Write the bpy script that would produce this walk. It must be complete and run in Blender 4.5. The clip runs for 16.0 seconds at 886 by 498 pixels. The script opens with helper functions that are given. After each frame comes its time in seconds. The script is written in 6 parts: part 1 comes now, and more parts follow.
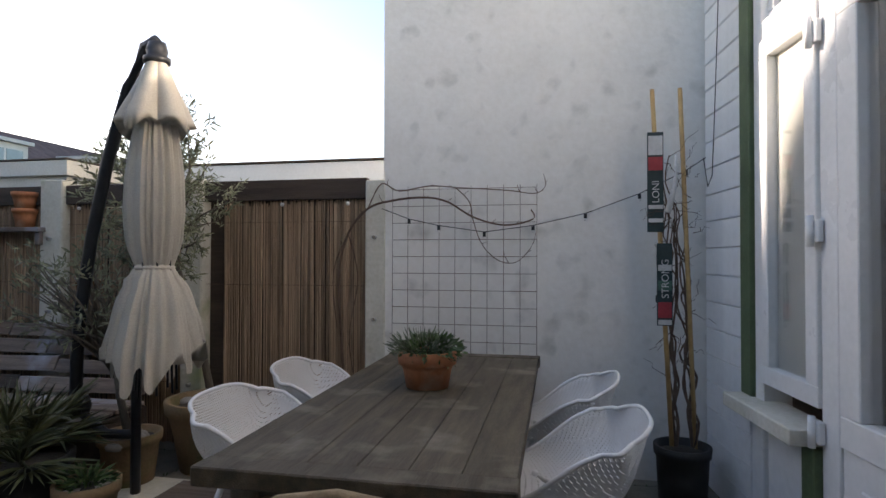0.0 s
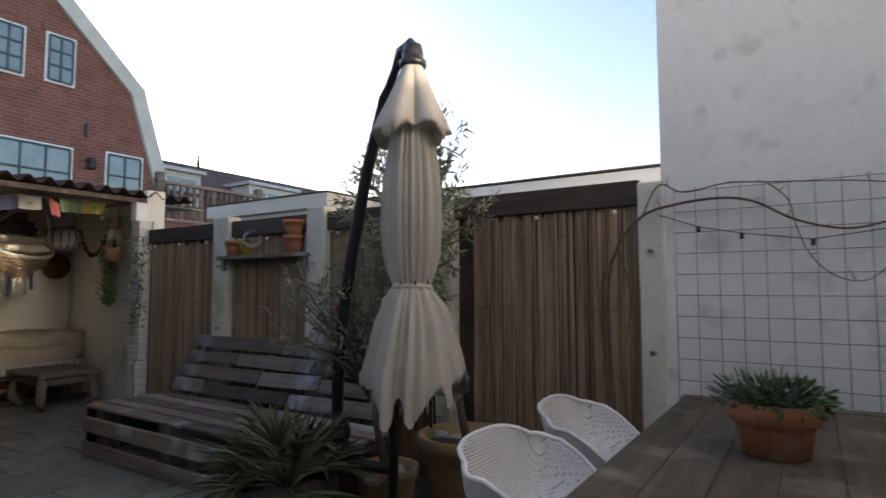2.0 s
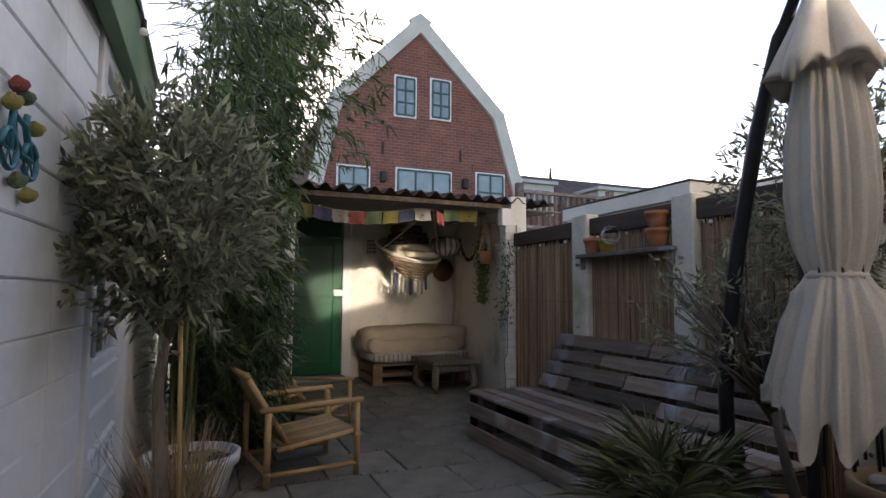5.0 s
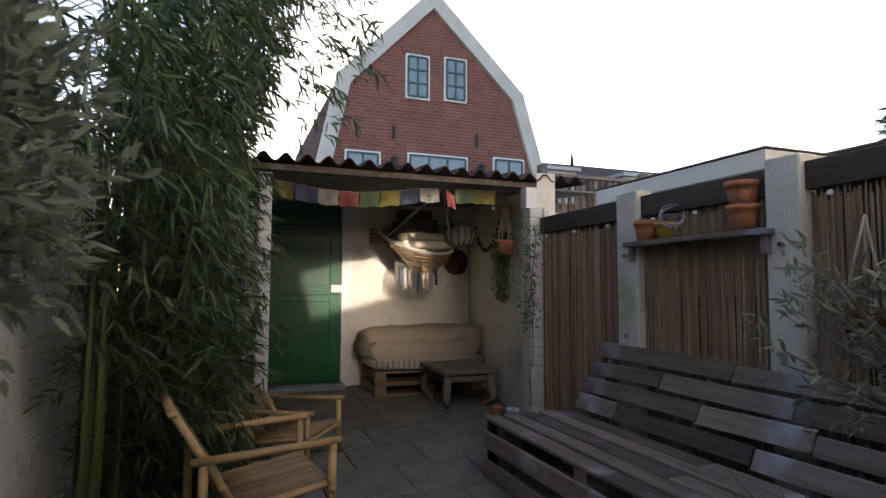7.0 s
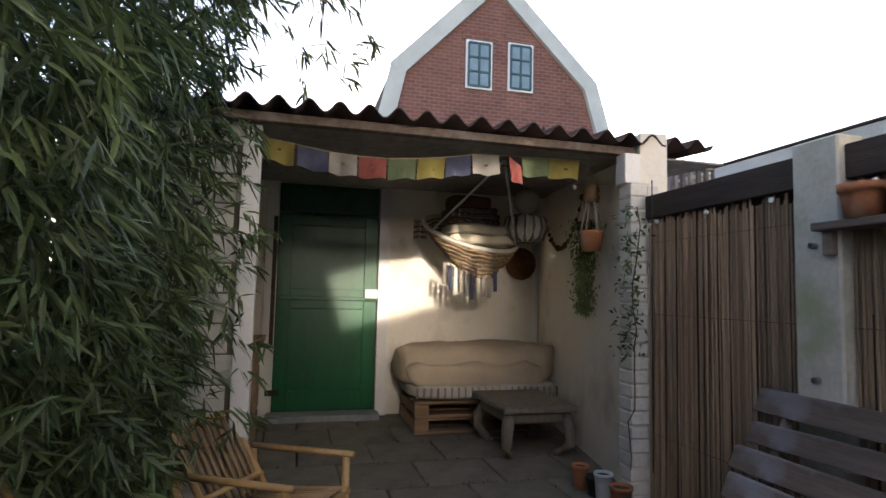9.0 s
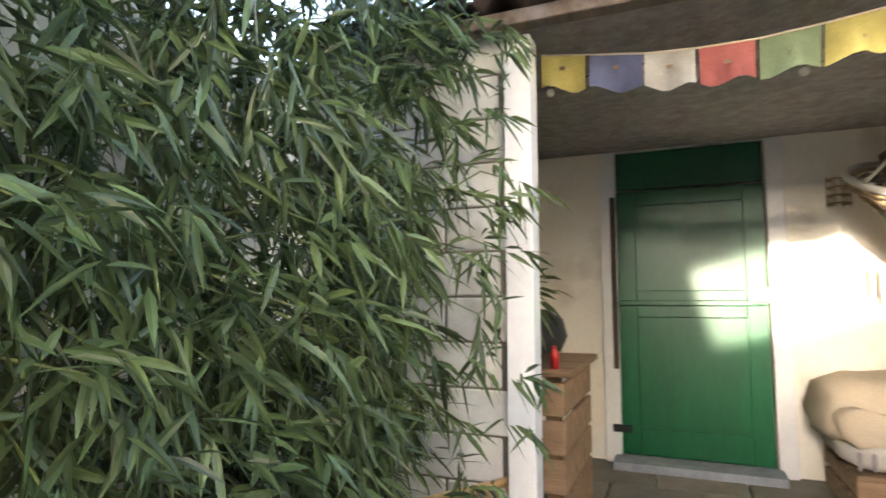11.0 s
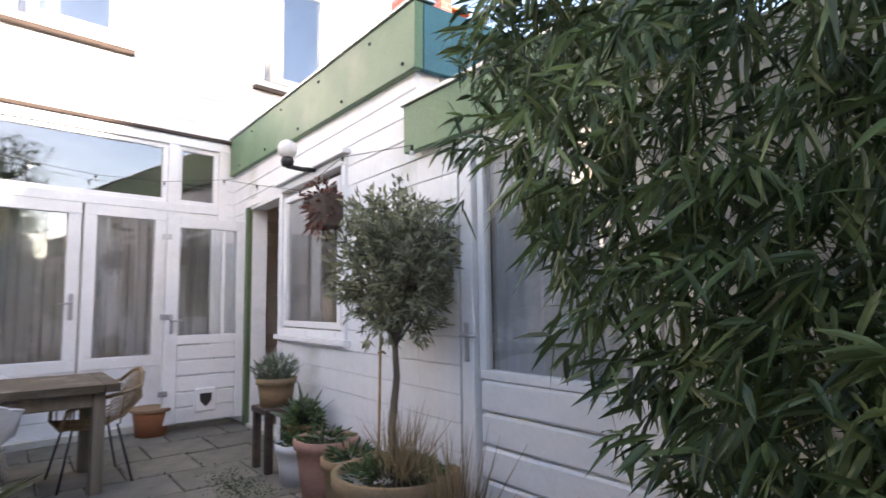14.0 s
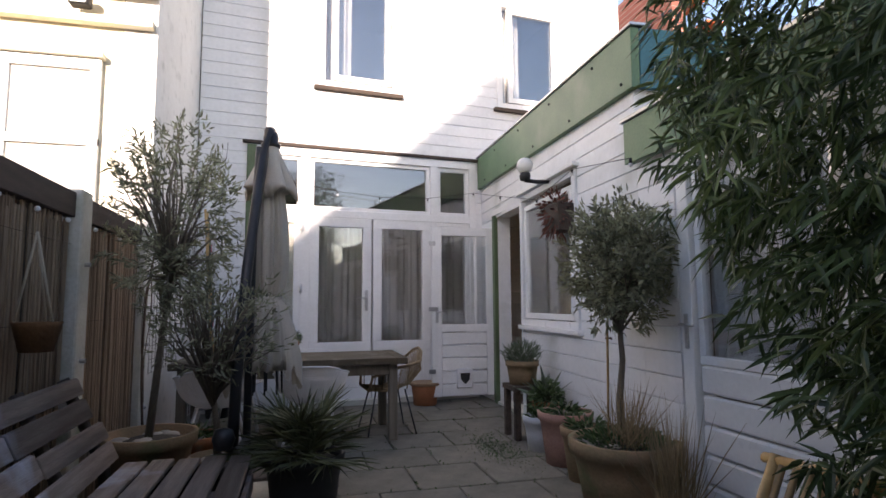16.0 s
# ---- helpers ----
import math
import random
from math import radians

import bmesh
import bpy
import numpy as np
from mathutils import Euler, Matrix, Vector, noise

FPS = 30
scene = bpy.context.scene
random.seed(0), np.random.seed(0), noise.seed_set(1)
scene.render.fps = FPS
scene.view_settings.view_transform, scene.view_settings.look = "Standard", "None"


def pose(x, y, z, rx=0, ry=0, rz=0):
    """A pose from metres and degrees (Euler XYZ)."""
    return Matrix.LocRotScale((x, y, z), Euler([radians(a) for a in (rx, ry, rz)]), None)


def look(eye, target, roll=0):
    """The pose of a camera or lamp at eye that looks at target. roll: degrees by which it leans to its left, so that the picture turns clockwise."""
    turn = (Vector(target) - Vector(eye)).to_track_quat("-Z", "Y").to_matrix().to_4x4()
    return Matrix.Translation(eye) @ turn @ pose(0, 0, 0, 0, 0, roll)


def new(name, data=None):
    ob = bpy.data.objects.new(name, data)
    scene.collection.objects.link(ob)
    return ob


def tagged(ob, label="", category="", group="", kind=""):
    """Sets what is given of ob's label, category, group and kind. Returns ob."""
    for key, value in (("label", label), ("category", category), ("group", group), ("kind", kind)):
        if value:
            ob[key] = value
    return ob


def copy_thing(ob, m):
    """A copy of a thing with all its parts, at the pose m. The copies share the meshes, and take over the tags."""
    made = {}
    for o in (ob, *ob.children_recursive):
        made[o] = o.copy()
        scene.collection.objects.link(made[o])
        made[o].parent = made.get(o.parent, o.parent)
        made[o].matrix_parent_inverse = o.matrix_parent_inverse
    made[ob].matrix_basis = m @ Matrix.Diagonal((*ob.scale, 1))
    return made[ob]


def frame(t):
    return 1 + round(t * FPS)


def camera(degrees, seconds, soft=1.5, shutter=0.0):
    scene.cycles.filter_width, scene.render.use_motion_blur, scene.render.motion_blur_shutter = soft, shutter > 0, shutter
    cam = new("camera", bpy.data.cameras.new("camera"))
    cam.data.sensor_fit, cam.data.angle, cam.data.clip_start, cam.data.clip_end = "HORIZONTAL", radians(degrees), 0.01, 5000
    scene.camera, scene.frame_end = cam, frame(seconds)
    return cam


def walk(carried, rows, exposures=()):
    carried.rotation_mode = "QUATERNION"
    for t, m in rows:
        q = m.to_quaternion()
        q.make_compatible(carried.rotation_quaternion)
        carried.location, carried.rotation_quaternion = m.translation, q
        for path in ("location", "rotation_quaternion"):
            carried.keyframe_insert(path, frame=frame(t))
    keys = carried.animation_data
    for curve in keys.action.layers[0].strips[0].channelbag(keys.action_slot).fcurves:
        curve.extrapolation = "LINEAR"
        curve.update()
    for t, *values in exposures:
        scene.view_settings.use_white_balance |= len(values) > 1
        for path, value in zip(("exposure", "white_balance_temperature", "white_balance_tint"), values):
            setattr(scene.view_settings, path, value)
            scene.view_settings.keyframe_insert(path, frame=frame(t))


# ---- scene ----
cam = camera(76.1, 16.0, shutter=0.2)
PATH = [
    (0, (0.407, 1.304, 1.323), (-0.007, 3.382, 1.357), 0.1),
    (0.5, (0.346, 1.416, 1.305), (-0.084, 3.492, 1.360), 0.3),
    (1, (0.247, 1.532, 1.286), (-0.275, 3.585, 1.347), 0.3),
    (1.5, (0.102, 1.654, 1.270), (-0.659, 3.631, 1.360), 0.1),
    (1.7, (0.051, 1.678, 1.268), (-0.863, 3.587, 1.383), 0.1),
    (2, (-0.014, 1.690, 1.266), (-1.166, 3.464, 1.414), -0.1),
    (2.5, (-0.077, 1.685, 1.251), (-1.521, 3.228, 1.426), -0.1),
    (3, (-0.124, 1.680, 1.230), (-1.808, 2.954, 1.418), -0.1),
    (3.5, (-0.125, 1.688, 1.211), (-1.945, 2.756, 1.405), -0.0),
    (4, (-0.122, 1.704, 1.194), (-2.009, 2.651, 1.392), 0.3),
    (6.3, (-0.757, 2.032, 1.239), (-2.732, 2.790, 1.380), 0.2),
    (6.5, (-0.852, 2.077, 1.243), (-2.827, 2.837, 1.384), 0.2),
    (7, (-1.148, 2.224, 1.256), (-3.125, 2.976, 1.393), 0.2),
    (7.5, (-1.462, 2.351, 1.257), (-3.441, 3.097, 1.398), 0.4),
    (8, (-1.771, 2.476, 1.257), (-3.755, 3.212, 1.399), 0.5),
    (8.2, (-1.892, 2.518, 1.254), (-3.884, 3.230, 1.400), 0.7),
    (10.3, (-3.214, 2.940, 1.233), (-5.323, 2.805, 1.402), 0.5),
    (10.5, (-3.333, 2.950, 1.232), (-5.425, 2.654, 1.401), 0.1),
    (11, (-3.616, 2.937, 1.215), (-5.564, 2.123, 1.392), -0.2),
    (11.5, (-3.841, 2.885, 1.211), (-5.414, 1.473, 1.379), -0.0),
    (12, (-3.999, 2.868, 1.205), (-4.954, 0.989, 1.430), -0.6),
    (12.5, (-4.176, 2.957, 1.246), (-4.155, 0.847, 1.446), -0.3),
    (13, (-4.379, 3.079, 1.274), (-3.545, 1.138, 1.448), -0.6),
    (13.5, (-4.524, 3.193, 1.284), (-3.246, 1.513, 1.470), -0.9),
    (14, (-4.699, 3.265, 1.265), (-3.040, 1.961, 1.468), -0.8),
    (14.5, (-4.859, 3.357, 1.250), (-2.991, 2.375, 1.460), -0.5),
    (15, (-4.992, 3.444, 1.237), (-3.038, 2.650, 1.448), -0.5),
    (15.5, (-5.141, 3.476, 1.229), (-3.134, 2.824, 1.433), -0.5),
    (16, (-5.269, 3.496, 1.230), (-3.222, 2.981, 1.436), -0.4),
]
walk(cam, [(t, look(eye, target, roll)) for t, eye, target, roll in PATH],
     [(0, 1.45, 6750, 18), (1.5, 1.3, 6750, 18), (3, 1.15, 6650, 22), (4, 1.2, 6650, 22), (8.2, 1.35, 6650, 22), (10.3, 2.8, 6750, 18), (11.0, 3.6, 6750, 18), (11.5, 4.4, 6750, 18), (12.0, 4.75, 6800, 16), (12.5, 4.7, 6800, 16), (13.0, 3.8, 6750, 20), (13.5, 2.75, 6750, 18), (14.0, 2.3, 6800, 24), (14.6, 1.65, 6800, 24), (16, 1.35, 6800, 24)])

# world, sun, sky
SUN_TO = Vector((-0.902, 0.338, 0.268)).normalized()
world = bpy.data.worlds.new("sky")
scene.world = world
world.use_nodes = True
wn = world.node_tree.nodes
sky = wn.new("ShaderNodeTexSky")
sky.sky_type = "NISHITA"
sky.sun_disc = False
sky.sun_elevation = radians(15.5)
sky.sun_rotation = radians(-69.4)
sky.air_density = 1.0
sky.dust_density = 0.7
wn["Background"].inputs["Strength"].default_value = 0.15
world.node_tree.links.new(sky.outputs[0], wn["Background"].inputs["Color"])
sun_data = bpy.data.lights.new("sun", "SUN")
sun_data.energy = 5.0
sun_data.angle = radians(0.6)
sun_data.color = (1.0, 0.9, 0.76)
sun = new("sun", sun_data)
sun.matrix_world = look(SUN_TO * 60, (0, 0, 0))

# added lamps standing in for low sun thrown back by the house glazing
# narrow one makes the sun patch on the shed, wide one is fill
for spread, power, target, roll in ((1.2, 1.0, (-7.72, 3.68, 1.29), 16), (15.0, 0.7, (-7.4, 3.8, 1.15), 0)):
    shed_lamp_data = bpy.data.lights.new("added_shed_lamp", "AREA")
    shed_lamp_data.shape = "RECTANGLE"
    shed_lamp_data.size, shed_lamp_data.size_y = 1.25, 0.50
    shed_lamp_data.spread = radians(spread)
    shed_lamp_data.energy = power
    shed_lamp_data.color = (1.0, 0.90, 0.72)
    shed_lamp = new("added_shed_lamp", shed_lamp_data)
    shed_lamp.matrix_world = look((1.12, 2.95, 2.70), target, roll)

FLOOR = 0.10
RNG = np.random.default_rng(7)


# ---- materials ----
def mat(name, a, b=None, rough=0.7, scale=6.0, bump=0.2, metal=0.0, fine=60.0, stretch=(1, 1, 1), vary=0.0, spec=0.4, stain=None, stain_scale=1.5, sheen=0.0, trans=0.0):
    m = bpy.data.materials.new(name)
    m.use_nodes = True
    nt = m.node_tree
    n, k = nt.nodes, nt.links
    p = n["Principled BSDF"]
    b = b or tuple(c * 0.72 for c in a)
    tc = n.new("ShaderNodeTexCoord")
    mp = n.new("ShaderNodeMapping")
    mp.inputs["Scale"].default_value = stretch
    k.new(tc.outputs["Object"], mp.inputs["Vector"])
    n1 = n.new("ShaderNodeTexNoise")
    n1.inputs["Scale"].default_value = scale
    n1.inputs["Detail"].default_value = 6
    n1.inputs["Roughness"].default_value = 0.62
    k.new(mp.outputs[0], n1.inputs["Vector"])
    n2 = n.new("ShaderNodeTexNoise")
    n2.inputs["Scale"].default_value = fine
    n2.inputs["Detail"].default_value = 4
    k.new(mp.outputs[0], n2.inputs["Vector"])
    r = n.new("ShaderNodeMapRange")
    r.inputs["From Min"].default_value, r.inputs["From Max"].default_value = 0.33, 0.67
    k.new(n1.outputs["Fac"], r.inputs["Value"])
    mix = n.new("ShaderNodeMix")
    mix.data_type = "RGBA"
    mix.inputs[6].default_value, mix.inputs[7].default_value = (*a, 1), (*b, 1)
    k.new(r.outputs[0], mix.inputs[0])
    out = mix.outputs[2]
    grain = n.new("ShaderNodeMix")
    grain.data_type, grain.blend_type = "RGBA", "OVERLAY"
    grain.inputs[0].default_value = 0.25
    k.new(out, grain.inputs[6])
    k.new(n2.outputs["Fac"], grain.inputs[7])
    out = grain.outputs[2]
    if stain:
        n3 = n.new("ShaderNodeTexNoise")
        n3.inputs["Scale"].default_value = stain_scale
        n3.inputs["Detail"].default_value = 7
        k.new(tc.outputs["Object"], n3.inputs["Vector"])
        r3 = n.new("ShaderNodeMapRange")
        r3.inputs["From Min"].default_value, r3.inputs["From Max"].default_value = 0.56, 0.74
        k.new(n3.outputs["Fac"], r3.inputs["Value"])
        m3 = n.new("ShaderNodeMix")
        m3.data_type = "RGBA"
        k.new(r3.outputs[0], m3.inputs[0])
        k.new(out, m3.inputs[6])
        m3.inputs[7].default_value = (*stain, 1)
        out = m3.outputs[2]
    if vary:
        oi = n.new("ShaderNodeObjectInfo")
        geo = n.new("ShaderNodeNewGeometry")
        add = n.new("ShaderNodeMath")
        add.operation = "ADD"
        k.new(oi.outputs["Random"], add.inputs[0])
        k.new(geo.outputs["Random Per Island"], add.inputs[1])
        fr = n.new("ShaderNodeMath")
        fr.operation = "FRACT"
        k.new(add.outputs[0], fr.inputs[0])
        mr = n.new("ShaderNodeMapRange")
        mr.inputs["To Min"].default_value, mr.inputs["To Max"].default_value = 1 - vary, 1 + vary
        k.new(fr.outputs[0], mr.inputs["Value"])
        hs = n.new("ShaderNodeHueSaturation")
        k.new(mr.outputs[0], hs.inputs["Value"])
        k.new(out, hs.inputs["Color"])
        out = hs.outputs[0]
    k.new(out, p.inputs["Base Color"])
    rr = n.new("ShaderNodeMapRange")
    rr.inputs["To Min"].default_value, rr.inputs["To Max"].default_value = max(rough - 0.12, 0.03), min(rough + 0.12, 1)
    k.new(n1.outputs["Fac"], rr.inputs["Value"])
    k.new(rr.outputs[0], p.inputs["Roughness"])
    p.inputs["Metallic"].default_value = metal
    p.inputs["Specular IOR Level"].default_value = spec
    if bump:
        bp = n.new("ShaderNodeBump")
        bp.inputs["Strength"].default_value = bump
        bp.inputs["Distance"].default_value = 0.01
        ad = n.new("ShaderNodeMath")
        ad.operation = "ADD"
        k.new(n1.outputs["Fac"], ad.inputs[0])
        k.new(n2.outputs["Fac"], ad.inputs[1])
        k.new(ad.outputs[0], bp.inputs["Height"])
        k.new(bp.outputs[0], p.inputs["Normal"])
    if trans:
        tl = n.new("ShaderNodeBsdfTranslucent")
        k.new(out, tl.inputs["Color"])
        ms = n.new("ShaderNodeMixShader")
        ms.inputs[0].default_value = trans
        k.new(p.outputs[0], ms.inputs[1])
        k.new(tl.outputs[0], ms.inputs[2])
        k.new(ms.outputs[0], n["Material Output"].inputs["Surface"])
    return m


def glass_mat(name, tint=(0.97, 0.98, 0.98), see=0.97):
    m = bpy.data.materials.new(name)
    m.use_nodes = True
    n, k = m.node_tree.nodes, m.node_tree.links
    n.remove(n["Principled BSDF"])
    tr = n.new("ShaderNodeBsdfTransparent")
    tr.inputs[0].default_value = (*[c * see for c in tint], 1)
    gl = n.new("ShaderNodeBsdfGlossy")
    gl.inputs["Roughness"].default_value = 0.015
    lw = n.new("ShaderNodeLayerWeight")
    lw.inputs["Blend"].default_value = 0.5
    pw = n.new("ShaderNodeMath")
    pw.operation = "POWER"
    pw.inputs[1].default_value = 4.5
    k.new(lw.outputs["Facing"], pw.inputs[0])
    fr = n.new("ShaderNodeMath")
    fr.operation = "MULTIPLY_ADD"
    fr.inputs[1].default_value, fr.inputs[2].default_value = 0.78, 0.15
    k.new(pw.outputs[0], fr.inputs[0])
    mx = n.new("ShaderNodeMixShader")
    k.new(fr.outputs[0], mx.inputs[0])
    k.new(tr.outputs[0], mx.inputs[1])
    k.new(gl.outputs[0], mx.inputs[2])
    k.new(mx.outputs[0], n["Material Output"].inputs["Surface"])
    return m


def brick_mat(name, a, b, mortar, width=0.22, height=0.065, axis="YZ"):
    m = bpy.data.materials.new(name)
    m.use_nodes = True
    n, k = m.node_tree.nodes, m.node_tree.links
    p = n["Principled BSDF"]
    tc = n.new("ShaderNodeTexCoord")
    sp = n.new("ShaderNodeSeparateXYZ")
    k.new(tc.outputs["Object"], sp.inputs[0])
    cb = n.new("ShaderNodeCombineXYZ")
    k.new(sp.outputs[axis[0]], cb.inputs[0])
    k.new(sp.outputs[axis[1]], cb.inputs[1])
    br = n.new("ShaderNodeTexBrick")
    br.inputs["Color1"].default_value, br.inputs["Color2"].default_value = (*a, 1), (*b, 1)
    br.inputs["Mortar"].default_value = (*mortar, 1)
    br.inputs["Scale"].default_value = 1.0
    br.inputs["Brick Width"].default_value, br.inputs["Row Height"].default_value = width, height
    br.inputs["Mortar Size"].default_value = 0.007
    br.inputs["Bias"].default_value = -0.1
    k.new(cb.outputs[0], br.inputs["Vector"])
    ns = n.new("ShaderNodeTexNoise")
    ns.inputs["Scale"].default_value = 1.3
    ns.inputs["Detail"].default_value = 8
    k.new(tc.outputs["Object"], ns.inputs["Vector"])
    mx = n.new("ShaderNodeMix")
    mx.data_type, mx.blend_type = "RGBA", "OVERLAY"
    mx.inputs[0].default_value = 0.45
    k.new(br.outputs["Color"], mx.inputs[6])
    k.new(ns.outputs["Fac"], mx.inputs[7])
    k.new(mx.outputs[2], p.inputs["Base Color"])
    p.inputs["Roughness"].default_value = 0.85
    bp = n.new("ShaderNodeBump")
    bp.invert = True
    bp.inputs["Strength"].default_value = 0.6
    bp.inputs["Distance"].default_value = 0.01
    k.new(br.outputs["Fac"], bp.inputs["Height"])
    k.new(bp.outputs[0], p.inputs["Normal"])
    return m


WHITE = mat("white_paint", (0.80, 0.80, 0.80), (0.70, 0.71, 0.71), 0.45, 2.5, 0.08, fine=25, vary=0.03, stain=(0.55, 0.56, 0.53), stain_scale=2.2)
FRAME = mat("white_frame_paint", (0.80, 0.80, 0.79), (0.73, 0.73, 0.72), 0.3, 3, 0.04, fine=40)
PLASTER = mat("white_plaster", (0.82, 0.80, 0.76), (0.71, 0.69, 0.65), 0.9, 1.3, 0.22, fine=26, stain=(0.52, 0.51, 0.47), stain_scale=6.5)
CREAM = mat("cream_paint", (0.80, 0.74, 0.58), (0.70, 0.64, 0.50), 0.8, 1.5, 0.3, fine=30)
SHEDWALL = mat("shed_wall_paint", (0.85, 0.81, 0.72), (0.79, 0.75, 0.66), 0.85, 1.8, 0.35, fine=30, stain=(0.5, 0.46, 0.38), stain_scale=1.8)
GREEN = mat("green_fascia", (0.11, 0.20, 0.10), (0.08, 0.16, 0.09), 0.45, 2, 0.06, stain=(0.18, 0.24, 0.16))
TEALPAINT = mat("teal_board_paint", (0.03, 0.15, 0.18), (0.025, 0.11, 0.14), 0.45, 2, 0.06)
DOORGREEN = mat("green_door_paint", (0.006, 0.11, 0.042), (0.004, 0.075, 0.03), 0.35, 2.5, 0.1, fine=50, stretch=(1, 1, 0.2))
TRIMGREEN = mat("green_trim", (0.10, 0.15, 0.07), (0.07, 0.10, 0.05), 0.5, 4, 0.1)
# base colour takes in the shade of the unlit rooms
DARK = mat("unlit_room_brown", (0.10, 0.065, 0.045), (0.05, 0.035, 0.03), 0.9, 1.5, 0.1)
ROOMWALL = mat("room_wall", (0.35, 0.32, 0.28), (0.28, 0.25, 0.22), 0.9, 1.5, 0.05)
CURTAIN = mat("curtain_cloth", (0.66, 0.63, 0.58), (0.56, 0.53, 0.49), 0.95, 2, 0.1, fine=200, trans=0.35)
NET = mat("net_curtain", (0.72, 0.73, 0.75), (0.64, 0.65, 0.67), 0.95, 2, 0.1, fine=200, trans=0.3)
GLASS = glass_mat("window_glass")
CONCRETE = mat("post_concrete", (0.66, 0.64, 0.56), (0.52, 0.50, 0.42), 0.85, 3, 0.35, fine=45, stain=(0.34, 0.38, 0.22), stain_scale=3)
SLAB = mat("paving_slab", (0.21, 0.195, 0.155), (0.14, 0.13, 0.105), 0.85, 5, 0.5, fine=90, vary=0.12, stain=(0.10, 0.12, 0.04), stain_scale=1.6)
BLUESTONE = mat("blue_grey_stone", (0.30, 0.33, 0.37), (0.20, 0.22, 0.25), 0.8, 9, 0.4, fine=70)
SOIL = mat("soil", (0.05, 0.04, 0.03), (0.03, 0.025, 0.02), 0.95, 20, 0.8)
GROUND = mat("ground_earth", (0.10, 0.095, 0.075), (0.06, 0.06, 0.05), 0.95, 4, 0.5, stain=(0.05, 0.08, 0.03))
REED = mat("reed", (0.40, 0.29, 0.19), (0.24, 0.165, 0.105), 0.8, 3, 0.3, fine=30, stretch=(8, 8, 0.6), vary=0.28)
DARKWOOD = mat("dark_weathered_wood", (0.085, 0.06, 0.045), (0.05, 0.036, 0.028), 0.8, 5, 0.5, stretch=(0.4, 5, 5), vary=0.2)
PALLET = mat("grey_pallet_wood", (0.24, 0.19, 0.155), (0.13, 0.098, 0.078), 0.85, 5, 0.5, fine=60, stretch=(0.35, 5, 5), vary=0.55, stain=(0.36, 0.36, 0.40), stain_scale=3.2)
PALLETNEW = mat("raw_pallet_wood", (0.34, 0.22, 0.13), (0.22, 0.14, 0.08), 0.8, 5, 0.4, stretch=(5, 0.4, 5), vary=0.15)
TABLE = mat("table_wood", (0.105, 0.080, 0.048), (0.055, 0.044, 0.028), 0.62, 5, 0.35, fine=50, stretch=(5, 0.5, 5), vary=0.12, stain=(0.21, 0.18, 0.135), stain_scale=5)
TABLELEG = mat("table_leg_wood", (0.22, 0.19, 0.15), (0.14, 0.12, 0.09), 0.7, 5, 0.3, stretch=(5, 5, 0.5))
BAMBOOPOLE = mat("bamboo_cane", (0.50, 0.33, 0.14), (0.36, 0.22, 0.09), 0.45, 6, 0.15, fine=30, vary=0.15)
BAMBOOSLAT = mat("bamboo_slat", (0.36, 0.24, 0.12), (0.22, 0.14, 0.07), 0.55, 6, 0.2, vary=0.25)
PLASTIC = mat("white_plastic", (0.80, 0.79, 0.78), (0.76, 0.75, 0.74), 0.35, 3, 0.02)
CANVAS = mat("umbrella_canvas", (0.60, 0.55, 0.47), (0.50, 0.46, 0.39), 0.9, 2.5, 0.2, fine=180, stain=(0.42, 0.39, 0.33), stain_scale=2, trans=0.12)
POLE = mat("anthracite_metal", (0.035, 0.036, 0.04), (0.025, 0.026, 0.03), 0.4, 6, 0.05, metal=0.3)
STEEL = mat("steel", (0.55, 0.55, 0.55), (0.45, 0.45, 0.45), 0.35, 6, 0.03, metal=0.9)
WIRE = mat("dark_wire", (0.03, 0.03, 0.03), (0.02, 0.02, 0.02), 0.6, 8, 0)
MESHWIRE = mat("galvanised_wire", (0.30, 0.28, 0.25), (0.20, 0.15, 0.11), 0.6, 8, 0, metal=0.4)
TERRA = mat("terracotta", (0.42, 0.17, 0.08), (0.33, 0.13, 0.06), 0.8, 4, 0.25, fine=50, stain=(0.42, 0.33, 0.24), stain_scale=5)
TERRAMOSS = mat("mossy_terracotta", (0.30, 0.19, 0.11), (0.20, 0.16, 0.08), 0.9, 4, 0.3, stain=(0.13, 0.15, 0.06), stain_scale=4)
PINKPOT = mat("pink_terracotta", (0.40, 0.23, 0.18), (0.32, 0.18, 0.14), 0.85, 4, 0.2, stain=(0.45, 0.38, 0.34))
WHITEPOT = mat("white_glaze", (0.62, 0.64, 0.66), (0.52, 0.54, 0.56), 0.4, 4, 0.1)
BLACKPOT = mat("black_plastic_pot", (0.03, 0.03, 0.03), (0.02, 0.02, 0.02), 0.6, 4, 0.1)
STONE = mat("pebble", (0.36, 0.33, 0.29), (0.26, 0.24, 0.21), 0.8, 6, 0.3, vary=0.3)
BARK = mat("olive_bark", (0.20, 0.17, 0.13), (0.11, 0.09, 0.07), 0.9, 8, 0.8, stretch=(3, 3, 0.6))
TWIG = mat("dry_vine", (0.17, 0.11, 0.075), (0.10, 0.065, 0.045), 0.9, 10, 0.4)
OLIVE = mat("olive_leaf", (0.29, 0.295, 0.19), (0.18, 0.19, 0.12), 0.5, 3, 0, vary=0.5, trans=0.34)
BAMBOOLEAF = mat("bamboo_leaf", (0.115, 0.16, 0.058), (0.048, 0.084, 0.034), 0.36, 2.0, 0, vary=0.55, trans=0.28)
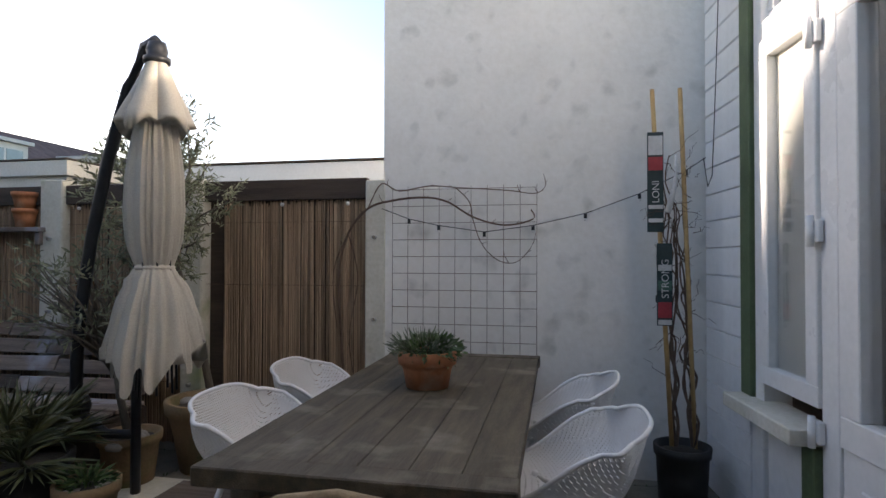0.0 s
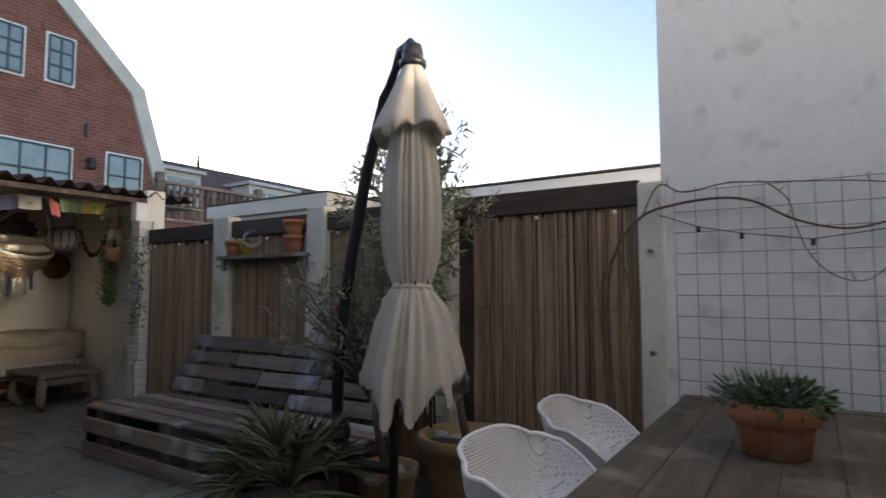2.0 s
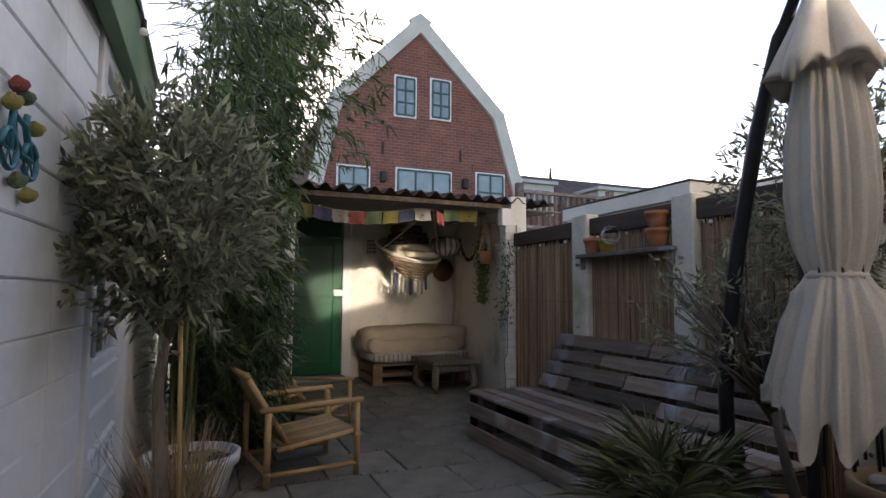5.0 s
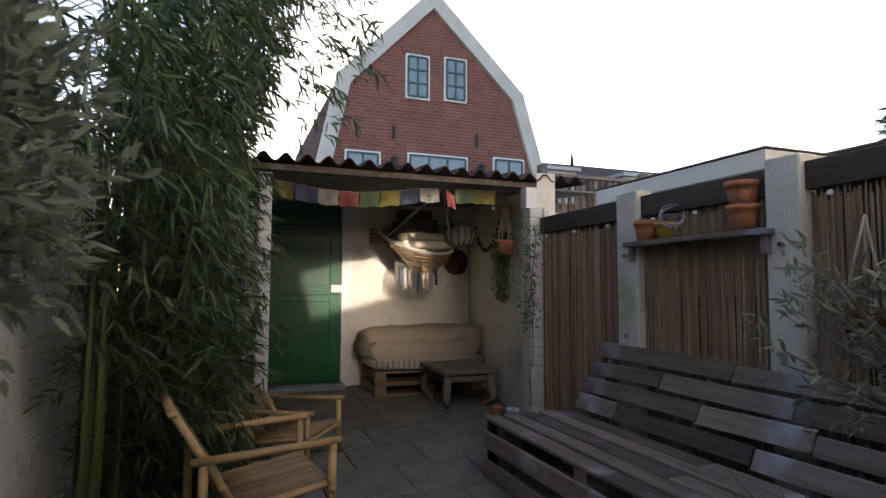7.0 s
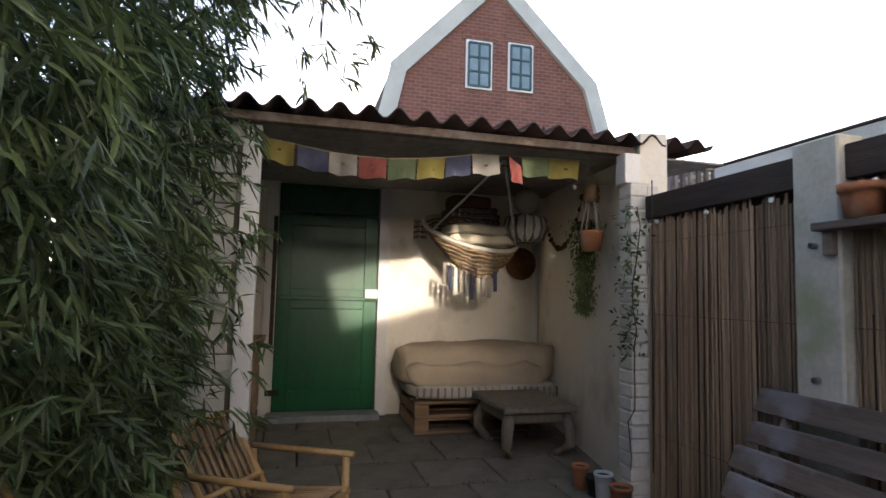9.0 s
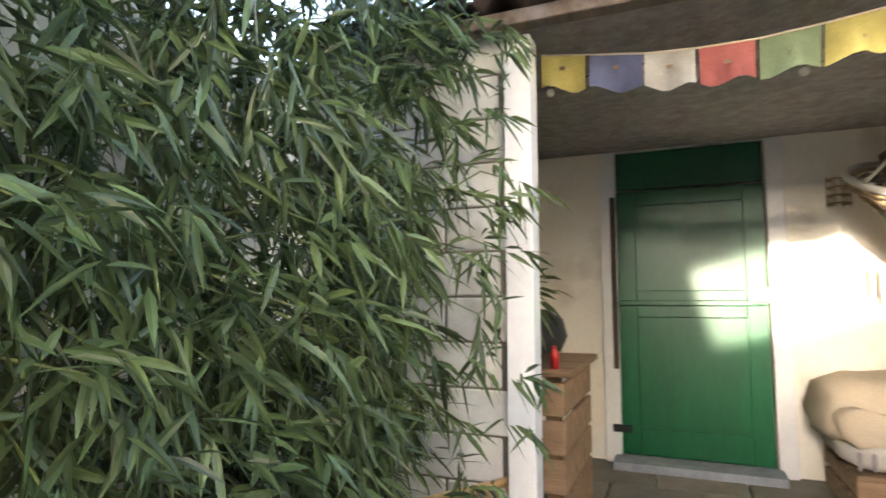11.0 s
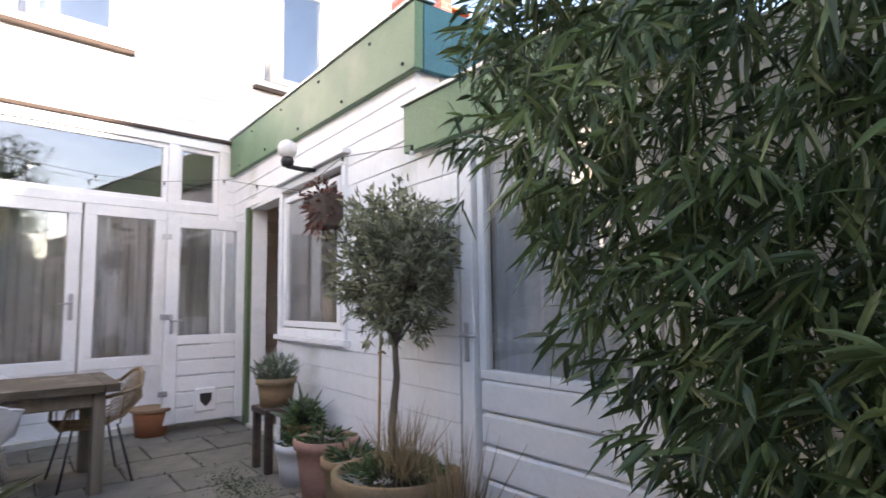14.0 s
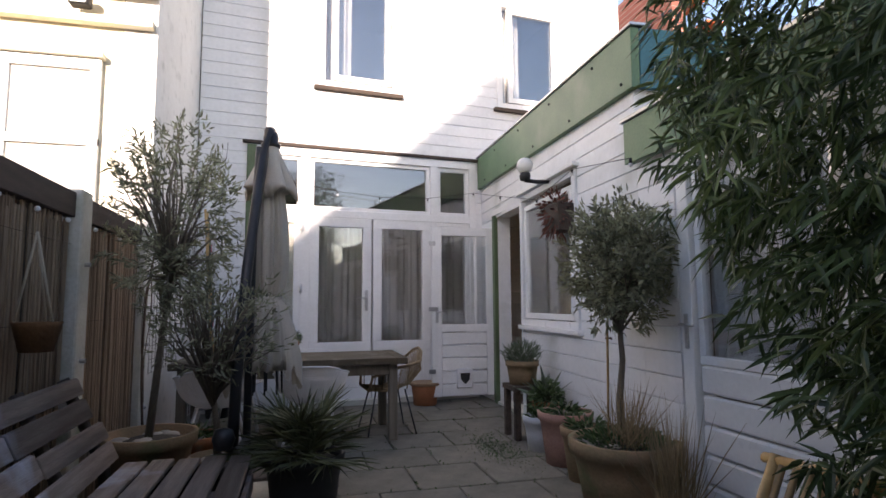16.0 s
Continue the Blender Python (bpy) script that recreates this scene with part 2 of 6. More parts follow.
CULM = mat("bamboo_culm", (0.16, 0.20, 0.05), (0.12, 0.14, 0.05), 0.5, 5, 0.1)
PALMLEAF = mat("palm_leaf", (0.11, 0.115, 0.05), (0.055, 0.065, 0.028), 0.5, 3, 0, vary=0.4)
GREYLEAF = mat("lavender_leaf", (0.17, 0.20, 0.14), (0.10, 0.13, 0.08), 0.7, 3, 0, vary=0.35)
GREENLEAF = mat("herb_leaf", (0.08, 0.13, 0.04), (0.05, 0.085, 0.03), 0.6, 3, 0, vary=0.35)
FRESHLEAF = mat("trailing_leaf", (0.16, 0.22, 0.06), (0.09, 0.14, 0.04), 0.5, 3, 0, vary=0.35, trans=0.2)
DRYGRASS = mat("dry_grass", (0.32, 0.24, 0.13), (0.22, 0.16, 0.09), 0.8, 3, 0, vary=0.3)
FARBRICK = brick_mat("red_brick", (0.235, 0.085, 0.06), (0.175, 0.06, 0.045), (0.24, 0.19, 0.16), 0.23, 0.09, "YZ")
ROOFTILE = mat("dark_roof_tile", (0.105, 0.062, 0.05), (0.07, 0.04, 0.035), 0.8, 3, 0.3, vary=0.2)
ORANGETILE = mat("orange_roof_tile", (0.60, 0.16, 0.06), (0.45, 0.11, 0.04), 0.8, 3, 0.3, vary=0.15)
VERGE = mat("verge_board_paint", (0.62, 0.61, 0.57), (0.50, 0.50, 0.46), 0.7, 1.5, 0.1)
BLUEFRAME = mat("blue_green_frame", (0.05, 0.10, 0.11), (0.04, 0.07, 0.08), 0.5, 3, 0)
LINEN = mat("beige_throw", (0.50, 0.42, 0.31), (0.42, 0.35, 0.26), 0.95, 3, 0.4, fine=150)
STRIPEGREY = mat("lantern_stripe", (0.30, 0.29, 0.27), (0.24, 0.23, 0.21), 0.9, 6, 0.1)
STRIPE = mat("striped_cushion", (0.50, 0.47, 0.42), (0.40, 0.37, 0.33), 0.95, 3, 0.3, fine=120)
WICKER = mat("wicker", (0.33, 0.24, 0.14), (0.20, 0.14, 0.08), 0.8, 20, 0.6, vary=0.2)
CREAMCLOTH = mat("cream_cloth", (0.74, 0.68, 0.54), (0.66, 0.60, 0.47), 0.95, 4, 0.3, fine=150)
DARKCLOTH = mat("patterned_cloth", (0.03, 0.035, 0.07), (0.12, 0.08, 0.05), 0.95, 22, 0.3, stain=(0.42, 0.28, 0.12), stain_scale=34)
BROWN = mat("brown_felt", (0.17, 0.08, 0.03), (0.12, 0.055, 0.02), 0.9, 6, 0.3)
CORRUG = mat("corrugated_sheet", (0.07, 0.045, 0.04), (0.045, 0.03, 0.028), 0.8, 3, 0.3)
SOFFIT = mat("grey_fibre_panel", (0.37, 0.34, 0.33), (0.23, 0.21, 0.20), 0.9, 14, 0.9, fine=60, stain=(0.22, 0.20, 0.195), stain_scale=9)
BLOCK = mat("white_block", (0.70, 0.69, 0.65), (0.58, 0.57, 0.53), 0.85, 4, 0.3, fine=40, vary=0.06, stain=(0.34, 0.33, 0.28), stain_scale=5)
OPAL = mat("opal_globe", (0.75, 0.74, 0.70), (0.70, 0.69, 0.65), 0.25, 3, 0)
PAPER = mat("paper_lantern", (0.66, 0.64, 0.58), (0.58, 0.56, 0.50), 0.9, 6, 0.1)
FLAGS = {c: mat(c + "_flag_cloth", v, None, 0.95, 8, 0.2, fine=150, trans=0.3) for c, v in dict(blue=(0.10, 0.115, 0.20), white=(0.38, 0.37, 0.34), red=(0.33, 0.10, 0.09), green=(0.16, 0.21, 0.12), yellow=(0.37, 0.32, 0.10)).items()}
RED = mat("red_plastic", (0.45, 0.02, 0.02), (0.35, 0.015, 0.015), 0.4, 4, 0)
TEAL = mat("teal_glaze", (0.04, 0.20, 0.24), (0.03, 0.13, 0.16), 0.3, 5, 0.1)
LABEL = {c: mat(c + "_print", v, None, 0.5, 8, 0) for c, v in dict(red=(0.42, 0.05, 0.06), black=(0.03, 0.05, 0.05), white=(0.68, 0.68, 0.66), green=(0.08, 0.16, 0.12)).items()}
BULBGLOW = bpy.data.materials.new("lamp_glow")
BULBGLOW.use_nodes = True
BULBGLOW.node_tree.nodes["Principled BSDF"].inputs["Emission Color"].default_value = (1, 0.62, 0.25, 1)
BULBGLOW.node_tree.nodes["Principled BSDF"].inputs["Emission Strength"].default_value = 12


def perforated(m, pitch=0.0125, hole=0.30):
    """Round holes punched through a thin shell."""
    n, k = m.node_tree.nodes, m.node_tree.links
    tc, sp = n.new("ShaderNodeTexCoord"), n.new("ShaderNodeSeparateXYZ")
    k.new(tc.outputs["Object"], sp.inputs[0])

    def op(kind, a, b=None):
        q = n.new("ShaderNodeMath")
        q.operation = kind
        for i, v in enumerate((a, b)):
            if isinstance(v, (int, float)):
                q.inputs[i].default_value = v
            elif v is not None:
                k.new(v, q.inputs[i])
        return q.outputs[0]

    u = op("MULTIPLY", op("ADD", sp.outputs[0], op("MULTIPLY", sp.outputs[1], 0.7)), 1 / pitch)
    v = op("MULTIPLY", op("SUBTRACT", sp.outputs[2], op("MULTIPLY", sp.outputs[1], 0.7)), 1 / pitch)
    du, dv = op("SUBTRACT", op("FRACT", u), 0.5), op("SUBTRACT", op("FRACT", v), 0.5)
    d = op("SQRT", op("ADD", op("MULTIPLY", du, du), op("MULTIPLY", dv, dv)))
    cut = op("LESS_THAN", d, hole)
    tr, mx = n.new("ShaderNodeBsdfTransparent"), n.new("ShaderNodeMixShader")
    k.new(cut, mx.inputs[0])
    k.new(n["Principled BSDF"].outputs[0], mx.inputs[1])
    k.new(tr.outputs[0], mx.inputs[2])
    k.new(mx.outputs[0], n["Material Output"].inputs["Surface"])
    return m


PUNCHED = perforated(mat("perforated_white_plastic", (0.80, 0.79, 0.78), (0.76, 0.75, 0.74), 0.35, 3, 0.0))


# ---- mesh helpers ----
def B():
    return bmesh.new()


def box(bm, x0, x1, y0, y1, z0, z1):
    g = bmesh.ops.create_cube(bm, size=1.0)["verts"]
    for v in g:
        v.co = Vector((x0 + (v.co.x + 0.5) * (x1 - x0), y0 + (v.co.y + 0.5) * (y1 - y0), z0 + (v.co.z + 0.5) * (z1 - z0)))
    return g


def tube(bm, pts, r0, r1=None, seg=8):
    pts = [Vector(p) for p in pts]
    r1 = r0 if r1 is None else r1
    rings, n = [], len(pts)
    for i, p in enumerate(pts):
        d = (pts[min(i + 1, n - 1)] - pts[max(i - 1, 0)]).normalized()
        a = d.cross(Vector((0.31, 0.17, 0.94)) if abs(d.z) < 0.9 else Vector((1, 0, 0))).normalized()
        b = d.cross(a)
        r = r0 + (r1 - r0) * i / max(n - 1, 1)
        rings.append([bm.verts.new(p + r * (a * math.cos(6.2832 * k / seg) + b * math.sin(6.2832 * k / seg))) for k in range(seg)])
    for i in range(n - 1):
        for k in range(seg):
            bm.faces.new((rings[i][k], rings[i][(k + 1) % seg], rings[i + 1][(k + 1) % seg], rings[i + 1][k]))
    bm.faces.new(rings[0][::-1])
    bm.faces.new(rings[-1])


def lathe(bm, profile, c=(0, 0, 0), seg=24, wob=None):
    rings = []
    for i, (r, z) in enumerate(profile):
        ring = []
        for k in range(seg):
            a = 6.2832 * k / seg
            rr = r if wob is None else wob(r, z, a)
            ring.append(bm.verts.new((c[0] + rr * math.cos(a), c[1] + rr * math.sin(a), c[2] + z)))
        rings.append(ring)
    for i in range(len(rings) - 1):
        for k in range(seg):
            bm.faces.new((rings[i][k], rings[i][(k + 1) % seg], rings[i + 1][(k + 1) % seg], rings[i + 1][k]))
    return rings


def link_mesh(name, me, material, parent=None, label="", smooth=False):
    if material and not me.materials:
        me.materials.append(material)
    if smooth:
        for f in me.polygons:
            f.use_smooth = True
    ob = new(name, me)
    if parent:
        ob.parent = parent
    if label:
        ob["label"] = label
    return ob


def part(name, bm, material, parent=None, label="", smooth=False, bevel=0.0):
    if bevel:
        bmesh.ops.bevel(bm, geom=bm.edges[:], offset=bevel, segments=1, affect="EDGES", clamp_overlap=True)
    bmesh.ops.recalc_face_normals(bm, faces=bm.faces[:])
    me = bpy.data.meshes.new(name)
    bm.to_mesh(me)
    bm.free()
    return link_mesh(name, me, material, parent, label, smooth)


def boxpart(name, dims, material, parent=None, label="", bevel=0.004):
    bm = B()
    box(bm, *dims)
    return part(name, bm, material, parent, label, bevel=bevel)


def tubepart(name, pts, r, material, parent=None, label="", r1=None, seg=8):
    bm = B()
    tube(bm, pts, r, r1, seg)
    return part(name, bm, material, parent, label, smooth=True)


def thing(name, m, label, category, group="", kind=""):
    ob = new(name)
    ob.empty_display_size = 0.1
    ob.matrix_basis = m if isinstance(m, Matrix) else pose(*m)
    return tagged(ob, label, category, group, kind)


def struct(ob, label="", category=""):
    return tagged(ob, label, category, "", "structure")


def leaves(name, pos, dirs, length, width, material, parent, droop=0.25, label=""):
    """One mesh of lanceolate leaves, folded along the rib."""
    n = len(pos)
    dirs = dirs / np.linalg.norm(dirs, axis=1)[:, None]
    side = np.cross(dirs, RNG.normal(size=(n, 3)))
    side /= np.linalg.norm(side, axis=1)[:, None]
    up = np.cross(side, dirs)
    ln = length * RNG.uniform(0.6, 1.25, n)[:, None]
    wd = width * RNG.uniform(0.7, 1.2, n)[:, None]
    down = np.array([0, 0, -1.0])
    m1 = pos + dirs * ln * 0.25 + down * ln * droop * 0.06
    m2 = pos + dirs * ln * 0.60 + down * ln * droop * 0.36
    tip = pos + dirs * ln + down * ln * droop
    fold = up * wd * 0.12
    v = np.stack([pos, m1 + side * wd * 0.46 + fold, m1 - side * wd * 0.46 + fold, m1, m2 + side * wd * 0.42 + fold, m2 - side * wd * 0.42 + fold, m2, tip], 1).reshape(-1, 3)
    i = np.arange(n)[:, None] * 8
    f = [q for face in ((0, 1, 3), (0, 3, 2), (4, 7, 6), (6, 7, 5)) for q in (i + np.array([face])).tolist()]
    f += [q for face in ((1, 4, 6, 3), (3, 6, 5, 2)) for q in (i + np.array([face])).tolist()]
    me = bpy.data.meshes.new(name)
    me.from_pydata(v.tolist(), [], f)
    ob = link_mesh(name, me, material, parent, label)
    ob["kind"] = "stuff"
    return ob


def blob(n, c, r, hollow=0.35):
    d = RNG.normal(size=(n, 3))
    d /= np.linalg.norm(d, axis=1)[:, None]
    k = (hollow + (1 - hollow) * RNG.uniform(0, 1, n) ** 0.6)[:, None]
    return np.array(c) + d * k * np.array(r), d

# ---- ground and large structure ----
bm = B()
box(bm, -120, 120, -120, 120, -0.4, FLOOR - 0.05)
struct(part("ground", bm, GROUND), "dark trodden earth under and around the garden", "ground")

FM = pose(1.225, 4.60, 0, 0, 0, -83.74)  # house front: x runs along it from the plaster wall, -y towards the garden
FO = [(0.52, 3.28, FLOOR, 3.03), (1.27, 2.25, 3.80, 5.30), (3.60, 4.62, 3.80, 5.30)]
EO = [(0.18, 0.95, FLOOR, 2.24), (-1.08, 0.14, 1.03, 2.32)]


def cut_wall(name, x0, x1, z0, z1, holes, y0, y1, material, label, category="wall"):
    """A wall along x as blocks round its openings, in one mesh."""
    bm = B()
    xs = sorted({x0, x1, *[h[0] for h in holes], *[h[1] for h in holes]})
    for a, b in zip(xs, xs[1:]):
        zs, mid = z0, (a + b) / 2
        for h in sorted([h for h in holes if h[0] < mid < h[1]], key=lambda h: h[2]):
            if h[2] > zs + 0.001:
                box(bm, a, b, y0, y1, zs, h[2])
            zs = max(zs, h[3])
        if zs < z1:
            box(bm, a, b, y0, y1, zs, z1)
    return struct(part(name, bm, material), label, category)


BOARD_MESH = {}


def cladding(wall, x0, x1, z0, z1, holes, y, pitch=0.142):
    """Lapped boards on the -y side of a wall, one object each."""
    z = z0
    while z < z1 - 0.02:
        top = min(z + pitch, z1)
        spans = [(x0, x1)]
        for h in holes:
            if h[2] < top - 0.03 and h[3] > z + 0.03:
                spans = [s for a, b in spans for s in ((a, min(b, h[0])), (max(a, h[1]), b)) if s[1] - s[0] > 0.02]
        for a, b in spans:
            key = (round(b - a, 3), round(top - z, 3))
            if key not in BOARD_MESH:
                me = bpy.data.meshes.new("board")
                l, h = key
                prof = [(0, 0.0015), (-0.012, 0.0015), (-0.017, 0.006), (-0.015, h - 0.005), (-0.009, h - 0.0005), (0, h - 0.0005)]
                v = [(xx, p[0], p[1]) for xx in (0, l) for p in prof]
                f = [(i, (i + 1) % 6, 6 + (i + 1) % 6, 6 + i) for i in range(6)] + [(5, 4, 3, 2, 1, 0), (6, 7, 8, 9, 10, 11)]
                me.from_pydata(v, [], f)
                me.materials.append(WHITE)
                BOARD_MESH[key] = me
            ob = new("board", BOARD_MESH[key])
            ob.parent = wall
            ob.location = (a, y, z)
        z += pitch


wall_house = cut_wall("wall_house", 0, 5.6, 0.0, 6.2, FO, 0.0, 0.16, WHITE, "white painted timber-clad rear wall of the house")
wall_house.matrix_basis = FM
cladding(wall_house, 0.0, 5.6, FLOOR, 6.2, FO, -0.002)

# kitchen extension; its wall faces +y, so it is built turned about, and runs a little askew
KM = pose(0.95, 1.27, 0, 0, 0, -2.3) @ Matrix.Diagonal((1.074, 1, 1, 1)) @ pose(-0.95, -1.27, 0)
EM = KM @ pose(1.62, 1.27, 0, 0, 0, 180)


def ex(h):
    return (1.62 - h[1], 1.62 - h[0], h[2], h[3])


wall_kitchen = cut_wall("wall_kitchen", 0, 3.52, 0.0, 2.70, [ex(h) for h in EO], 0.0, 0.15, WHITE, "white painted timber-clad kitchen extension wall")
wall_kitchen.matrix_basis = EM
cladding(wall_kitchen, 0.0, 3.52, FLOOR, 2.70, [ex(h) for h in EO], -0.002)
bm = B()
box(bm, -1.90, -1.75, -3.2, 1.11, 0, 2.9)
struct(part("wall_kitchen_end", bm, WHITE), "white end wall of the kitchen extension", "wall").matrix_basis = KM
bm = B()
box(bm, -1.88, 1.80, -3.2, 1.24, 2.70, 3.04)
struct(part("ceiling_kitchen", bm, ROOMWALL), "flat roof and ceiling of the kitchen extension", "ceiling").matrix_basis = KM
roof_edge = thing("green_fascia", KM @ pose(1.5, 0, 2.69, 0, -1.3) @ pose(-1.5, 0, -2.69), "sage green painted roof fascia board above the clad wall", "fascia", kind="structure")
boxpart("fascia_board", (-1.96, 1.56, 1.275, 1.335, 2.69, 3.09), GREEN, roof_edge)
boxpart("fascia_end", (-1.96, -1.92, -3.2, 1.27, 2.69, 3.09), TEALPAINT, roof_edge, "teal painted end board")
boxpart("edge_trim", (-1.98, 1.56, 1.20, 1.35, 3.094, 3.115), STEEL, roof_edge, "thin metal roof edge trim")
for i in range(9):
    bm = B()
    bmesh.ops.create_uvsphere(bm, u_segments=8, v_segments=5, radius=0.011)
    o = part("screw", bm, WIRE, roof_edge)
    o.location = (1.2 - i * 0.38, 1.337, 2.75 + (i % 2) * 0.27)

# lower extension with the glazed door
wall_annex = cut_wall("wall_annex", 3.522, 3.87, 0.0, 2.22, [], 0.0, 0.14, WHITE, "white painted lower annex wall beside the kitchen")
wall_annex.matrix_basis = EM
cladding(wall_annex, 3.522, 3.87, FLOOR, 2.22, [], -0.002)
bm = B()
box(bm, -5.75, -3.60, 1.25, 1.42, 0, 2.16)
struct(part("wall_garden", bm, PLASTER), "cream plastered garden wall behind the bamboo", "wall")
bm = B()
box(bm, -3.75, -2.16, -3.2, 1.38, 2.23, 2.37)
struct(part("ceiling_annex", bm, ROOMWALL), "flat roof of the annex", "ceiling")
annex_edge = thing("annex_fascia", (0, 0, 0), "sage green fascia board along the low annex roof", "fascia", kind="structure")
boxpart("fascia_board", (-3.78, -2.10, 1.44, 1.495, 2.11, 2.38), GREEN, annex_edge)
boxpart("edge_trim", (-3.78, -2.08, 1.36, 1.51, 2.384, 2.41), STEEL, annex_edge)
bm = B()
box(bm, -5.2, 1.58, -3.35, -3.2, 0, 3.0)
struct(part("wall_far_side", bm, ROOMWALL), "plain inner wall at the back of the kitchen", "wall")
bm = B()
box(bm, -1.74, 1.5, -3.2, 1.12, 0.02, FLOOR + 0.005)
struct(part("floor_kitchen", bm, DARK), "wooden kitchen floor, brown darkened to look unlit", "floor")
# wall across the kitchen; shade beyond the open door is in its colour
bm = B()
box(bm, -1.74, 1.45, -1.3, -1.2, FLOOR, 2.7)
struct(part("wall_kitchen_inner", bm, DARK), "kitchen inner wall, brown darkened to look unlit", "wall")

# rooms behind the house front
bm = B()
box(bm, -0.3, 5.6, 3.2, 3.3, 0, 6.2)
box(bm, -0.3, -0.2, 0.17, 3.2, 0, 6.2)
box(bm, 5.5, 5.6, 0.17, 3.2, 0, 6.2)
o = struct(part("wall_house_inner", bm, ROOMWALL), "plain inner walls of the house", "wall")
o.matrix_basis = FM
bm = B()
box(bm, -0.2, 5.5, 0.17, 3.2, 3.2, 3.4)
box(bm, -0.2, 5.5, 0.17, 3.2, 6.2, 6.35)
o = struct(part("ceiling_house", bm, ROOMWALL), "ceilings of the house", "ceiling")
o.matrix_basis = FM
bm = B()
box(bm, -0.2, 5.5, 0.17, 3.2, 0.02, FLOOR)
o = struct(part("floor_house", bm, DARK), "living room floor, brown darkened to look unlit", "floor")
o.matrix_basis = FM

# neighbour's building: plastered side and cream front
bm = B()
box(bm, -0.62, 1.22, 4.61, 4.85, 0, 5.3)
struct(part("wall_plaster", bm, PLASTER), "uneven white plastered side wall with grey spots and moss", "wall")
bm = B()
box(bm, -0.615, -0.45, 4.855, 9.5, 0, 5.3)
box(bm, -0.45, 3.5, 9.3, 9.5, 0, 5.3)
box(bm, -0.45, 3.5, 4.855, 9.3, 5.1, 5.28)
struct(part("wall_neighbour", bm, CREAM), "cream painted brick front of the neighbouring house", "wall")
o = thing("neighbour_cornice", (0, 0, 0), "cream painted timber cornice on the neighbouring house", "cornice", kind="structure")
boxpart("moulding", (-0.70, -0.62, 4.63, 9.4, 3.36, 3.42), CREAM, o)
boxpart("moulding", (-0.76, -0.62, 4.62, 9.4, 3.62, 3.68), CREAM, o)
nw = thing("neighbour_window", (-0.62, 4.98, 2.2), "white timber window in the cream wall, blind drawn", "window", kind="structure")
boxpart("window_frame", (-0.05, -0.004, 0.0, 1.35, 0.80, 0.88), FRAME, nw)
boxpart("window_frame", (-0.05, -0.004, 0.0, 1.35, 0.22, 0.28), FRAME, nw)
boxpart("window_frame", (-0.05, -0.004, 0.0, 1.35, -0.9, -0.82), FRAME, nw)
boxpart("window_frame", (-0.045, -0.004, 0.0, 0.07, -0.82, 0.8), FRAME, nw)
boxpart("window_frame", (-0.045, -0.004, 0.60, 0.68, -0.82, 0.8), FRAME, nw)
boxpart("blind", (-0.02, -0.006, 0.07, 1.35, -0.82, 0.8), PAPER, nw, "pale blind", 0)
boxpart("lintel", (-0.09, -0.004, -0.02, 1.4, 0.885, 0.93), CREAM, nw)
nl = thing("wall_lamp", (-0.62, 5.12, 3.48), "small black wall floodlight on the neighbour's cornice", "lamp")
boxpart("housing", (-0.16, -0.06, -0.07, 0.07, -0.03, 0.08), WIRE, nl, bevel=0.012)
boxpart("lens", (-0.165, -0.16, -0.05, 0.05, -0.02, 0.06), OPAL, nl)
tubepart("bracket", [(-0.06, 0, 0.02), (0.0, 0, 0.06)], 0.012, WIRE, nl)

# ---- house front joinery ----
front = thing("window_front", FM, "white painted french doors with transom lights and side window", "french doors", kind="structure")


def glazed(parent, x0, x1, z0, z1, y, t=0.05, w=0.055, glass=GLASS, name="window_frame", fm=None):
    fm = fm or FRAME
    boxpart(name, (x0, x1, y, y + t, z0, z0 + w), fm, parent)
    boxpart(name, (x0, x1, y, y + t, z1 - w, z1), fm, parent)
    boxpart(name, (x0, x0 + w, y, y + t, z0 + w, z1 - w), fm, parent)
    boxpart(name, (x1 - w, x1, y, y + t, z0 + w, z1 - w), fm, parent)
    p = boxpart("pane", (x0 + w - 0.004, x1 - w + 0.004, y + t * 0.45, y + t * 0.55, z0 + w - 0.004, z1 - w + 0.004), glass, parent, bevel=0)
    p.visible_shadow = False
    return p


for a, b in ((0.60, 0.67), (1.10, 1.20), (2.66, 2.76), (3.18, 3.28)):
    boxpart("mullion", (a, b, -0.03, 0.09, FLOOR, 3.0), FRAME, front)
boxpart("head_rail", (0.6, 3.28, -0.032, 0.09, 2.94, 3.03), FRAME, front)
boxpart("transom_rail", (0.67, 3.18, -0.034, 0.09, 2.24, 2.33), FRAME, front)
for a, b in ((0.67, 1.10), (1.20, 2.66), (2.76, 3.18)):
    glazed(front, a, b, 2.33, 2.94, 0.0, w=0.045)
glazed(front, 0.67, 1.10, 0.80, 2.24, -0.045, t=0.07, w=0.075)
glazed(front, 2.76, 3.18, 0.80, 2.24, -0.02, w=0.05)
boxpart("panel", (2.76, 3.18, 0.0, 0.05, FLOOR, 0.80), FRAME, front)
for a, b in ((1.20, 1.92), (1.94, 2.66)):
    boxpart("door_panel", (a, b, -0.02, 0.04, FLOOR + 0.04, 0.70), FRAME, front)
    boxpart("door_rail", (a + 0.09, b - 0.09, -0.026, 0.02, 0.28, 0.60), FRAME, front, bevel=0.01)
    glazed(front, a, b, 0.70, 2.24, -0.03, t=0.07, w=0.105)
boxpart("threshold", (1.15, 3.25, -0.12, 0.1, 0.05, FLOOR + 0.06), CONCRETE, front)
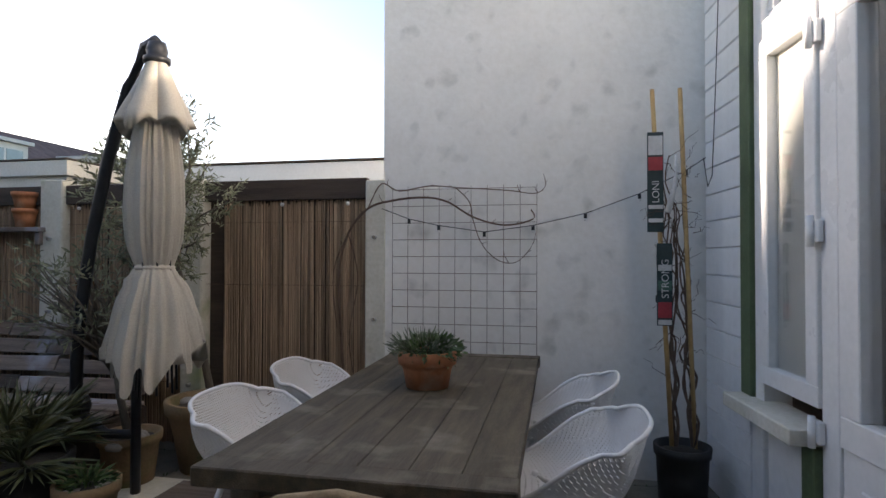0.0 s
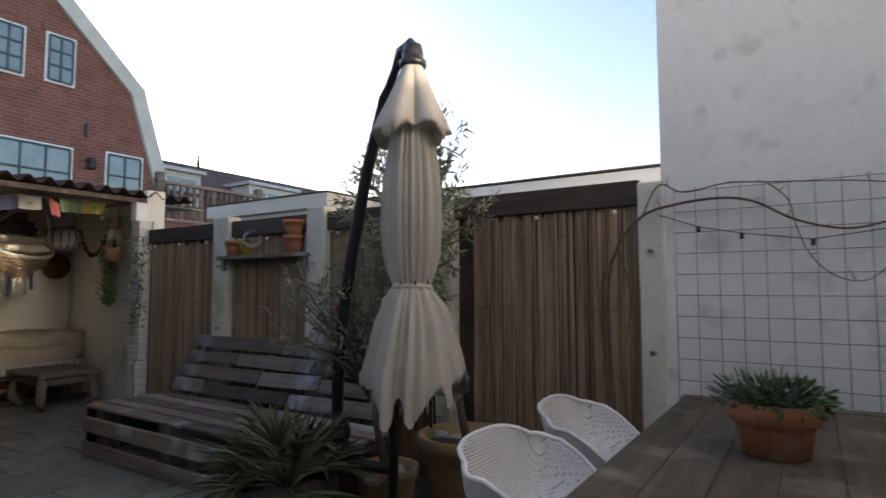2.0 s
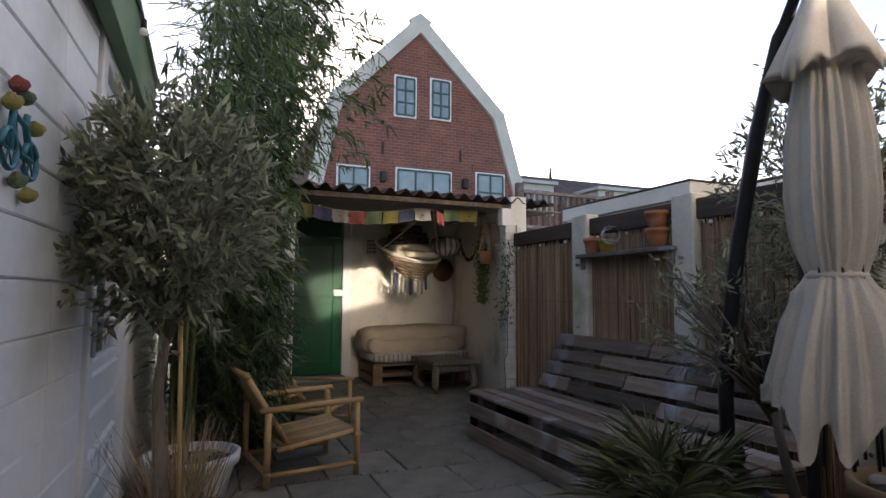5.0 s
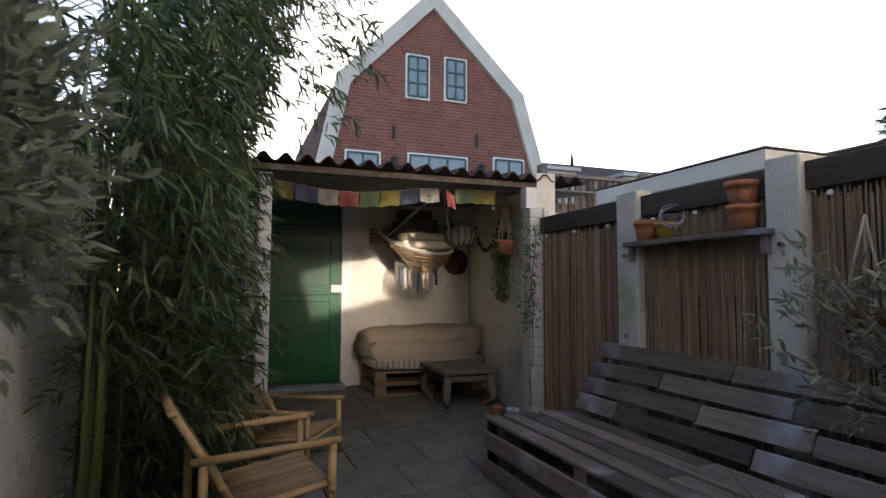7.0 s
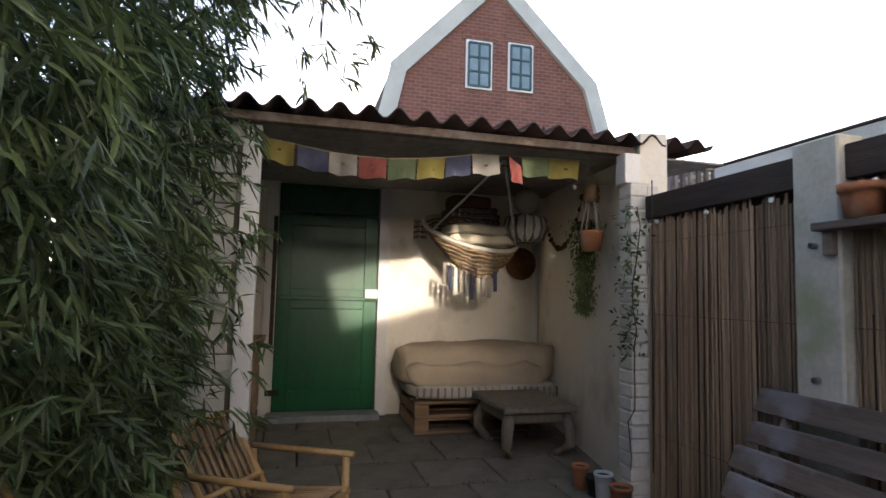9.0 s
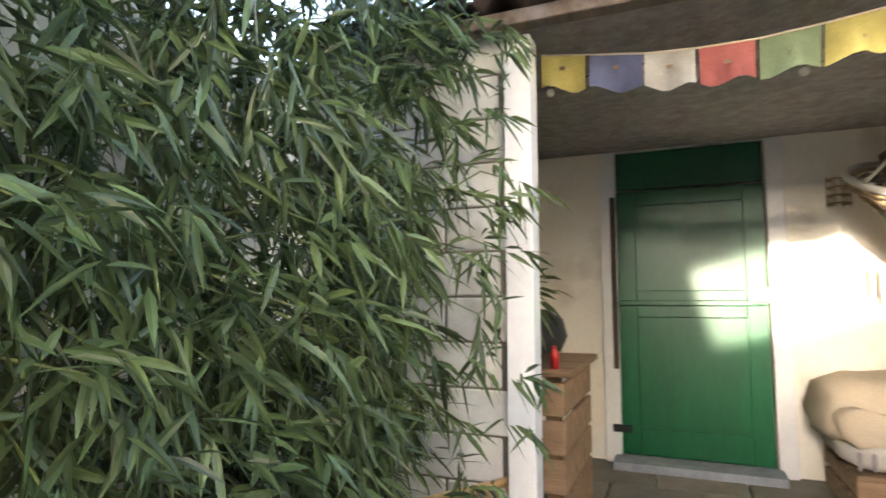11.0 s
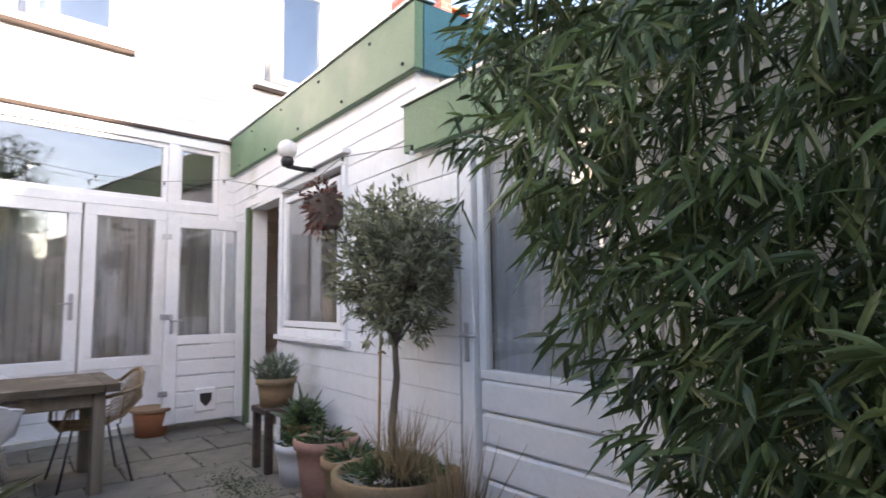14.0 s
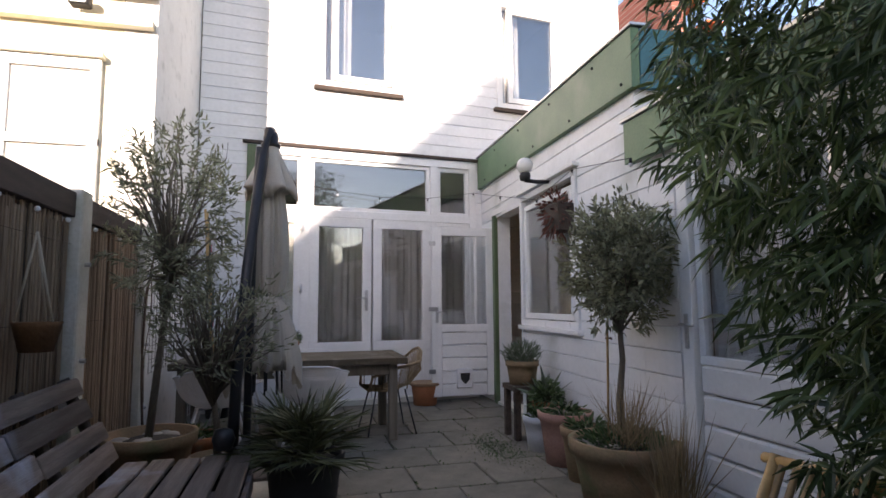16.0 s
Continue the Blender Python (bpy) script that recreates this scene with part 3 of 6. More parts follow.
for z in (0.72, 1.42, 2.12):
    for s in (1.10, 2.70):
        tubepart("hinge", [(s, -0.065, z - 0.055), (s, -0.065, z + 0.055)], 0.013, FRAME, front, "white cylinder hinge")
        boxpart("hinge_leaf", (s - 0.03, s + 0.03, -0.055, -0.034, z - 0.04, z + 0.04), FRAME, front)
for s in (1.86, 2.78):
    boxpart("door_handle", (s - 0.018, s + 0.018, -0.045, -0.032, 1.16, 1.40), STEEL, front, "steel handle plate")
    tubepart("door_handle", [(s, -0.045, 1.31), (s, -0.085, 1.31), (s - 0.11, -0.085, 1.31)], 0.009, STEEL, front)
sill = boxpart("window_sill", (0.50, 1.08, -0.13, 0.05, 0.66, 0.72), CONCRETE, front, "weathered sill board")
boxpart("low_wall", (0.50, 1.02, -0.01, 0.14, FLOOR, 0.66), WHITE, front)
boxpart("corner_trim", (0.50, 0.60, -0.05, 0.08, 0.72, 3.03), TRIMGREEN, front, "green corner trim")
boxpart("corner_trim", (1.02, 1.10, -0.06, 0.09, FLOOR, 0.66), TRIMGREEN, front, "green corner trim")
boxpart("blind", (0.735, 1.035, -0.003, 0.002, 0.865, 2.175), PAPER, front, "frosted cream blind", 0)
boxpart("weather_strip", (0.45, 3.3, -0.06, -0.026, 3.04, 3.075), DARKWOOD, front)


def curtain(name, x0, x1, y, z0, z1, material, label, m, depth=0.028, pitch=0.085):
    bm = B()
    n = int((x1 - x0) / pitch * 8)
    cols = []
    for i in range(n + 1):
        x = x0 + (x1 - x0) * i / n
        a = i / 8 * 6.2832
        cols.append([bm.verts.new((x + 0.3 * depth * math.sin(a * 0.31), y + depth * math.sin(a + 0.7 * math.sin(a * 0.13)) * (0.6 + 0.4 * math.sin(i * 0.37)), z)) for z in (z0, (z0 + z1) / 2, z1)])
    for p, q in zip(cols, cols[1:]):
        for j in range(2):
            bm.faces.new((p[j], q[j], q[j + 1], p[j + 1]))
    ob = part(name, bm, material, smooth=True)
    ob.matrix_basis = m
    return tagged(ob, label, "curtain")


curtain("curtain", 1.25, 1.92, 0.16, FLOOR + 0.02, 2.2, CURTAIN, "grey pleated curtain hanging behind the glass door", FM)
curtain("curtain", 1.94, 2.70, 0.16, FLOOR + 0.02, 2.2, CURTAIN, "grey pleated curtain hanging behind the glass door", FM)
curtain("curtain", 2.78, 3.16, 0.16, FLOOR + 0.02, 2.2, CURTAIN, "grey pleated curtain hanging behind the side pane", FM)

for x0, x1 in ((1.27, 2.25), (3.60, 4.62)):
    w = thing("window_upper", FM, "white casement window upstairs in the clad wall", "window", kind="structure")
    glazed(w, x0, x1, 3.80, 5.30, -0.04, t=0.1, w=0.08)
    glazed(w, x0 + 0.16, x1 - 0.1, 3.89, 5.2, -0.05, t=0.05, w=0.07)
    boxpart("window_sill", (x0 - 0.05, x1 + 0.05, -0.08, 0.02, 3.755, 3.80), DARKWOOD, w, "dark sill")
    curtain("curtain", x0 + 0.12, x0 + 0.42, 0.16, 3.85, 5.25, CURTAIN, "pale curtain drawn aside in the upper window", FM)

# kitchen door, open at a right angle, with a cat flap
kd = thing("door_kitchen", pose(1.06, 1.30, 0, 0, 0, 90), "white half-glazed kitchen door standing open, with cat flap", "door", kind="structure")
boxpart("stile", (0.0, 0.09, -0.022, 0.022, 0.19, 2.12), FRAME, kd)
boxpart("stile", (0.63, 0.74, -0.022, 0.022, 0.19, 2.12), FRAME, kd)
boxpart("rail", (0.09, 0.63, -0.022, 0.022, 2.02, 2.12), FRAME, kd)
for i in range(5):
    boxpart("panel_board", (0.09, 0.63, -0.016, 0.016, 0.19 + i * 0.145, 0.325 + i * 0.145), FRAME, kd, bevel=0.008)
boxpart("rail", (0.09, 0.63, -0.02, 0.02, 0.915, 1.0), FRAME, kd)
p = boxpart("pane", (0.085, 0.635, -0.004, 0.004, 0.995, 2.03), GLASS, kd, bevel=0)
p.visible_shadow = False
boxpart("glazing_bar", (0.20, 0.23, -0.012, 0.012, 1.0, 2.02), FRAME, kd)
cf = boxpart("cat_flap", (0.27, 0.46, -0.0, 0.045, 0.28, 0.50), PLASTIC, kd, "white plastic cat flap", 0.012)
bm = B()
pts = [(-0.055, 0.45), (0.055, 0.45), (0.05, 0.38), (0.0, 0.325), (-0.05, 0.38)]
f1 = [bm.verts.new((0.365 + a, 0.047, b)) for a, b in pts]
f2 = [bm.verts.new((0.365 + a, 0.052, b)) for a, b in pts]
bm.faces.new(f1), bm.faces.new(f2)
for i in range(5):
    bm.faces.new((f1[i], f1[(i + 1) % 5], f2[(i + 1) % 5], f2[i]))
part("flap", bm, WIRE, cf, "dark flap window")
for z in (0.45, 1.15, 1.9):
    boxpart("hinge", (0.70, 0.78, 0.02, 0.034, z, z + 0.05), STEEL, kd)
boxpart("door_handle", (0.67, 0.70, 0.022, 0.034, 1.02, 1.2), STEEL, kd, "dark lock plate")
tubepart("door_handle", [(0.685, 0.034, 1.14), (0.685, 0.08, 1.14), (0.59, 0.08, 1.14)], 0.009, STEEL, kd)

kf = thing("door_frame_kitchen", (0, 0, 0), "white and green painted door frame of the kitchen", "door frame", kind="structure")
boxpart("jamb", (0.95, 1.03, 1.15, 1.315, FLOOR, 2.26), TRIMGREEN, kf, "dark green jamb")
boxpart("jamb", (0.12, 0.18, 1.15, 1.305, FLOOR, 2.26), FRAME, kf)
boxpart("head", (0.12, 1.03, 1.15, 1.306, 2.262, 2.33), FRAME, kf)
boxpart("threshold", (0.18, 0.95, 1.10, 1.30, 0.05, FLOOR + 0.03), CONCRETE, kf)
kw = thing("window_kitchen", KM @ pose(0.14, 1.27, -0.01, 0, 0, 180), "white framed kitchen window beside the door", "window", kind="structure")
glazed(kw, 0.0, 1.22, 1.03, 2.32, -0.04, t=0.09, w=0.06)
glazed(kw, 0.10, 1.13, 1.10, 2.2, -0.03, t=0.05, w=0.05)
boxpart("window_sill", (-0.02, 1.26, -0.07, 0.02, 0.99, 1.03), FRAME, kw)
boxpart("drip_cap", (-0.02, 1.26, -0.08, 0.02, 2.325, 2.36), FRAME, kw)
pl = thing("pendant_lamp", (-0.2, 0.35, 1.9), "small glowing pendant bulb inside the kitchen", "lamp")
bm = B()
bmesh.ops.create_uvsphere(bm, u_segments=12, v_segments=8, radius=0.035)
part("bulb", bm, BULBGLOW, pl, "lit warm bulb", smooth=True)
tubepart("cord", [(0, 0, 0.03), (0, 0, 0.82)], 0.004, WIRE, pl)

# annex door: glazed above, boarded below
ad = thing("door_annex", pose(-2.515, 1.39, 0, 0, 0, 180), "white annex door with net-curtained glass over boards", "door", kind="structure")
boxpart("jamb", (0.0, 0.09, -0.05, 0.08, FLOOR, 2.20), FRAME, ad)
boxpart("jamb", (1.0, 1.08, -0.05, 0.08, FLOOR, 2.13), FRAME, ad)
boxpart("head", (0.09, 1.0, -0.05, 0.08, 2.05, 2.13), FRAME, ad)
glazed(ad, 0.10, 0.99, 0.90, 2.04, -0.02, t=0.05, w=0.045)
for i in range(5):
    boxpart("panel_board", (0.10, 0.99, -0.022 + 0.003 * (i % 2), 0.03, 0.13 + i * 0.155, 0.275 + i * 0.155), FRAME, ad, bevel=0.012)
boxpart("door_handle", (0.035, 0.065, -0.062, -0.05, 0.98, 1.17), STEEL, ad, "steel lock plate")
tubepart("door_handle", [(0.05, -0.06, 1.11), (0.05, -0.10, 1.11), (0.16, -0.10, 1.11)], 0.009, STEEL, ad)
curtain("net_curtain", 0.12, 0.98, 0.06, 0.92, 2.03, NET, "grey net curtain behind the annex door glass", pose(-2.515, 1.39, 0, 0, 0, 180), 0.02, 0.07)
bm = B()
box(bm, -3.7, -2.0, 0.9, 1.0, 0, 2.1)
struct(part("wall_annex_inner", bm, ROOMWALL), "plain wall inside the annex", "wall")

# globe lamp on the kitchen wall
gl = thing("globe_lamp", KM @ pose(-0.59, 1.30, 2.40) @ Matrix.Scale(0.82, 4), "opal glass globe lamp on a dark wall bracket", "lamp")
bm = B()
bmesh.ops.create_uvsphere(bm, u_segments=20, v_segments=14, radius=0.088)
o = part("globe", bm, OPAL, gl, "opal glass globe", smooth=True)
o.location = (0, 0.28, 0.05)
tubepart("arm", [(0, 0.0, -0.11), (0, 0.14, -0.12), (0, 0.28, -0.11), (0, 0.28, -0.06)], 0.022, WIRE, gl)
bm = B()
lathe(bm, [(0.0, -0.08), (0.05, -0.08), (0.06, -0.03), (0.05, 0.0), (0.0, 0.0)], (0, 0.28, -0.03), 16)
part("collar", bm, WIRE, gl, smooth=True)
boxpart("wall_plate", (-0.05, 0.05, -0.03, 0.0, -0.17, -0.04), WIRE, gl)

# ---- garden fence ----
fence = thing("fence", (0, 4.60, 0), "fence of pale concrete posts with brown reed panels", "fence", kind="structure")
POSTS = [(-0.735, -0.61, 1.80), (-2.0, -1.85, 1.84), (-3.10, -2.92, 1.86), (-4.20, -4.0, 1.86)]
for a, b, h in POSTS:
    o = boxpart("post", (a, b, 0.0, 0.13, 0.0, h), CONCRETE, fence, "pale concrete post", 0.008)
    for z in (1.45, 0.95, 0.5):
        bm = B()
        bmesh.ops.create_cone(bm, segments=8, radius1=0.012, radius2=0.012, depth=0.03, matrix=pose((a + b) / 2, -0.012, z, 90))
        part("bolt", bm, STEEL, o)
BAYS = [(-1.85, -0.735), (-2.92, -2.0), (-4.0, -3.10), (-5.22, -4.20)]
for j, (a, b) in enumerate(BAYS):
    boxpart("top_beam", (a, b, 0.03, 0.085, 1.69, 1.82), DARKWOOD, fence, "dark weathered top board")
    boxpart("backing", (a, b, 0.10, 0.115, FLOOR, 1.70), DARKWOOD, fence)
    if j == 2:
        boxpart("back_board", (a, b, 0.087, 0.098, 1.2, 1.7), REED, fence)
    n = int((b - a - 0.02) / 0.0072)
    V, Fc = [], []
    lo = a + (0.13 if j == 0 else 0.01)
    for i in range(n):
        x = lo + (b - lo - 0.01) * i / n + RNG.uniform(-0.003, 0.003)
        r, y = RNG.uniform(0.0036, 0.0062), 0.06 + RNG.uniform(-0.012, 0.012)
        z1 = (1.685 if j else 1.70) + RNG.uniform(-0.05, 0.012)
        lx, base = RNG.uniform(-0.005, 0.005), len(V)
        for z in (FLOOR, 0.6, 1.1, z1):
            bx = x + lx * (z / 1.7) + RNG.uniform(-0.0025, 0.0025)
            for k in range(5):
                V.append((bx + r * math.cos(k * 1.2566), y + r * math.sin(k * 1.2566), z))
        for q in range(3):
            for k in range(5):
                Fc.append((base + q * 5 + k, base + q * 5 + (k + 1) % 5, base + q * 5 + 5 + (k + 1) % 5, base + q * 5 + 5 + k))
        Fc.append(tuple(base + 15 + k for k in range(5)))
    me = bpy.data.meshes.new("reed_panel")
    me.from_pydata(V, [], Fc)
    link_mesh("reed_panel", me, REED, fence, "brown reed matting")["kind"] = "stuff"
    for z in (0.5, 1.15, 1.55):
        tubepart("binding_wire", [(a + 0.01, 0.042, z), (b - 0.01, 0.042, z)], 0.0012, TWIG, fence)
    for x in (a + 0.12, (a + b) / 2, b - 0.12):
        bm = B()
        bmesh.ops.create_uvsphere(bm, u_segments=8, v_segments=6, radius=0.013)
        o = part("knob", bm, OPAL, fence, "small glass bulb")
        o.location = (x, 0.02, 1.66)
sh = thing("wall_shelf", (-3.55, 4.60, 1.50), "weathered plank shelf between the fence posts", "shelf")
boxpart("plank", (-0.52, 0.50, -0.06, 0.09, 0.0, 0.03), PALLET, sh)
boxpart("bracket", (-0.50, -0.46, -0.03, 0.09, -0.09, 0.0), PALLET, sh)
boxpart("bracket", (0.44, 0.48, -0.03, 0.09, -0.09, 0.0), PALLET, sh)


def pot(name, loc, r, h, material, label, rim=0.03, taper=0.72, soil=True, group=""):
    t = thing(name, loc, label, "plant pot", group)
    bm = B()
    lathe(bm, [(0.0, 0.0), (r * taper, 0.0), (r * (taper + 1) / 2 * 0.99, h * 0.5), (r * 0.95, h - rim * 1.6), (r * 1.03, h - rim * 1.5), (r * 1.05, h), (r * 0.93, h), (r * 0.9, h - rim * 1.4), (0.0, h - rim * 1.4)], seg=28)
    part("body", bm, material, t, smooth=True)
    if soil:
        bm = B()
        lathe(bm, [(r * 0.91, h - rim * 1.3), (r * 0.5, h - rim * 0.7), (0.0, h - rim * 0.6)], seg=20)
        part("soil", bm, SOIL, t, smooth=True)
    return t


pot("terracotta_pot", (-3.90, 4.59, 1.53), 0.075, 0.12, TERRA, "terracotta pot on the fence shelf", 0.018, group="pots on the fence shelf")
pot("yellow_pot", (-3.76, 4.60, 1.53), 0.055, 0.10, mat("mustard_glaze", (0.38, 0.27, 0.04), None, 0.5), "small mustard yellow pot on the fence shelf", 0.014, group="pots on the fence shelf")
pot("terracotta_pot", (-3.22, 4.60, 1.53), 0.075, 0.13, TERRA, "terracotta pot stacked on the fence shelf", 0.018, soil=False, group="pots on the fence shelf")
pot("terracotta_pot", (-3.22, 4.60, 1.655), 0.08, 0.12, TERRA, "terracotta pot stacked on another pot", 0.018, group="pots on the fence shelf")
wb = thing("wire_ball", (-3.70, 4.60, 1.63), "tangle of pale wire on the fence shelf", "decoration")
for i in range(7):
    bm = B()
    m = pose(0, 0, 0.03, 40 * i, 25 * i, 31 * i)
    tube(bm, [m @ Vector((0.07 * math.cos(a * 0.524), 0.07 * math.sin(a * 0.524), 0)) for a in range(13)], 0.002, seg=5)
    part("wire_loop", bm, STEEL, wb)

# ---- shed at the end of the garden ----
bm = B()
box(bm, -7.9, -7.74, 1.9, 2.52, 0, 2.4)
box(bm, -7.9, -7.74, 3.46, 5.35, 0, 2.4)
box(bm, -7.9, -7.74, 2.52, 3.46, 2.22, 2.4)
box(bm, -7.95, -7.91, 1.9, 5.35, 0, 2.4)
struct(part("wall_shed_back", bm, SHEDWALL), "cream painted back wall of the open shed", "wall")
bm = B()
p0, p1 = Vector((-5.25, 4.62, 0)), Vector((-7.74, 5.10, 0))
n = Vector((0.19, 0.98, 0)) * 0.16
v = [bm.verts.new(q) for q in (p0, p1, p1 + n, p0 + n)]
f = bm.faces.new(v)
for e in bmesh.ops.extrude_face_region(bm, geom=[f])["geom"]:
    if isinstance(e, bmesh.types.BMVert):
        e.co.z += 2.2
struct(part("wall_shed_side", bm, SHEDWALL), "white painted side wall of the open shed", "wall")
bm = B()
box(bm, -7.74, -5.5, 1.75, 1.9, 0, 2.2)
struct(part("wall_shed_inner", bm, SHEDWALL), "white painted side wall inside the shed", "wall")
bm = B()
for v in box(bm, -7.9, -5.37, 1.6, 5.3, 2.088, 2.10):
    v.co.z += 0.155 if v.co.x < -7 else 0
o = struct(part("ceiling_shed", bm, SOFFIT), "grey fibre panels under the shed roof", "ceiling")
sr = thing("shed_roof", (0, 0, 0), "brown corrugated sheet roof on the shed", "roof", kind="structure")
V, Fc, n = [], [], 200
for i in range(n + 1):
    y = 1.6 + 3.5 * i / n
    z = 0.030 * math.sin(y / 0.150 * 6.2832)
    V += [(-5.22, y, 2.162 + z), (-7.95, y, 2.36 + z), (-5.22, y, 2.152 + z), (-7.95, y, 2.35 + z)]
for i in range(n):
    a, b = i * 4, i * 4 + 4
    Fc += [(a, b, b + 1, a + 1), (a + 2, a + 3, b + 3, b + 2), (a, a + 2, b + 2, b)]
me = bpy.data.meshes.new("corrugated_sheet")
me.from_pydata(V, [], Fc)
link_mesh("corrugated_sheet", me, CORRUG, sr, smooth=True)
boxpart("front_beam", (-5.365, -5.30, 1.7, 4.80, 2.078, 2.125), PALLET, sr, "weathered timber front beam")
pier = thing("brick_pier", (-5.30, 4.66, 0), "white painted brick pier at the shed corner", "pier", kind="structure")
for i in range(25):
    for j in range(2):
        w = 0.115 if (i + j) % 2 else 0.105
        boxpart("brick", (-0.06, 0.07, -0.115 + j * 0.115, -0.115 + j * 0.115 + w, i * 0.076, i * 0.076 + 0.067), BLOCK, pier, bevel=0.006)
boxpart("mortar_core", (-0.05, 0.06, -0.108, 0.108, 0.0, 1.905), CONCRETE, pier)
boxpart("post", (-0.05, 0.05, -0.14, 0.02, 1.90, 2.075), FRAME, pier, "white painted timber post")
lw = thing("block_wall", (-5.45, 1.6, 0), "white painted block wall beside the shed corner", "wall", kind="structure")
boxpart("mortar_core", (-0.1, 0.03, 0.0, 0.82, 0.0, 2.07), TABLELEG, lw)
for i in range(14):
    for j in range(-1, 3):
        a, b = max(0.0, j * 0.4 + (i % 2) * 0.2), min(0.82, j * 0.4 + (i % 2) * 0.2 + 0.39)
        if b - a > 0.03:
            boxpart("block", (-0.02, 0.038, a, b, 0.01 + i * 0.151, 0.01 + i * 0.151 + 0.143), BLOCK, lw, bevel=0.005)
dp = thing("corner_post", (-5.42, 2.46, 0), "white painted corner post of the shed", "post", kind="structure")
boxpart("post", (-0.05, 0.045, -0.04, 0.05, 0.0, 2.075), FRAME, dp)
bm = B()
box(bm, -7.74, -7.50, 2.5, 3.48, 0.03, 0.15)
struct(part("door_step", bm, BLUESTONE), "grey concrete step below the green door", "step")
gd = thing("door_shed", (-7.74, 2.545, 0), "dark green painted wooden stable door, closed", "door", kind="structure")
boxpart("leaf_upper", (0.005, 0.035, 0.0, 0.90, 1.17, 1.93), DOORGREEN, gd)
boxpart("leaf_lower", (0.005, 0.035, 0.0, 0.90, 0.16, 1.15), DOORGREEN, gd)
boxpart("top_panel", (0.002, 0.028, 0.0, 0.90, 1.95, 2.21), DOORGREEN, gd)
for a, b, c, d in ((0.0, 0.12, 1.17, 1.93), (0.78, 0.9, 1.17, 1.93), (0.12, 0.78, 1.83, 1.93), (0.12, 0.78, 1.17, 1.25), (0.0, 0.12, 0.16, 1.15), (0.78, 0.9, 0.16, 1.15), (0.12, 0.78, 1.07, 1.15), (0.12, 0.78, 0.16, 0.34)):
    boxpart("rail", (0.037, 0.055, a, b, c, d), DOORGREEN, gd)
boxpart("drip_rail", (0.04, 0.085, 0.0, 0.90, 1.15, 1.185), DOORGREEN, gd)
boxpart("lock_box", (0.056, 0.085, 0.79, 0.91, 1.17, 1.26), PLASTIC, gd, "white lock case")
df = thing("door_frame_shed", (-7.74, 2.545, 0), "white frame round the green shed door, peeling paint", "door frame", kind="structure")
boxpart("jamb", (0.0, 0.05, -0.11, -0.005, 0.03, 2.22), FRAME, df)
boxpart("jamb", (0.0, 0.05, 0.915, 1.02, 0.03, 2.22), FRAME, df)
boxpart("bare_wood", (0.05, 0.054, -0.045, -0.01, 0.72, 1.9), DARKWOOD, df, "bare dark wood where paint peeled", 0)
boxpart("hinge", (0.05, 0.065, -0.06, 0.06, 0.30, 0.35), WIRE, df)

# far buildings
gh = thing("gable_house", (-15.1, 7.2, 0), "red brick house with gambrel gable and pale verge boards", "house")
OUT = [(-2.95, 0), (-2.95, 4.3), (-2.42, 6.45), (0, 8.95), (2.58, 6.55), (3.3, 4.3), (3.3, 0)]
bm = B()
f1 = [bm.verts.new((0, y, z)) for y, z in OUT]
f2 = [bm.verts.new((-0.3, y, z)) for y, z in OUT]
bm.faces.new(f1), bm.faces.new(f2)
for i in range(7):
    bm.faces.new((f1[i], f1[(i + 1) % 7], f2[(i + 1) % 7], f2[i]))
part("wall", bm, FARBRICK, gh)
bm = B()
ROOF = [(-3.05, 4.2), (-2.55, 6.55), (0, 9.22), (2.70, 6.65), (3.45, 4.2)]
LOW = [(y, z - 0.17) for y, z in ROOF]
for (y0, z0), (y1, z1) in zip(LOW, LOW[1:]):
    a = [bm.verts.new(q) for q in ((0.06, y0, z0), (0.06, y1, z1), (-9, y1, z1), (-9, y0, z0))]
    bm.faces.new(a)
bmesh.ops.solidify(bm, geom=bm.faces[:], thickness=0.12)
part("roof", bm, ROOFTILE, gh)
for step, ((y0, z0), (y1, z1)) in enumerate(zip(ROOF, ROOF[1:])):
    bm = B()
    d = Vector((0, y1 - y0, z1 - z0)).normalized()
    nn = Vector((0, d.z, -d.y))
    nn = nn if nn.z < 0 else -nn
    q = [Vector((0.10, y0, z0)) - d * 0.03, Vector((0.10, y1, z1)) + d * 0.03, Vector((0.10, y1, z1)) + nn * 0.38 + d * 0.1, Vector((0.10, y0, z0)) + nn * 0.38 - d * 0.1]
    g1 = [bm.verts.new(p) for p in q]
    g2 = [bm.verts.new(p - Vector((0.14, 0, 0))) for p in q]
    bm.faces.new(g1), bm.faces.new(g2)
    for i in range(4):
        bm.faces.new((g1[i], g1[(i + 1) % 4], g2[(i + 1) % 4], g2[i]))
    part("verge_board", bm, VERGE, gh).location.x = 0.006 * step


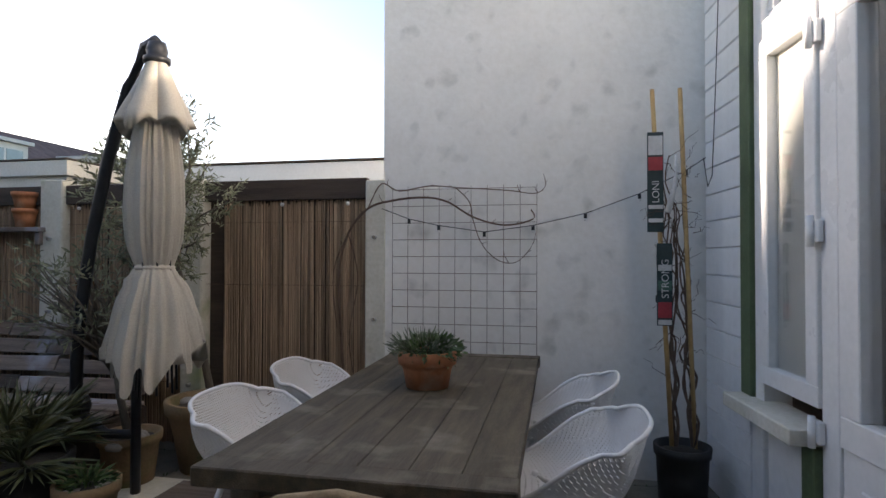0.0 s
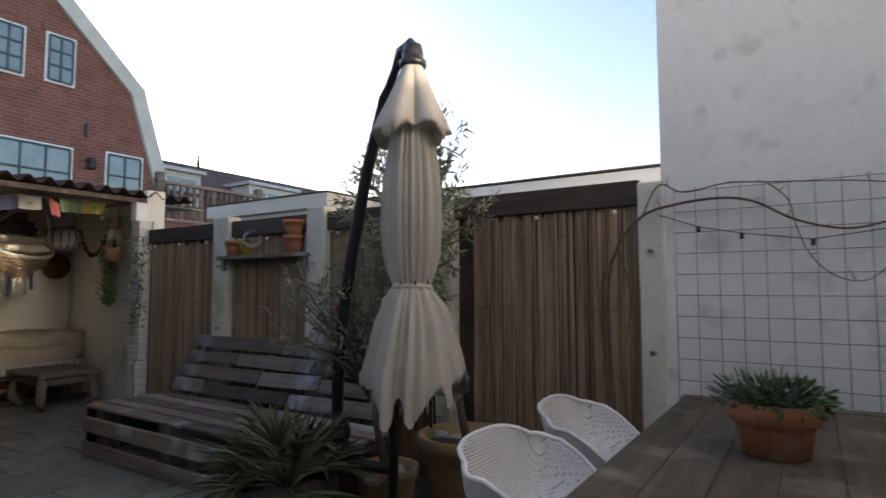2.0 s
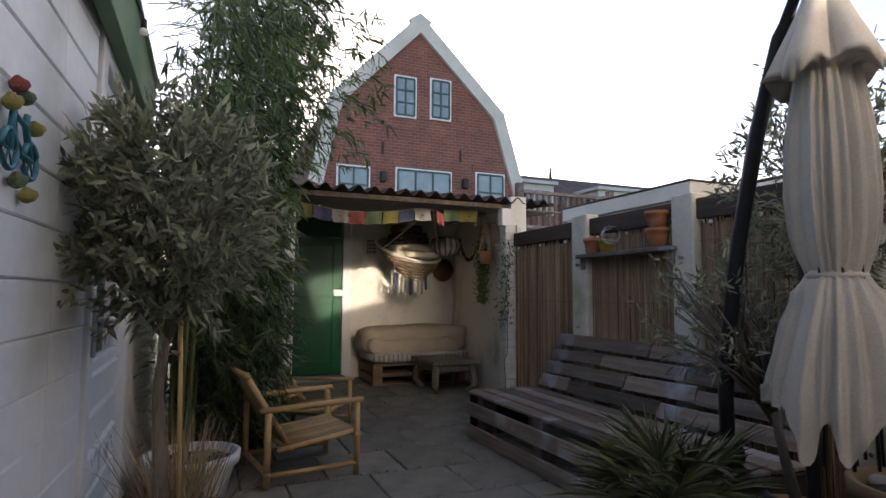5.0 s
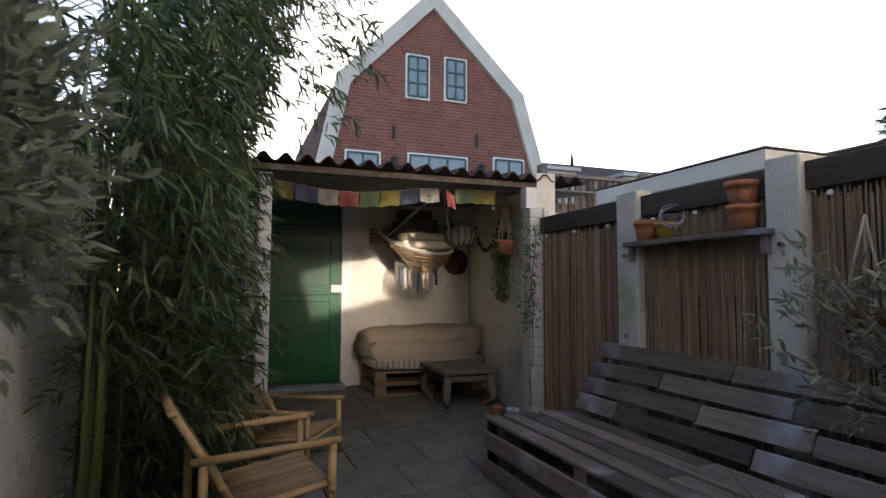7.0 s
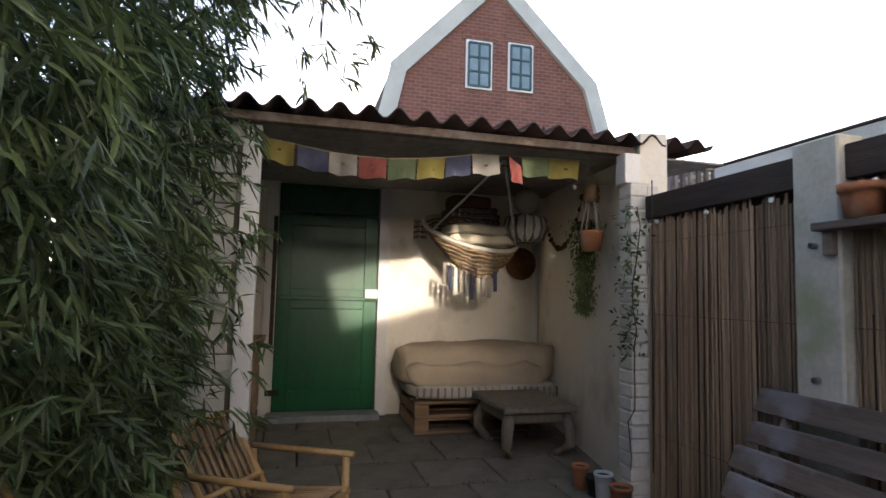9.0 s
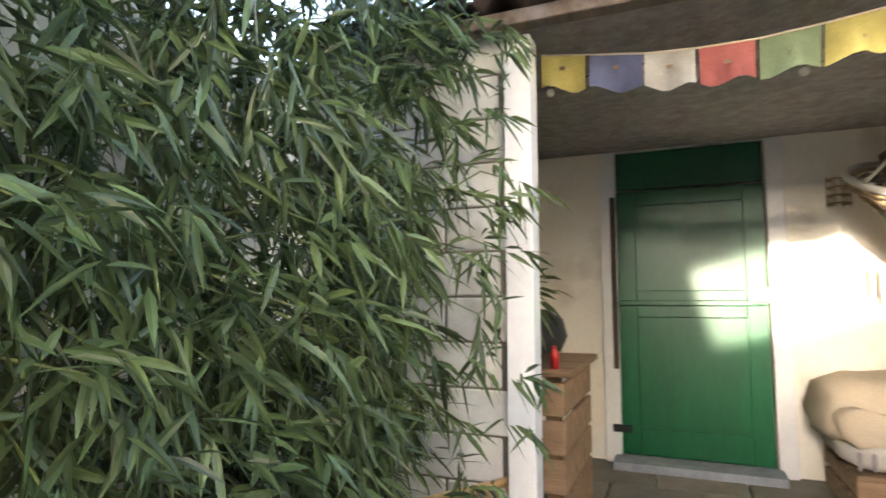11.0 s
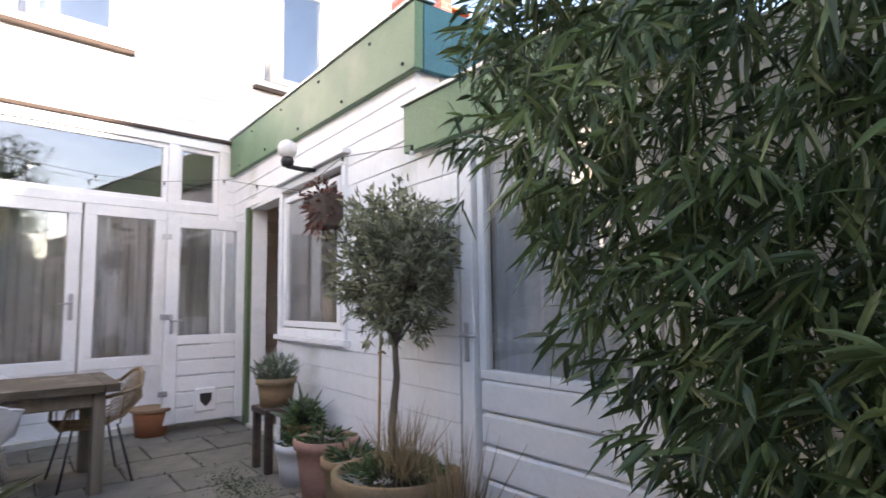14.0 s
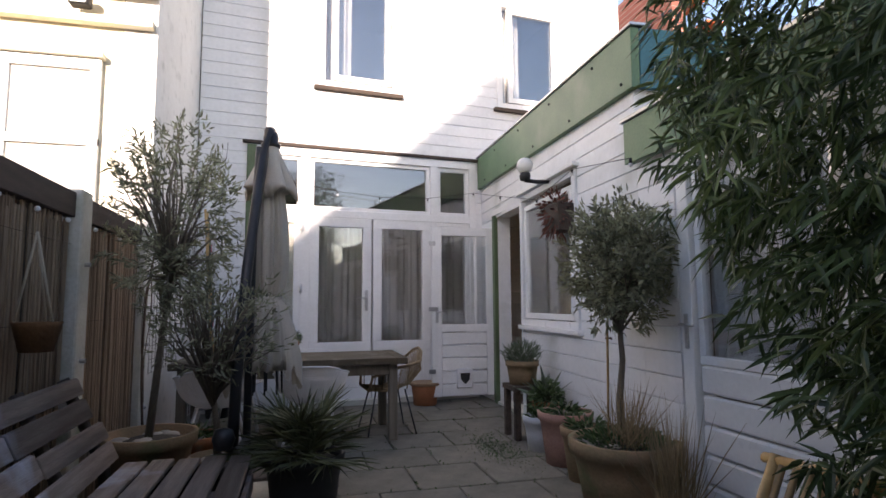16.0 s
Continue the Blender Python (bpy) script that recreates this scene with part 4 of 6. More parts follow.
def far_window(parent, x, y0, y1, z0, z1, cols, rows):
    t = 0.07
    w = boxpart("window", (x + 0.004, x + 0.05, y0, y1, z0, z1), FRAME, parent, bevel=0)
    boxpart("pane", (x + 0.052, x + 0.058, y0 + t, y1 - t, z0 + t, z1 - t), DARKGLASSY, w, "reflecting glass", 0)
    for i in range(cols + 1):
        y = y0 + t + (y1 - y0 - 2 * t) * i / cols
        boxpart("bar", (x + 0.06, x + 0.08, y - 0.025, y + 0.025, z0 + t, z1 - t), BLUEFRAME, w, bevel=0)
    for i in range(rows + 1):
        z = z0 + t + (z1 - z0 - 2 * t) * i / rows
        boxpart("bar", (x + 0.061, x + 0.079, y0 + t, y1 - t, z - 0.025, z + 0.025), BLUEFRAME, w, bevel=0)
    return w


DARKGLASSY = mat("reflecting_glass", (0.20, 0.27, 0.29), (0.14, 0.20, 0.22), 0.05, 2, 0, spec=1.0)
for y0, y1, z0, z1, c, r in ((-0.75, -0.08, 6.15, 7.35, 2, 3), (0.33, 0.99, 6.2, 7.42, 2, 3), (-2.32, -1.40, 3.6, 4.66, 2, 2), (-0.68, 1.02, 3.4, 4.72, 3, 2), (1.78, 2.75, 3.6, 4.8, 2, 2)):
    far_window(gh, 0, y0, y1, z0, z1, c, r)
    boxpart("lintel", (0.002, 0.035, y0 - 0.08, y1 + 0.08, z1 + 0.01, z1 + 0.2), FARBRICK, gh, bevel=0)
for y in (-1.05, 1.42):
    o = boxpart("wall_lantern", (0.03, 0.2, y - 0.08, y + 0.08, 4.25, 4.55), WIRE, gh, "black wall lantern", 0.03)
for y in (-1.05, 1.30):
    boxpart("wall_anchor", (0.002, 0.04, y - 0.03, y + 0.03, 5.05, 5.4), WIRE, gh, "black iron wall anchor")

rh = thing("row_house", (-18.0, 14.5, 0.1), "row of houses with dark tiled roof and white dormers", "house")
boxpart("wall", (-6, 0, -3.6, 14, -0.6, 4.6), FARBRICK, rh, bevel=0)
for x0, z0, x1, z1 in ((0.4, 4.3, -3, 6.1), (-3, 6.1, -6.4, 4.3)):
    for i in range(44):
        bm = B()
        y = -3.8 + i * 0.41
        g = box(bm, 0, 1, y, y + 0.39, 0, 0.09)
        for v in g:
            k = v.co.x
            v.co.x, v.co.z = x0 + (x1 - x0) * k, z0 + (z1 - z0) * k + v.co.z
        part("roof_strip", bm, ROOFTILE, rh)
for y in (-2.6, 1.0):
    tubepart("finial", [(-3, y, 6.1), (-3, y, 6.65)], 0.09, ROOFTILE, rh, r1=0.04)
for y0, y1 in ((-3.4, -1.0), (1.0, 3.4), (6, 8.5)):
    d = boxpart("dormer", (-1.6, 0.25, y0, y1, 4.0, 5.12), VERGE, rh, "white flat-roofed dormer", 0.02)
    for i in range(3):
        w = (y1 - y0 - 0.3) / 3
        boxpart("pane", (0.252, 0.27, y0 + 0.18 + i * w, y0 + 0.08 + (i + 1) * w, 4.4, 4.9), DARKGLASSY, d, bevel=0)
    boxpart("dormer_edge", (-1.6, 0.4, y0 - 0.1, y1 + 0.1, 5.124, 5.25), VERGE, d)
rl = thing("deck_railing", (-9.0, 6.9, 0), "weathered timber railing of a neighbour's roof deck", "railing")
for i in range(16):
    boxpart("baluster", (-0.03, 0.03, i * 0.125, i * 0.125 + 0.05, 2.45, 3.02), PALLET, rl)
boxpart("top_rail", (-0.05, 0.05, -0.05, 2.0, 3.024, 3.08), PALLET, rl)
boxpart("bottom_rail", (-0.05, 0.05, -0.05, 2.0, 2.40, 2.446), PALLET, rl)
for y in (-0.05, 1.95):
    boxpart("post", (-0.06, 0.06, y, y + 0.12, 0, 3.2), PALLET, rl)
oh = thing("outbuilding", (-4.06, 5.78, 0), "white flat-roofed outbuilding behind the fence", "outbuilding")
boxpart("wall", (-1.85, 0.0, 0.0, 4.5, 0, 2.08), VERGE, oh, bevel=0)
boxpart("roof_edge", (-1.9, 0.05, -0.05, 4.5, 2.084, 2.225), VERGE, oh)
boxpart("roof_trim", (-1.92, 0.06, -0.06, 4.5, 2.229, 2.245), DARKWOOD, oh)
oh = thing("outbuilding", (-3.0, 6.6, 0), "white flat-roofed outbuilding behind the reed fence", "outbuilding")
boxpart("wall", (-1.2, 2.35, 0.0, 4.5, 0, 2.02), VERGE, oh, bevel=0)
boxpart("roof_edge", (-1.2, 2.35, -0.05, 4.5, 2.024, 2.27), FRAME, oh)
boxpart("roof_trim", (-1.2, 2.35, -0.07, 4.5, 2.274, 2.295), DARKWOOD, oh)
ot = thing("tiled_roof", (3.6, -4.2, 4.2), "orange clay tiled roof of a neighbouring house", "roof", kind="structure")
for i in range(13):
    for j in range(6):
        boxpart("tile", (-1.9 + i * 0.3, -1.9 + i * 0.3 + 0.28, j * 0.36, j * 0.36 + 0.35, 0.35 * j * 0.9, 0.35 * j * 0.9 + 0.05), ORANGETILE, ot, bevel=0.012)
boxpart("wall", (-1.9, 2.0, 2.2, 2.4, -4.1, 2.2), FARBRICK, ot, bevel=0)

# ---- terrace things ----
table = thing("garden_table", pose(-0.10, 3.555, FLOOR) @ Matrix.Diagonal((1.03, 0.915, 1.0, 1)) , "weathered brown wooden garden table with planked top", "table")
for i in range(6):
    a = -0.40 + i * 0.134
    boxpart("plank", (a, a + 0.1325, -0.93, 0.90, 0.635, 0.685), TABLE, table, bevel=0.002)
boxpart("end_board", (-0.405, 0.41, -1.03, -0.932, 0.635, 0.687), TABLE, table)
boxpart("end_board", (-0.405, 0.41, 0.902, 1.0, 0.635, 0.687), TABLE, table)
for x in (-0.34, 0.27):
    for y in (-0.95, 0.86):
        boxpart("leg", (x, x + 0.08, y, y + 0.08, 0.0, 0.634), TABLELEG, table, bevel=0.006)
    boxpart("apron", (x + 0.02, x + 0.045, -0.87, 0.86, 0.54, 0.634), TABLELEG, table)
for y in (-0.93, 0.90):
    boxpart("apron", (-0.26, 0.27, y, y + 0.025, 0.54, 0.634), TABLELEG, table)

tp = pot("terracotta_pot", (-0.12, 3.62, 0.788), 0.118, 0.15, TERRA, "terracotta pot of lavender on the table", 0.035, 0.75)
pos, d = blob(900, (-0.02, 0, 0.155), (0.135, 0.125, 0.065), 0.2)
d[:, 2] = np.abs(d[:, 2]) + 0.5
leaves("foliage", pos, d, 0.045, 0.005, GREYLEAF, tp, 0.15)
pos, d = blob(500, (0.02, 0.0, 0.155), (0.14, 0.13, 0.05), 0.3)
leaves("foliage", pos, d, 0.035, 0.014, GREENLEAF, tp, 0.1)


def tub_chair():
    c = thing("tub_chair", (0, 0, 0), "white perforated plastic tub chair at the garden table", "chair", "white chairs round the table")
    bm = B()
    NU, NV = 34, 30
    g = []
    for j in range(NV + 1):
        v = j / NV
        row = []
        for i in range(NU + 1):
            u = -1 + 2 * i / NU
            if v < 0.5:
                y, z = 0.23 - v * 0.80, 0.41 - 0.03 * math.sin(v * 6.28)
            else:
                k = (v - 0.5) / 0.5
                y, z = -0.17 - 0.11 * k ** 0.8, 0.41 + 0.25 * k ** 1.2
            rise = min(1, v / 0.45)
            rise = rise * rise * (3 - 2 * rise)
            fall = max(0, (v - 0.45) / 0.55)
            fall = fall * fall * (3 - 2 * fall)
            w = (0.225 + 0.05 * math.sin(min(1, v * 1.5) * 1.57)) * (1 - 0.22 * max(0, v - 0.6) ** 1.5 * 3.9)
            bend = abs(u) ** 2.6
            row.append(bm.verts.new((w * (math.sin(u * 1.3) / math.sin(1.3)), y + 0.08 * bend * v, z + (0.03 + 0.18 * rise) * bend if v <= 0.45 else z + (0.62 + 0.02 * fall - z) * bend + 0.02 * fall * (1 - bend))))
        g.append(row)
    for j in range(NV):
        for i in range(NU):
            bm.faces.new((g[j][i], g[j][i + 1], g[j + 1][i + 1], g[j + 1][i]))
    sh = part("shell", bm, PUNCHED, c, "perforated white shell", smooth=True)
    md = sh.modifiers.new("thick", "SOLIDIFY")
    md.thickness = 0.004
    vs = [v.co.copy() for v in sh.data.vertices]
    row = NU + 1
    loop = [vs[j * row] for j in range(NV + 1)] + [vs[NV * row + i] for i in range(1, NU + 1)] + [vs[j * row + NU] for j in range(NV - 1, -1, -1)] + [vs[i] for i in range(NU - 1, -1, -1)]
    tubepart("rim", loop, 0.009, PLASTIC, c, "rounded white rim", seg=6)
    for x, y in ((-0.2, 0.2), (0.2, 0.2), (-0.2, -0.22), (0.2, -0.22)):
        tubepart("leg", [(x * 0.6, y * 0.55, 0.41), (x * 1.1, y * 1.1, 0.0)], 0.013, PLASTIC, c, "white metal leg")
    tubepart("crossbar", [(-0.12, 0.1, 0.40), (0.12, -0.1, 0.40)], 0.009, STEEL, c)
    tubepart("crossbar", [(-0.12, -0.1, 0.39), (0.12, 0.1, 0.39)], 0.009, STEEL, c)
    return c


first = tub_chair()
first.matrix_basis = pose(-0.70, 3.40, FLOOR, 0, 0, -92)
for x, y, r in ((-0.73, 4.08, -88), (0.44, 3.38, 90), (0.41, 4.05, 86)):
    copy_thing(first, pose(x, y, FLOOR, 0, 0, r))

rc = thing("rattan_chair", pose(-0.06, 2.72, FLOOR, 0, 0, 4) @ Matrix.Scale(0.93, 4), "rattan armchair on thin black metal legs", "chair")
N = 13
for i in range(N):
    u = -1 + 2 * i / (N - 1)
    tubepart("rattan_rod", [(0.22 * u, 0.22, 0.42), (0.23 * u, 0.0, 0.40), (0.25 * u, -0.18, 0.43 + 0.06 * u * u), (0.27 * u, -0.27, 0.60), (0.28 * u, -0.32 + 0.06 * u * u, 0.78 - 0.10 * u * u)], 0.006, WICKER, rc, seg=5)
for s in (-1, 1):
    tubepart("arm_rail", [(0.24 * s, 0.22, 0.42), (0.30 * s, 0.20, 0.55), (0.31 * s, 0.0, 0.62), (0.30 * s, -0.20, 0.66), (0.28 * s, -0.26, 0.68)], 0.014, WICKER, rc)
    for k in range(5):
        tubepart("rattan_rod", [(0.24 * s, 0.18 - k * 0.08, 0.42), (0.305 * s, 0.17 - k * 0.08, 0.58 + k * 0.015)], 0.005, WICKER, rc, seg=5)
    for y in (0.2, -0.2):
        tubepart("leg", [(0.16 * s, y * 0.7, 0.41), (0.25 * s, y * 1.15, 0.0)], 0.008, POLE, rc, "thin black metal leg")
tubepart("top_rail", [(-0.28, -0.26, 0.68), (-0.14, -0.31, 0.76), (0, -0.32, 0.785), (0.14, -0.31, 0.76), (0.28, -0.26, 0.68)], 0.014, WICKER, rc)
tubepart("front_rail", [(-0.24, 0.22, 0.42), (0.24, 0.22, 0.42)], 0.013, WICKER, rc)

# ---- closed cantilever umbrella ----
um = thing("cantilever_umbrella", (-1.48, 3.70, FLOOR), "closed cream cantilever umbrella on a dark curved mast", "umbrella")
PROF = [(0.04, 2.18), (0.06, 2.12), (0.092, 2.02), (0.122, 1.93), (0.145, 1.87), (0.084, 1.855), (0.098, 1.75), (0.112, 1.60), (0.117, 1.45), (0.109, 1.32), (0.092, 1.22), (0.080, 1.18), (0.112, 1.12), (0.150, 1.02), (0.178, 0.92), (0.196, 0.84), (0.208, 0.77), (0.212, 0.72)]


def folds(r, z, a):
    amp = 0.30 if z > 1.865 else 0.24
    if abs(z - 1.18) < 0.05:
        amp = 0.14
    a2 = a + 0.12 * math.sin(2.3 * z + 1.0) + 0.22 * math.sin(2 * a + 1) + 0.12 * math.sin(5 * a)
    w = abs(math.sin(4.5 * a2)) * 0.5 - abs(math.sin(9 * a2 + 0.7 * z)) * 0.75 + 0.35 * math.sin(22 * a2 + 0.9 * z) * (0.5 + 0.5 * math.sin(2 * a + 1)) + 0.15
    if z > 1.865:
        w = (abs(math.cos(2.5 * a + 0.6)) * 1.7 - 0.75 + 0.15 * math.sin(9 * a)) * min(1.0, (2.2 - z) * 4)
    lean = 0.10 * math.sin(a + 0.8) if z < 1.1 else 0.0
    return r * (1 + amp * w + lean)


prof = []
for (r0, z0), (r1, z1) in zip(PROF, PROF[1:]):
    for k in range(3):
        prof.append((r0 + (r1 - r0) * k / 3, z0 + (z1 - z0) * k / 3))
prof.append(PROF[-1])
bm = B()
rings = lathe(bm, prof, (0, 0, 0), 160, folds)
for k, v in enumerate(rings[-1]):
    v.co.z += 0.05 * math.sin(k * 0.353) + 0.03 * math.sin(k * 0.59 + 1) + 0.07 * math.sin(k * 0.0785 + 1)
for k, v in enumerate(rings[12]):
    v.co.z -= 0.07 * max(0, math.cos(k * 0.1571))
part("canopy", bm, CANVAS, um, "cream folded canvas", smooth=True)
bm = B()
lathe(bm, [(0.084 + 0.006 * math.sin(i), 1.165 + 0.006 * i) for i in range(6)], (0, 0, 0), 40)
part("strap", bm, CANVAS, um, "tie strap", smooth=True)
bm = B()
lathe(bm, [(0.0, 2.27), (0.04, 2.26), (0.05, 2.22), (0.045, 2.19), (0.062, 2.185), (0.062, 2.16), (0.03, 2.15)], (0, 0, 0), 20)
part("hub", bm, POLE, um, smooth=True)
tubepart("mast", [(-0.17, 0.09, 0.0), (-0.17, 0.09, 0.6), (-0.16, 0.085, 1.5), (-0.13, 0.06, 2.12)], 0.024, POLE, um)
tubepart("arm", [(-0.56, 0.13, 0.40), (-0.55, 0.12, 0.7), (-0.52, 0.11, 0.95), (-0.44, 0.09, 1.32), (-0.32, 0.06, 1.72), (-0.18, 0.03, 2.06), (-0.07, 0.01, 2.25), (0.0, 0.0, 2.27)], 0.03, POLE, um, "curved dark arm")
tubepart("lower_brace", [(-0.58, 0.17, 0.42), (-0.38, 0.13, 0.32), (-0.17, 0.09, 0.34)], 0.024, POLE, um)
bm = B()
lathe(bm, [(0.0, -0.06), (0.045, -0.05), (0.06, 0.0), (0.045, 0.05), (0.0, 0.06)], (-0.58, 0.17, 0.44), 16)
part("crank_box", bm, POLE, um, smooth=True)
boxpart("base_plate", (-0.34, 0.14, -0.18, 0.30, 0.0, 0.05), CONCRETE, um, "concrete base slab")
for i in range(8):
    a = i * 0.785
    tubepart("rib", [(0.05 * math.cos(a), 0.05 * math.sin(a), 2.12), (0.10 * math.cos(a), 0.10 * math.sin(a), 0.58)], 0.006, POLE, um, seg=5)
pb = thing("plank_stand", (-1.27, 3.70, FLOOR), "low weathered board platform beside the umbrella", "platform")
boxpart("board", (-0.22, 0.18, -0.27, 0.24, 0.03, 0.07), PALLET, pb)
boxpart("batten", (-0.18, -0.12, -0.26, 0.23, 0.0, 0.029), PALLET, pb)
boxpart("batten", (0.08, 0.14, -0.26, 0.23, 0.0, 0.029), PALLET, pb)

# ---- pallet bench ----
bench = thing("pallet_bench", (-3.40, 4.15, FLOOR), "bench of dark weathered pallet planks along the fence", "bench")
for i in range(5):
    y = -0.42 + i * 0.125
    cut = (0.18, -0.12, 0.30, 0.05, 0.22)[i]
    for x0, x1 in ((-0.98, cut - 0.004), (cut + 0.004, 1.36)):
        boxpart("seat_plank", (x0, x1, y, y + 0.105, 0.33, 0.352 + 0.004 * (i % 2)), PALLET, bench, bevel=0.005)
BACK = [((-0.93, -0.55), (-0.545, 0.38), (0.39, 1.33)), ((-0.95, 0.02), (0.03, 0.62), (0.63, 1.35)), ((-0.92, -0.30), (-0.29, 0.50), (0.51, 1.30)), ((-0.94, 0.14), (0.15, 1.34))]
for i, row in enumerate(BACK):
    z = 0.375 + i * 0.107
    for j, (x0, x1) in enumerate(row):
        tilt = 0.004 * ((i + j) % 3)
        bm = B()
        for v in box(bm, x0, x1, 0.0, 0.022, 0.0, 0.090 - 0.006 * ((i + 2 * j) % 3)):
            v.co.z += tilt * (1 if v.co.x > (x0 + x1) / 2 else -1)
            v.co.y += 0.45 * v.co.z
        part("back_plank", bm, PALLET, bench, bevel=0.004).location = (0, 0.20 + 0.057 * i, z)
for x in (-0.85, -0.05, 0.75, 1.22):
    tubepart("back_post", [(x + 0.05, 0.22, 0.05), (x + 0.05, 0.255, 0.36), (x + 0.05, 0.45, 0.78)], 0.028, PALLET, bench, seg=4)
    boxpart("block", (x, x + 0.10, -0.40, -0.28, 0.06, 0.328), PALLET, bench)
    boxpart("block", (x, x + 0.10, 0.05, 0.17, 0.06, 0.328), PALLET, bench)
for z in (0.0, 0.17):
    boxpart("front_board", (-0.98, 1.36, -0.43, -0.405, z, z + 0.10), PALLET, bench)
for x in (-0.985, 1.34):
    boxpart("end_board", (x, x + 0.024, -0.40, 0.2, 0.0, 0.32), DARKWOOD, bench)

# ---- bamboo armchairs ----


def bamboo_chair():
    c = thing("bamboo_armchair", (0, 0, 0), "golden bamboo armchair with slatted seat and back", "chair", "bamboo armchairs")
    for s in (-1, 1):
        tubepart("front_leg", [(0.29, 0.27 * s, 0.0), (0.29, 0.27 * s, 0.55)], 0.021, BAMBOOPOLE, c)
        tubepart("rear_leg", [(-0.29, 0.27 * s, 0.0), (-0.29, 0.27 * s, 0.53)], 0.021, BAMBOOPOLE, c)
        tubepart("arm_rest", [(-0.34, 0.27 * s, 0.545), (0.33, 0.27 * s, 0.565)], 0.022, BAMBOOPOLE, c)
        tubepart("side_rail", [(-0.30, 0.27 * s, 0.09), (0.30, 0.27 * s, 0.09)], 0.018, BAMBOOPOLE, c)
        tubepart("seat_rail", [(-0.22, 0.25 * s, 0.25), (0.31, 0.25 * s, 0.33)], 0.019, BAMBOOPOLE, c)
        tubepart("back_post", [(-0.12, 0.21 * s, 0.22), (-0.42, 0.21 * s, 0.81)], 0.019, BAMBOOPOLE, c)
    tubepart("front_rail", [(0.29, -0.29, 0.30), (0.29, 0.29, 0.30)], 0.022, BAMBOOPOLE, c)
    tubepart("rear_rail", [(-0.29, -0.29, 0.10), (-0.29, 0.29, 0.10)], 0.018, BAMBOOPOLE, c)
    tubepart("top_rail", [(-0.415, -0.25, 0.79), (-0.415, 0.25, 0.79)], 0.021, BAMBOOPOLE, c)
    tubepart("back_rail", [(-0.20, -0.23, 0.38), (-0.20, 0.23, 0.38)], 0.018, BAMBOOPOLE, c)
    for i in range(16):
        y = -0.225 + i * 0.03
        tubepart("seat_slat", [(-0.20, y, 0.268 + 0.004 * (i % 3)), (0.29, y, 0.338)], 0.011, BAMBOOSLAT, c, seg=6)
    for i in range(9):
        y = -0.18 + i * 0.045
        tubepart("back_slat", [(-0.15, y, 0.26), (-0.41, y, 0.79)], 0.012, BAMBOOSLAT, c, seg=6)
    return c


bc = bamboo_chair()
bc.matrix_basis = pose(-4.00, 2.38, FLOOR, 0, 0, 99) @ Matrix.Diagonal((0.94, 1.0, 0.80, 1))
copy_thing(bc, pose(-5.07, 2.62, FLOOR, 0, 0, 58) @ Matrix.Diagonal((0.94, 0.95, 0.83, 1)))

# ---- plants ----


def stones(parent, c, r, n, size=0.04):
    for i in range(n):
        a, k = RNG.uniform(0, 6.28), r * math.sqrt(RNG.uniform(0.05, 1))
        bm = B()
        bmesh.ops.create_icosphere(bm, subdivisions=2, radius=size * RNG.uniform(0.6, 1.4))
        for v in bm.verts:
            v.co *= 1 + 0.12 * noise.noise(v.co * 20 + Vector((i, 0, 0)))
        o = part("stone", bm, STONE, parent, smooth=True)
        o.location = (c[0] + k * math.cos(a), c[1] + k * math.sin(a), c[2])
        o.scale = (1.2, 0.95, 0.62)
        o.rotation_euler = (0, 0, a)


def tree(name, loc, base_h, trunk, crown_c, crown_r, n, label, leaf=0.05, width=0.011, limbs=26, hollow=0.25, material=OLIVE, upward=0.5, clumps=90):
    t = thing(name, loc, label, "tree")
    bm = B()
    tube(bm, trunk, 0.024, 0.014, 8)
    part("trunk", bm, BARK, t, smooth=True)
    top = Vector(trunk[-1])
    bm = B()
    tips = []
    for i in range(clumps):
        d = Vector(RNG.normal(size=3)).normalized()
        k = hollow + (1 - hollow) * RNG.uniform() ** 0.5
        q = Vector(crown_c) + Vector((d.x * crown_r[0], d.y * crown_r[1], d.z * crown_r[2])) * k
        tips.append((q, d))
        if i < limbs * 2:
            mid = top.lerp(q, 0.5) + Vector(RNG.normal(size=3)) * 0.03 + Vector((0, 0, 0.04))
            tube(bm, [top + Vector((0, 0, -0.08 * RNG.uniform())), mid, q], 0.009, 0.003, 5)
    part("branchwork", bm, BARK, t, smooth=True)
    P, D = [], []
    per = max(1, n // clumps)
    for q, d in tips:
        ax = (Vector(d) * 0.7 + Vector((0, 0, upward)) + Vector(RNG.normal(size=3)) * 0.3).normalized()
        for j in range(per):
            s = RNG.uniform(-0.05, 0.11)
            P.append(q + ax * s + Vector(RNG.normal(size=3)) * 0.012)
            D.append(ax * 0.8 + Vector(RNG.normal(size=3)) * 0.55)
    leaves("crown", np.array(P), np.array(D), leaf, width, material, t, 0.1)
    return t


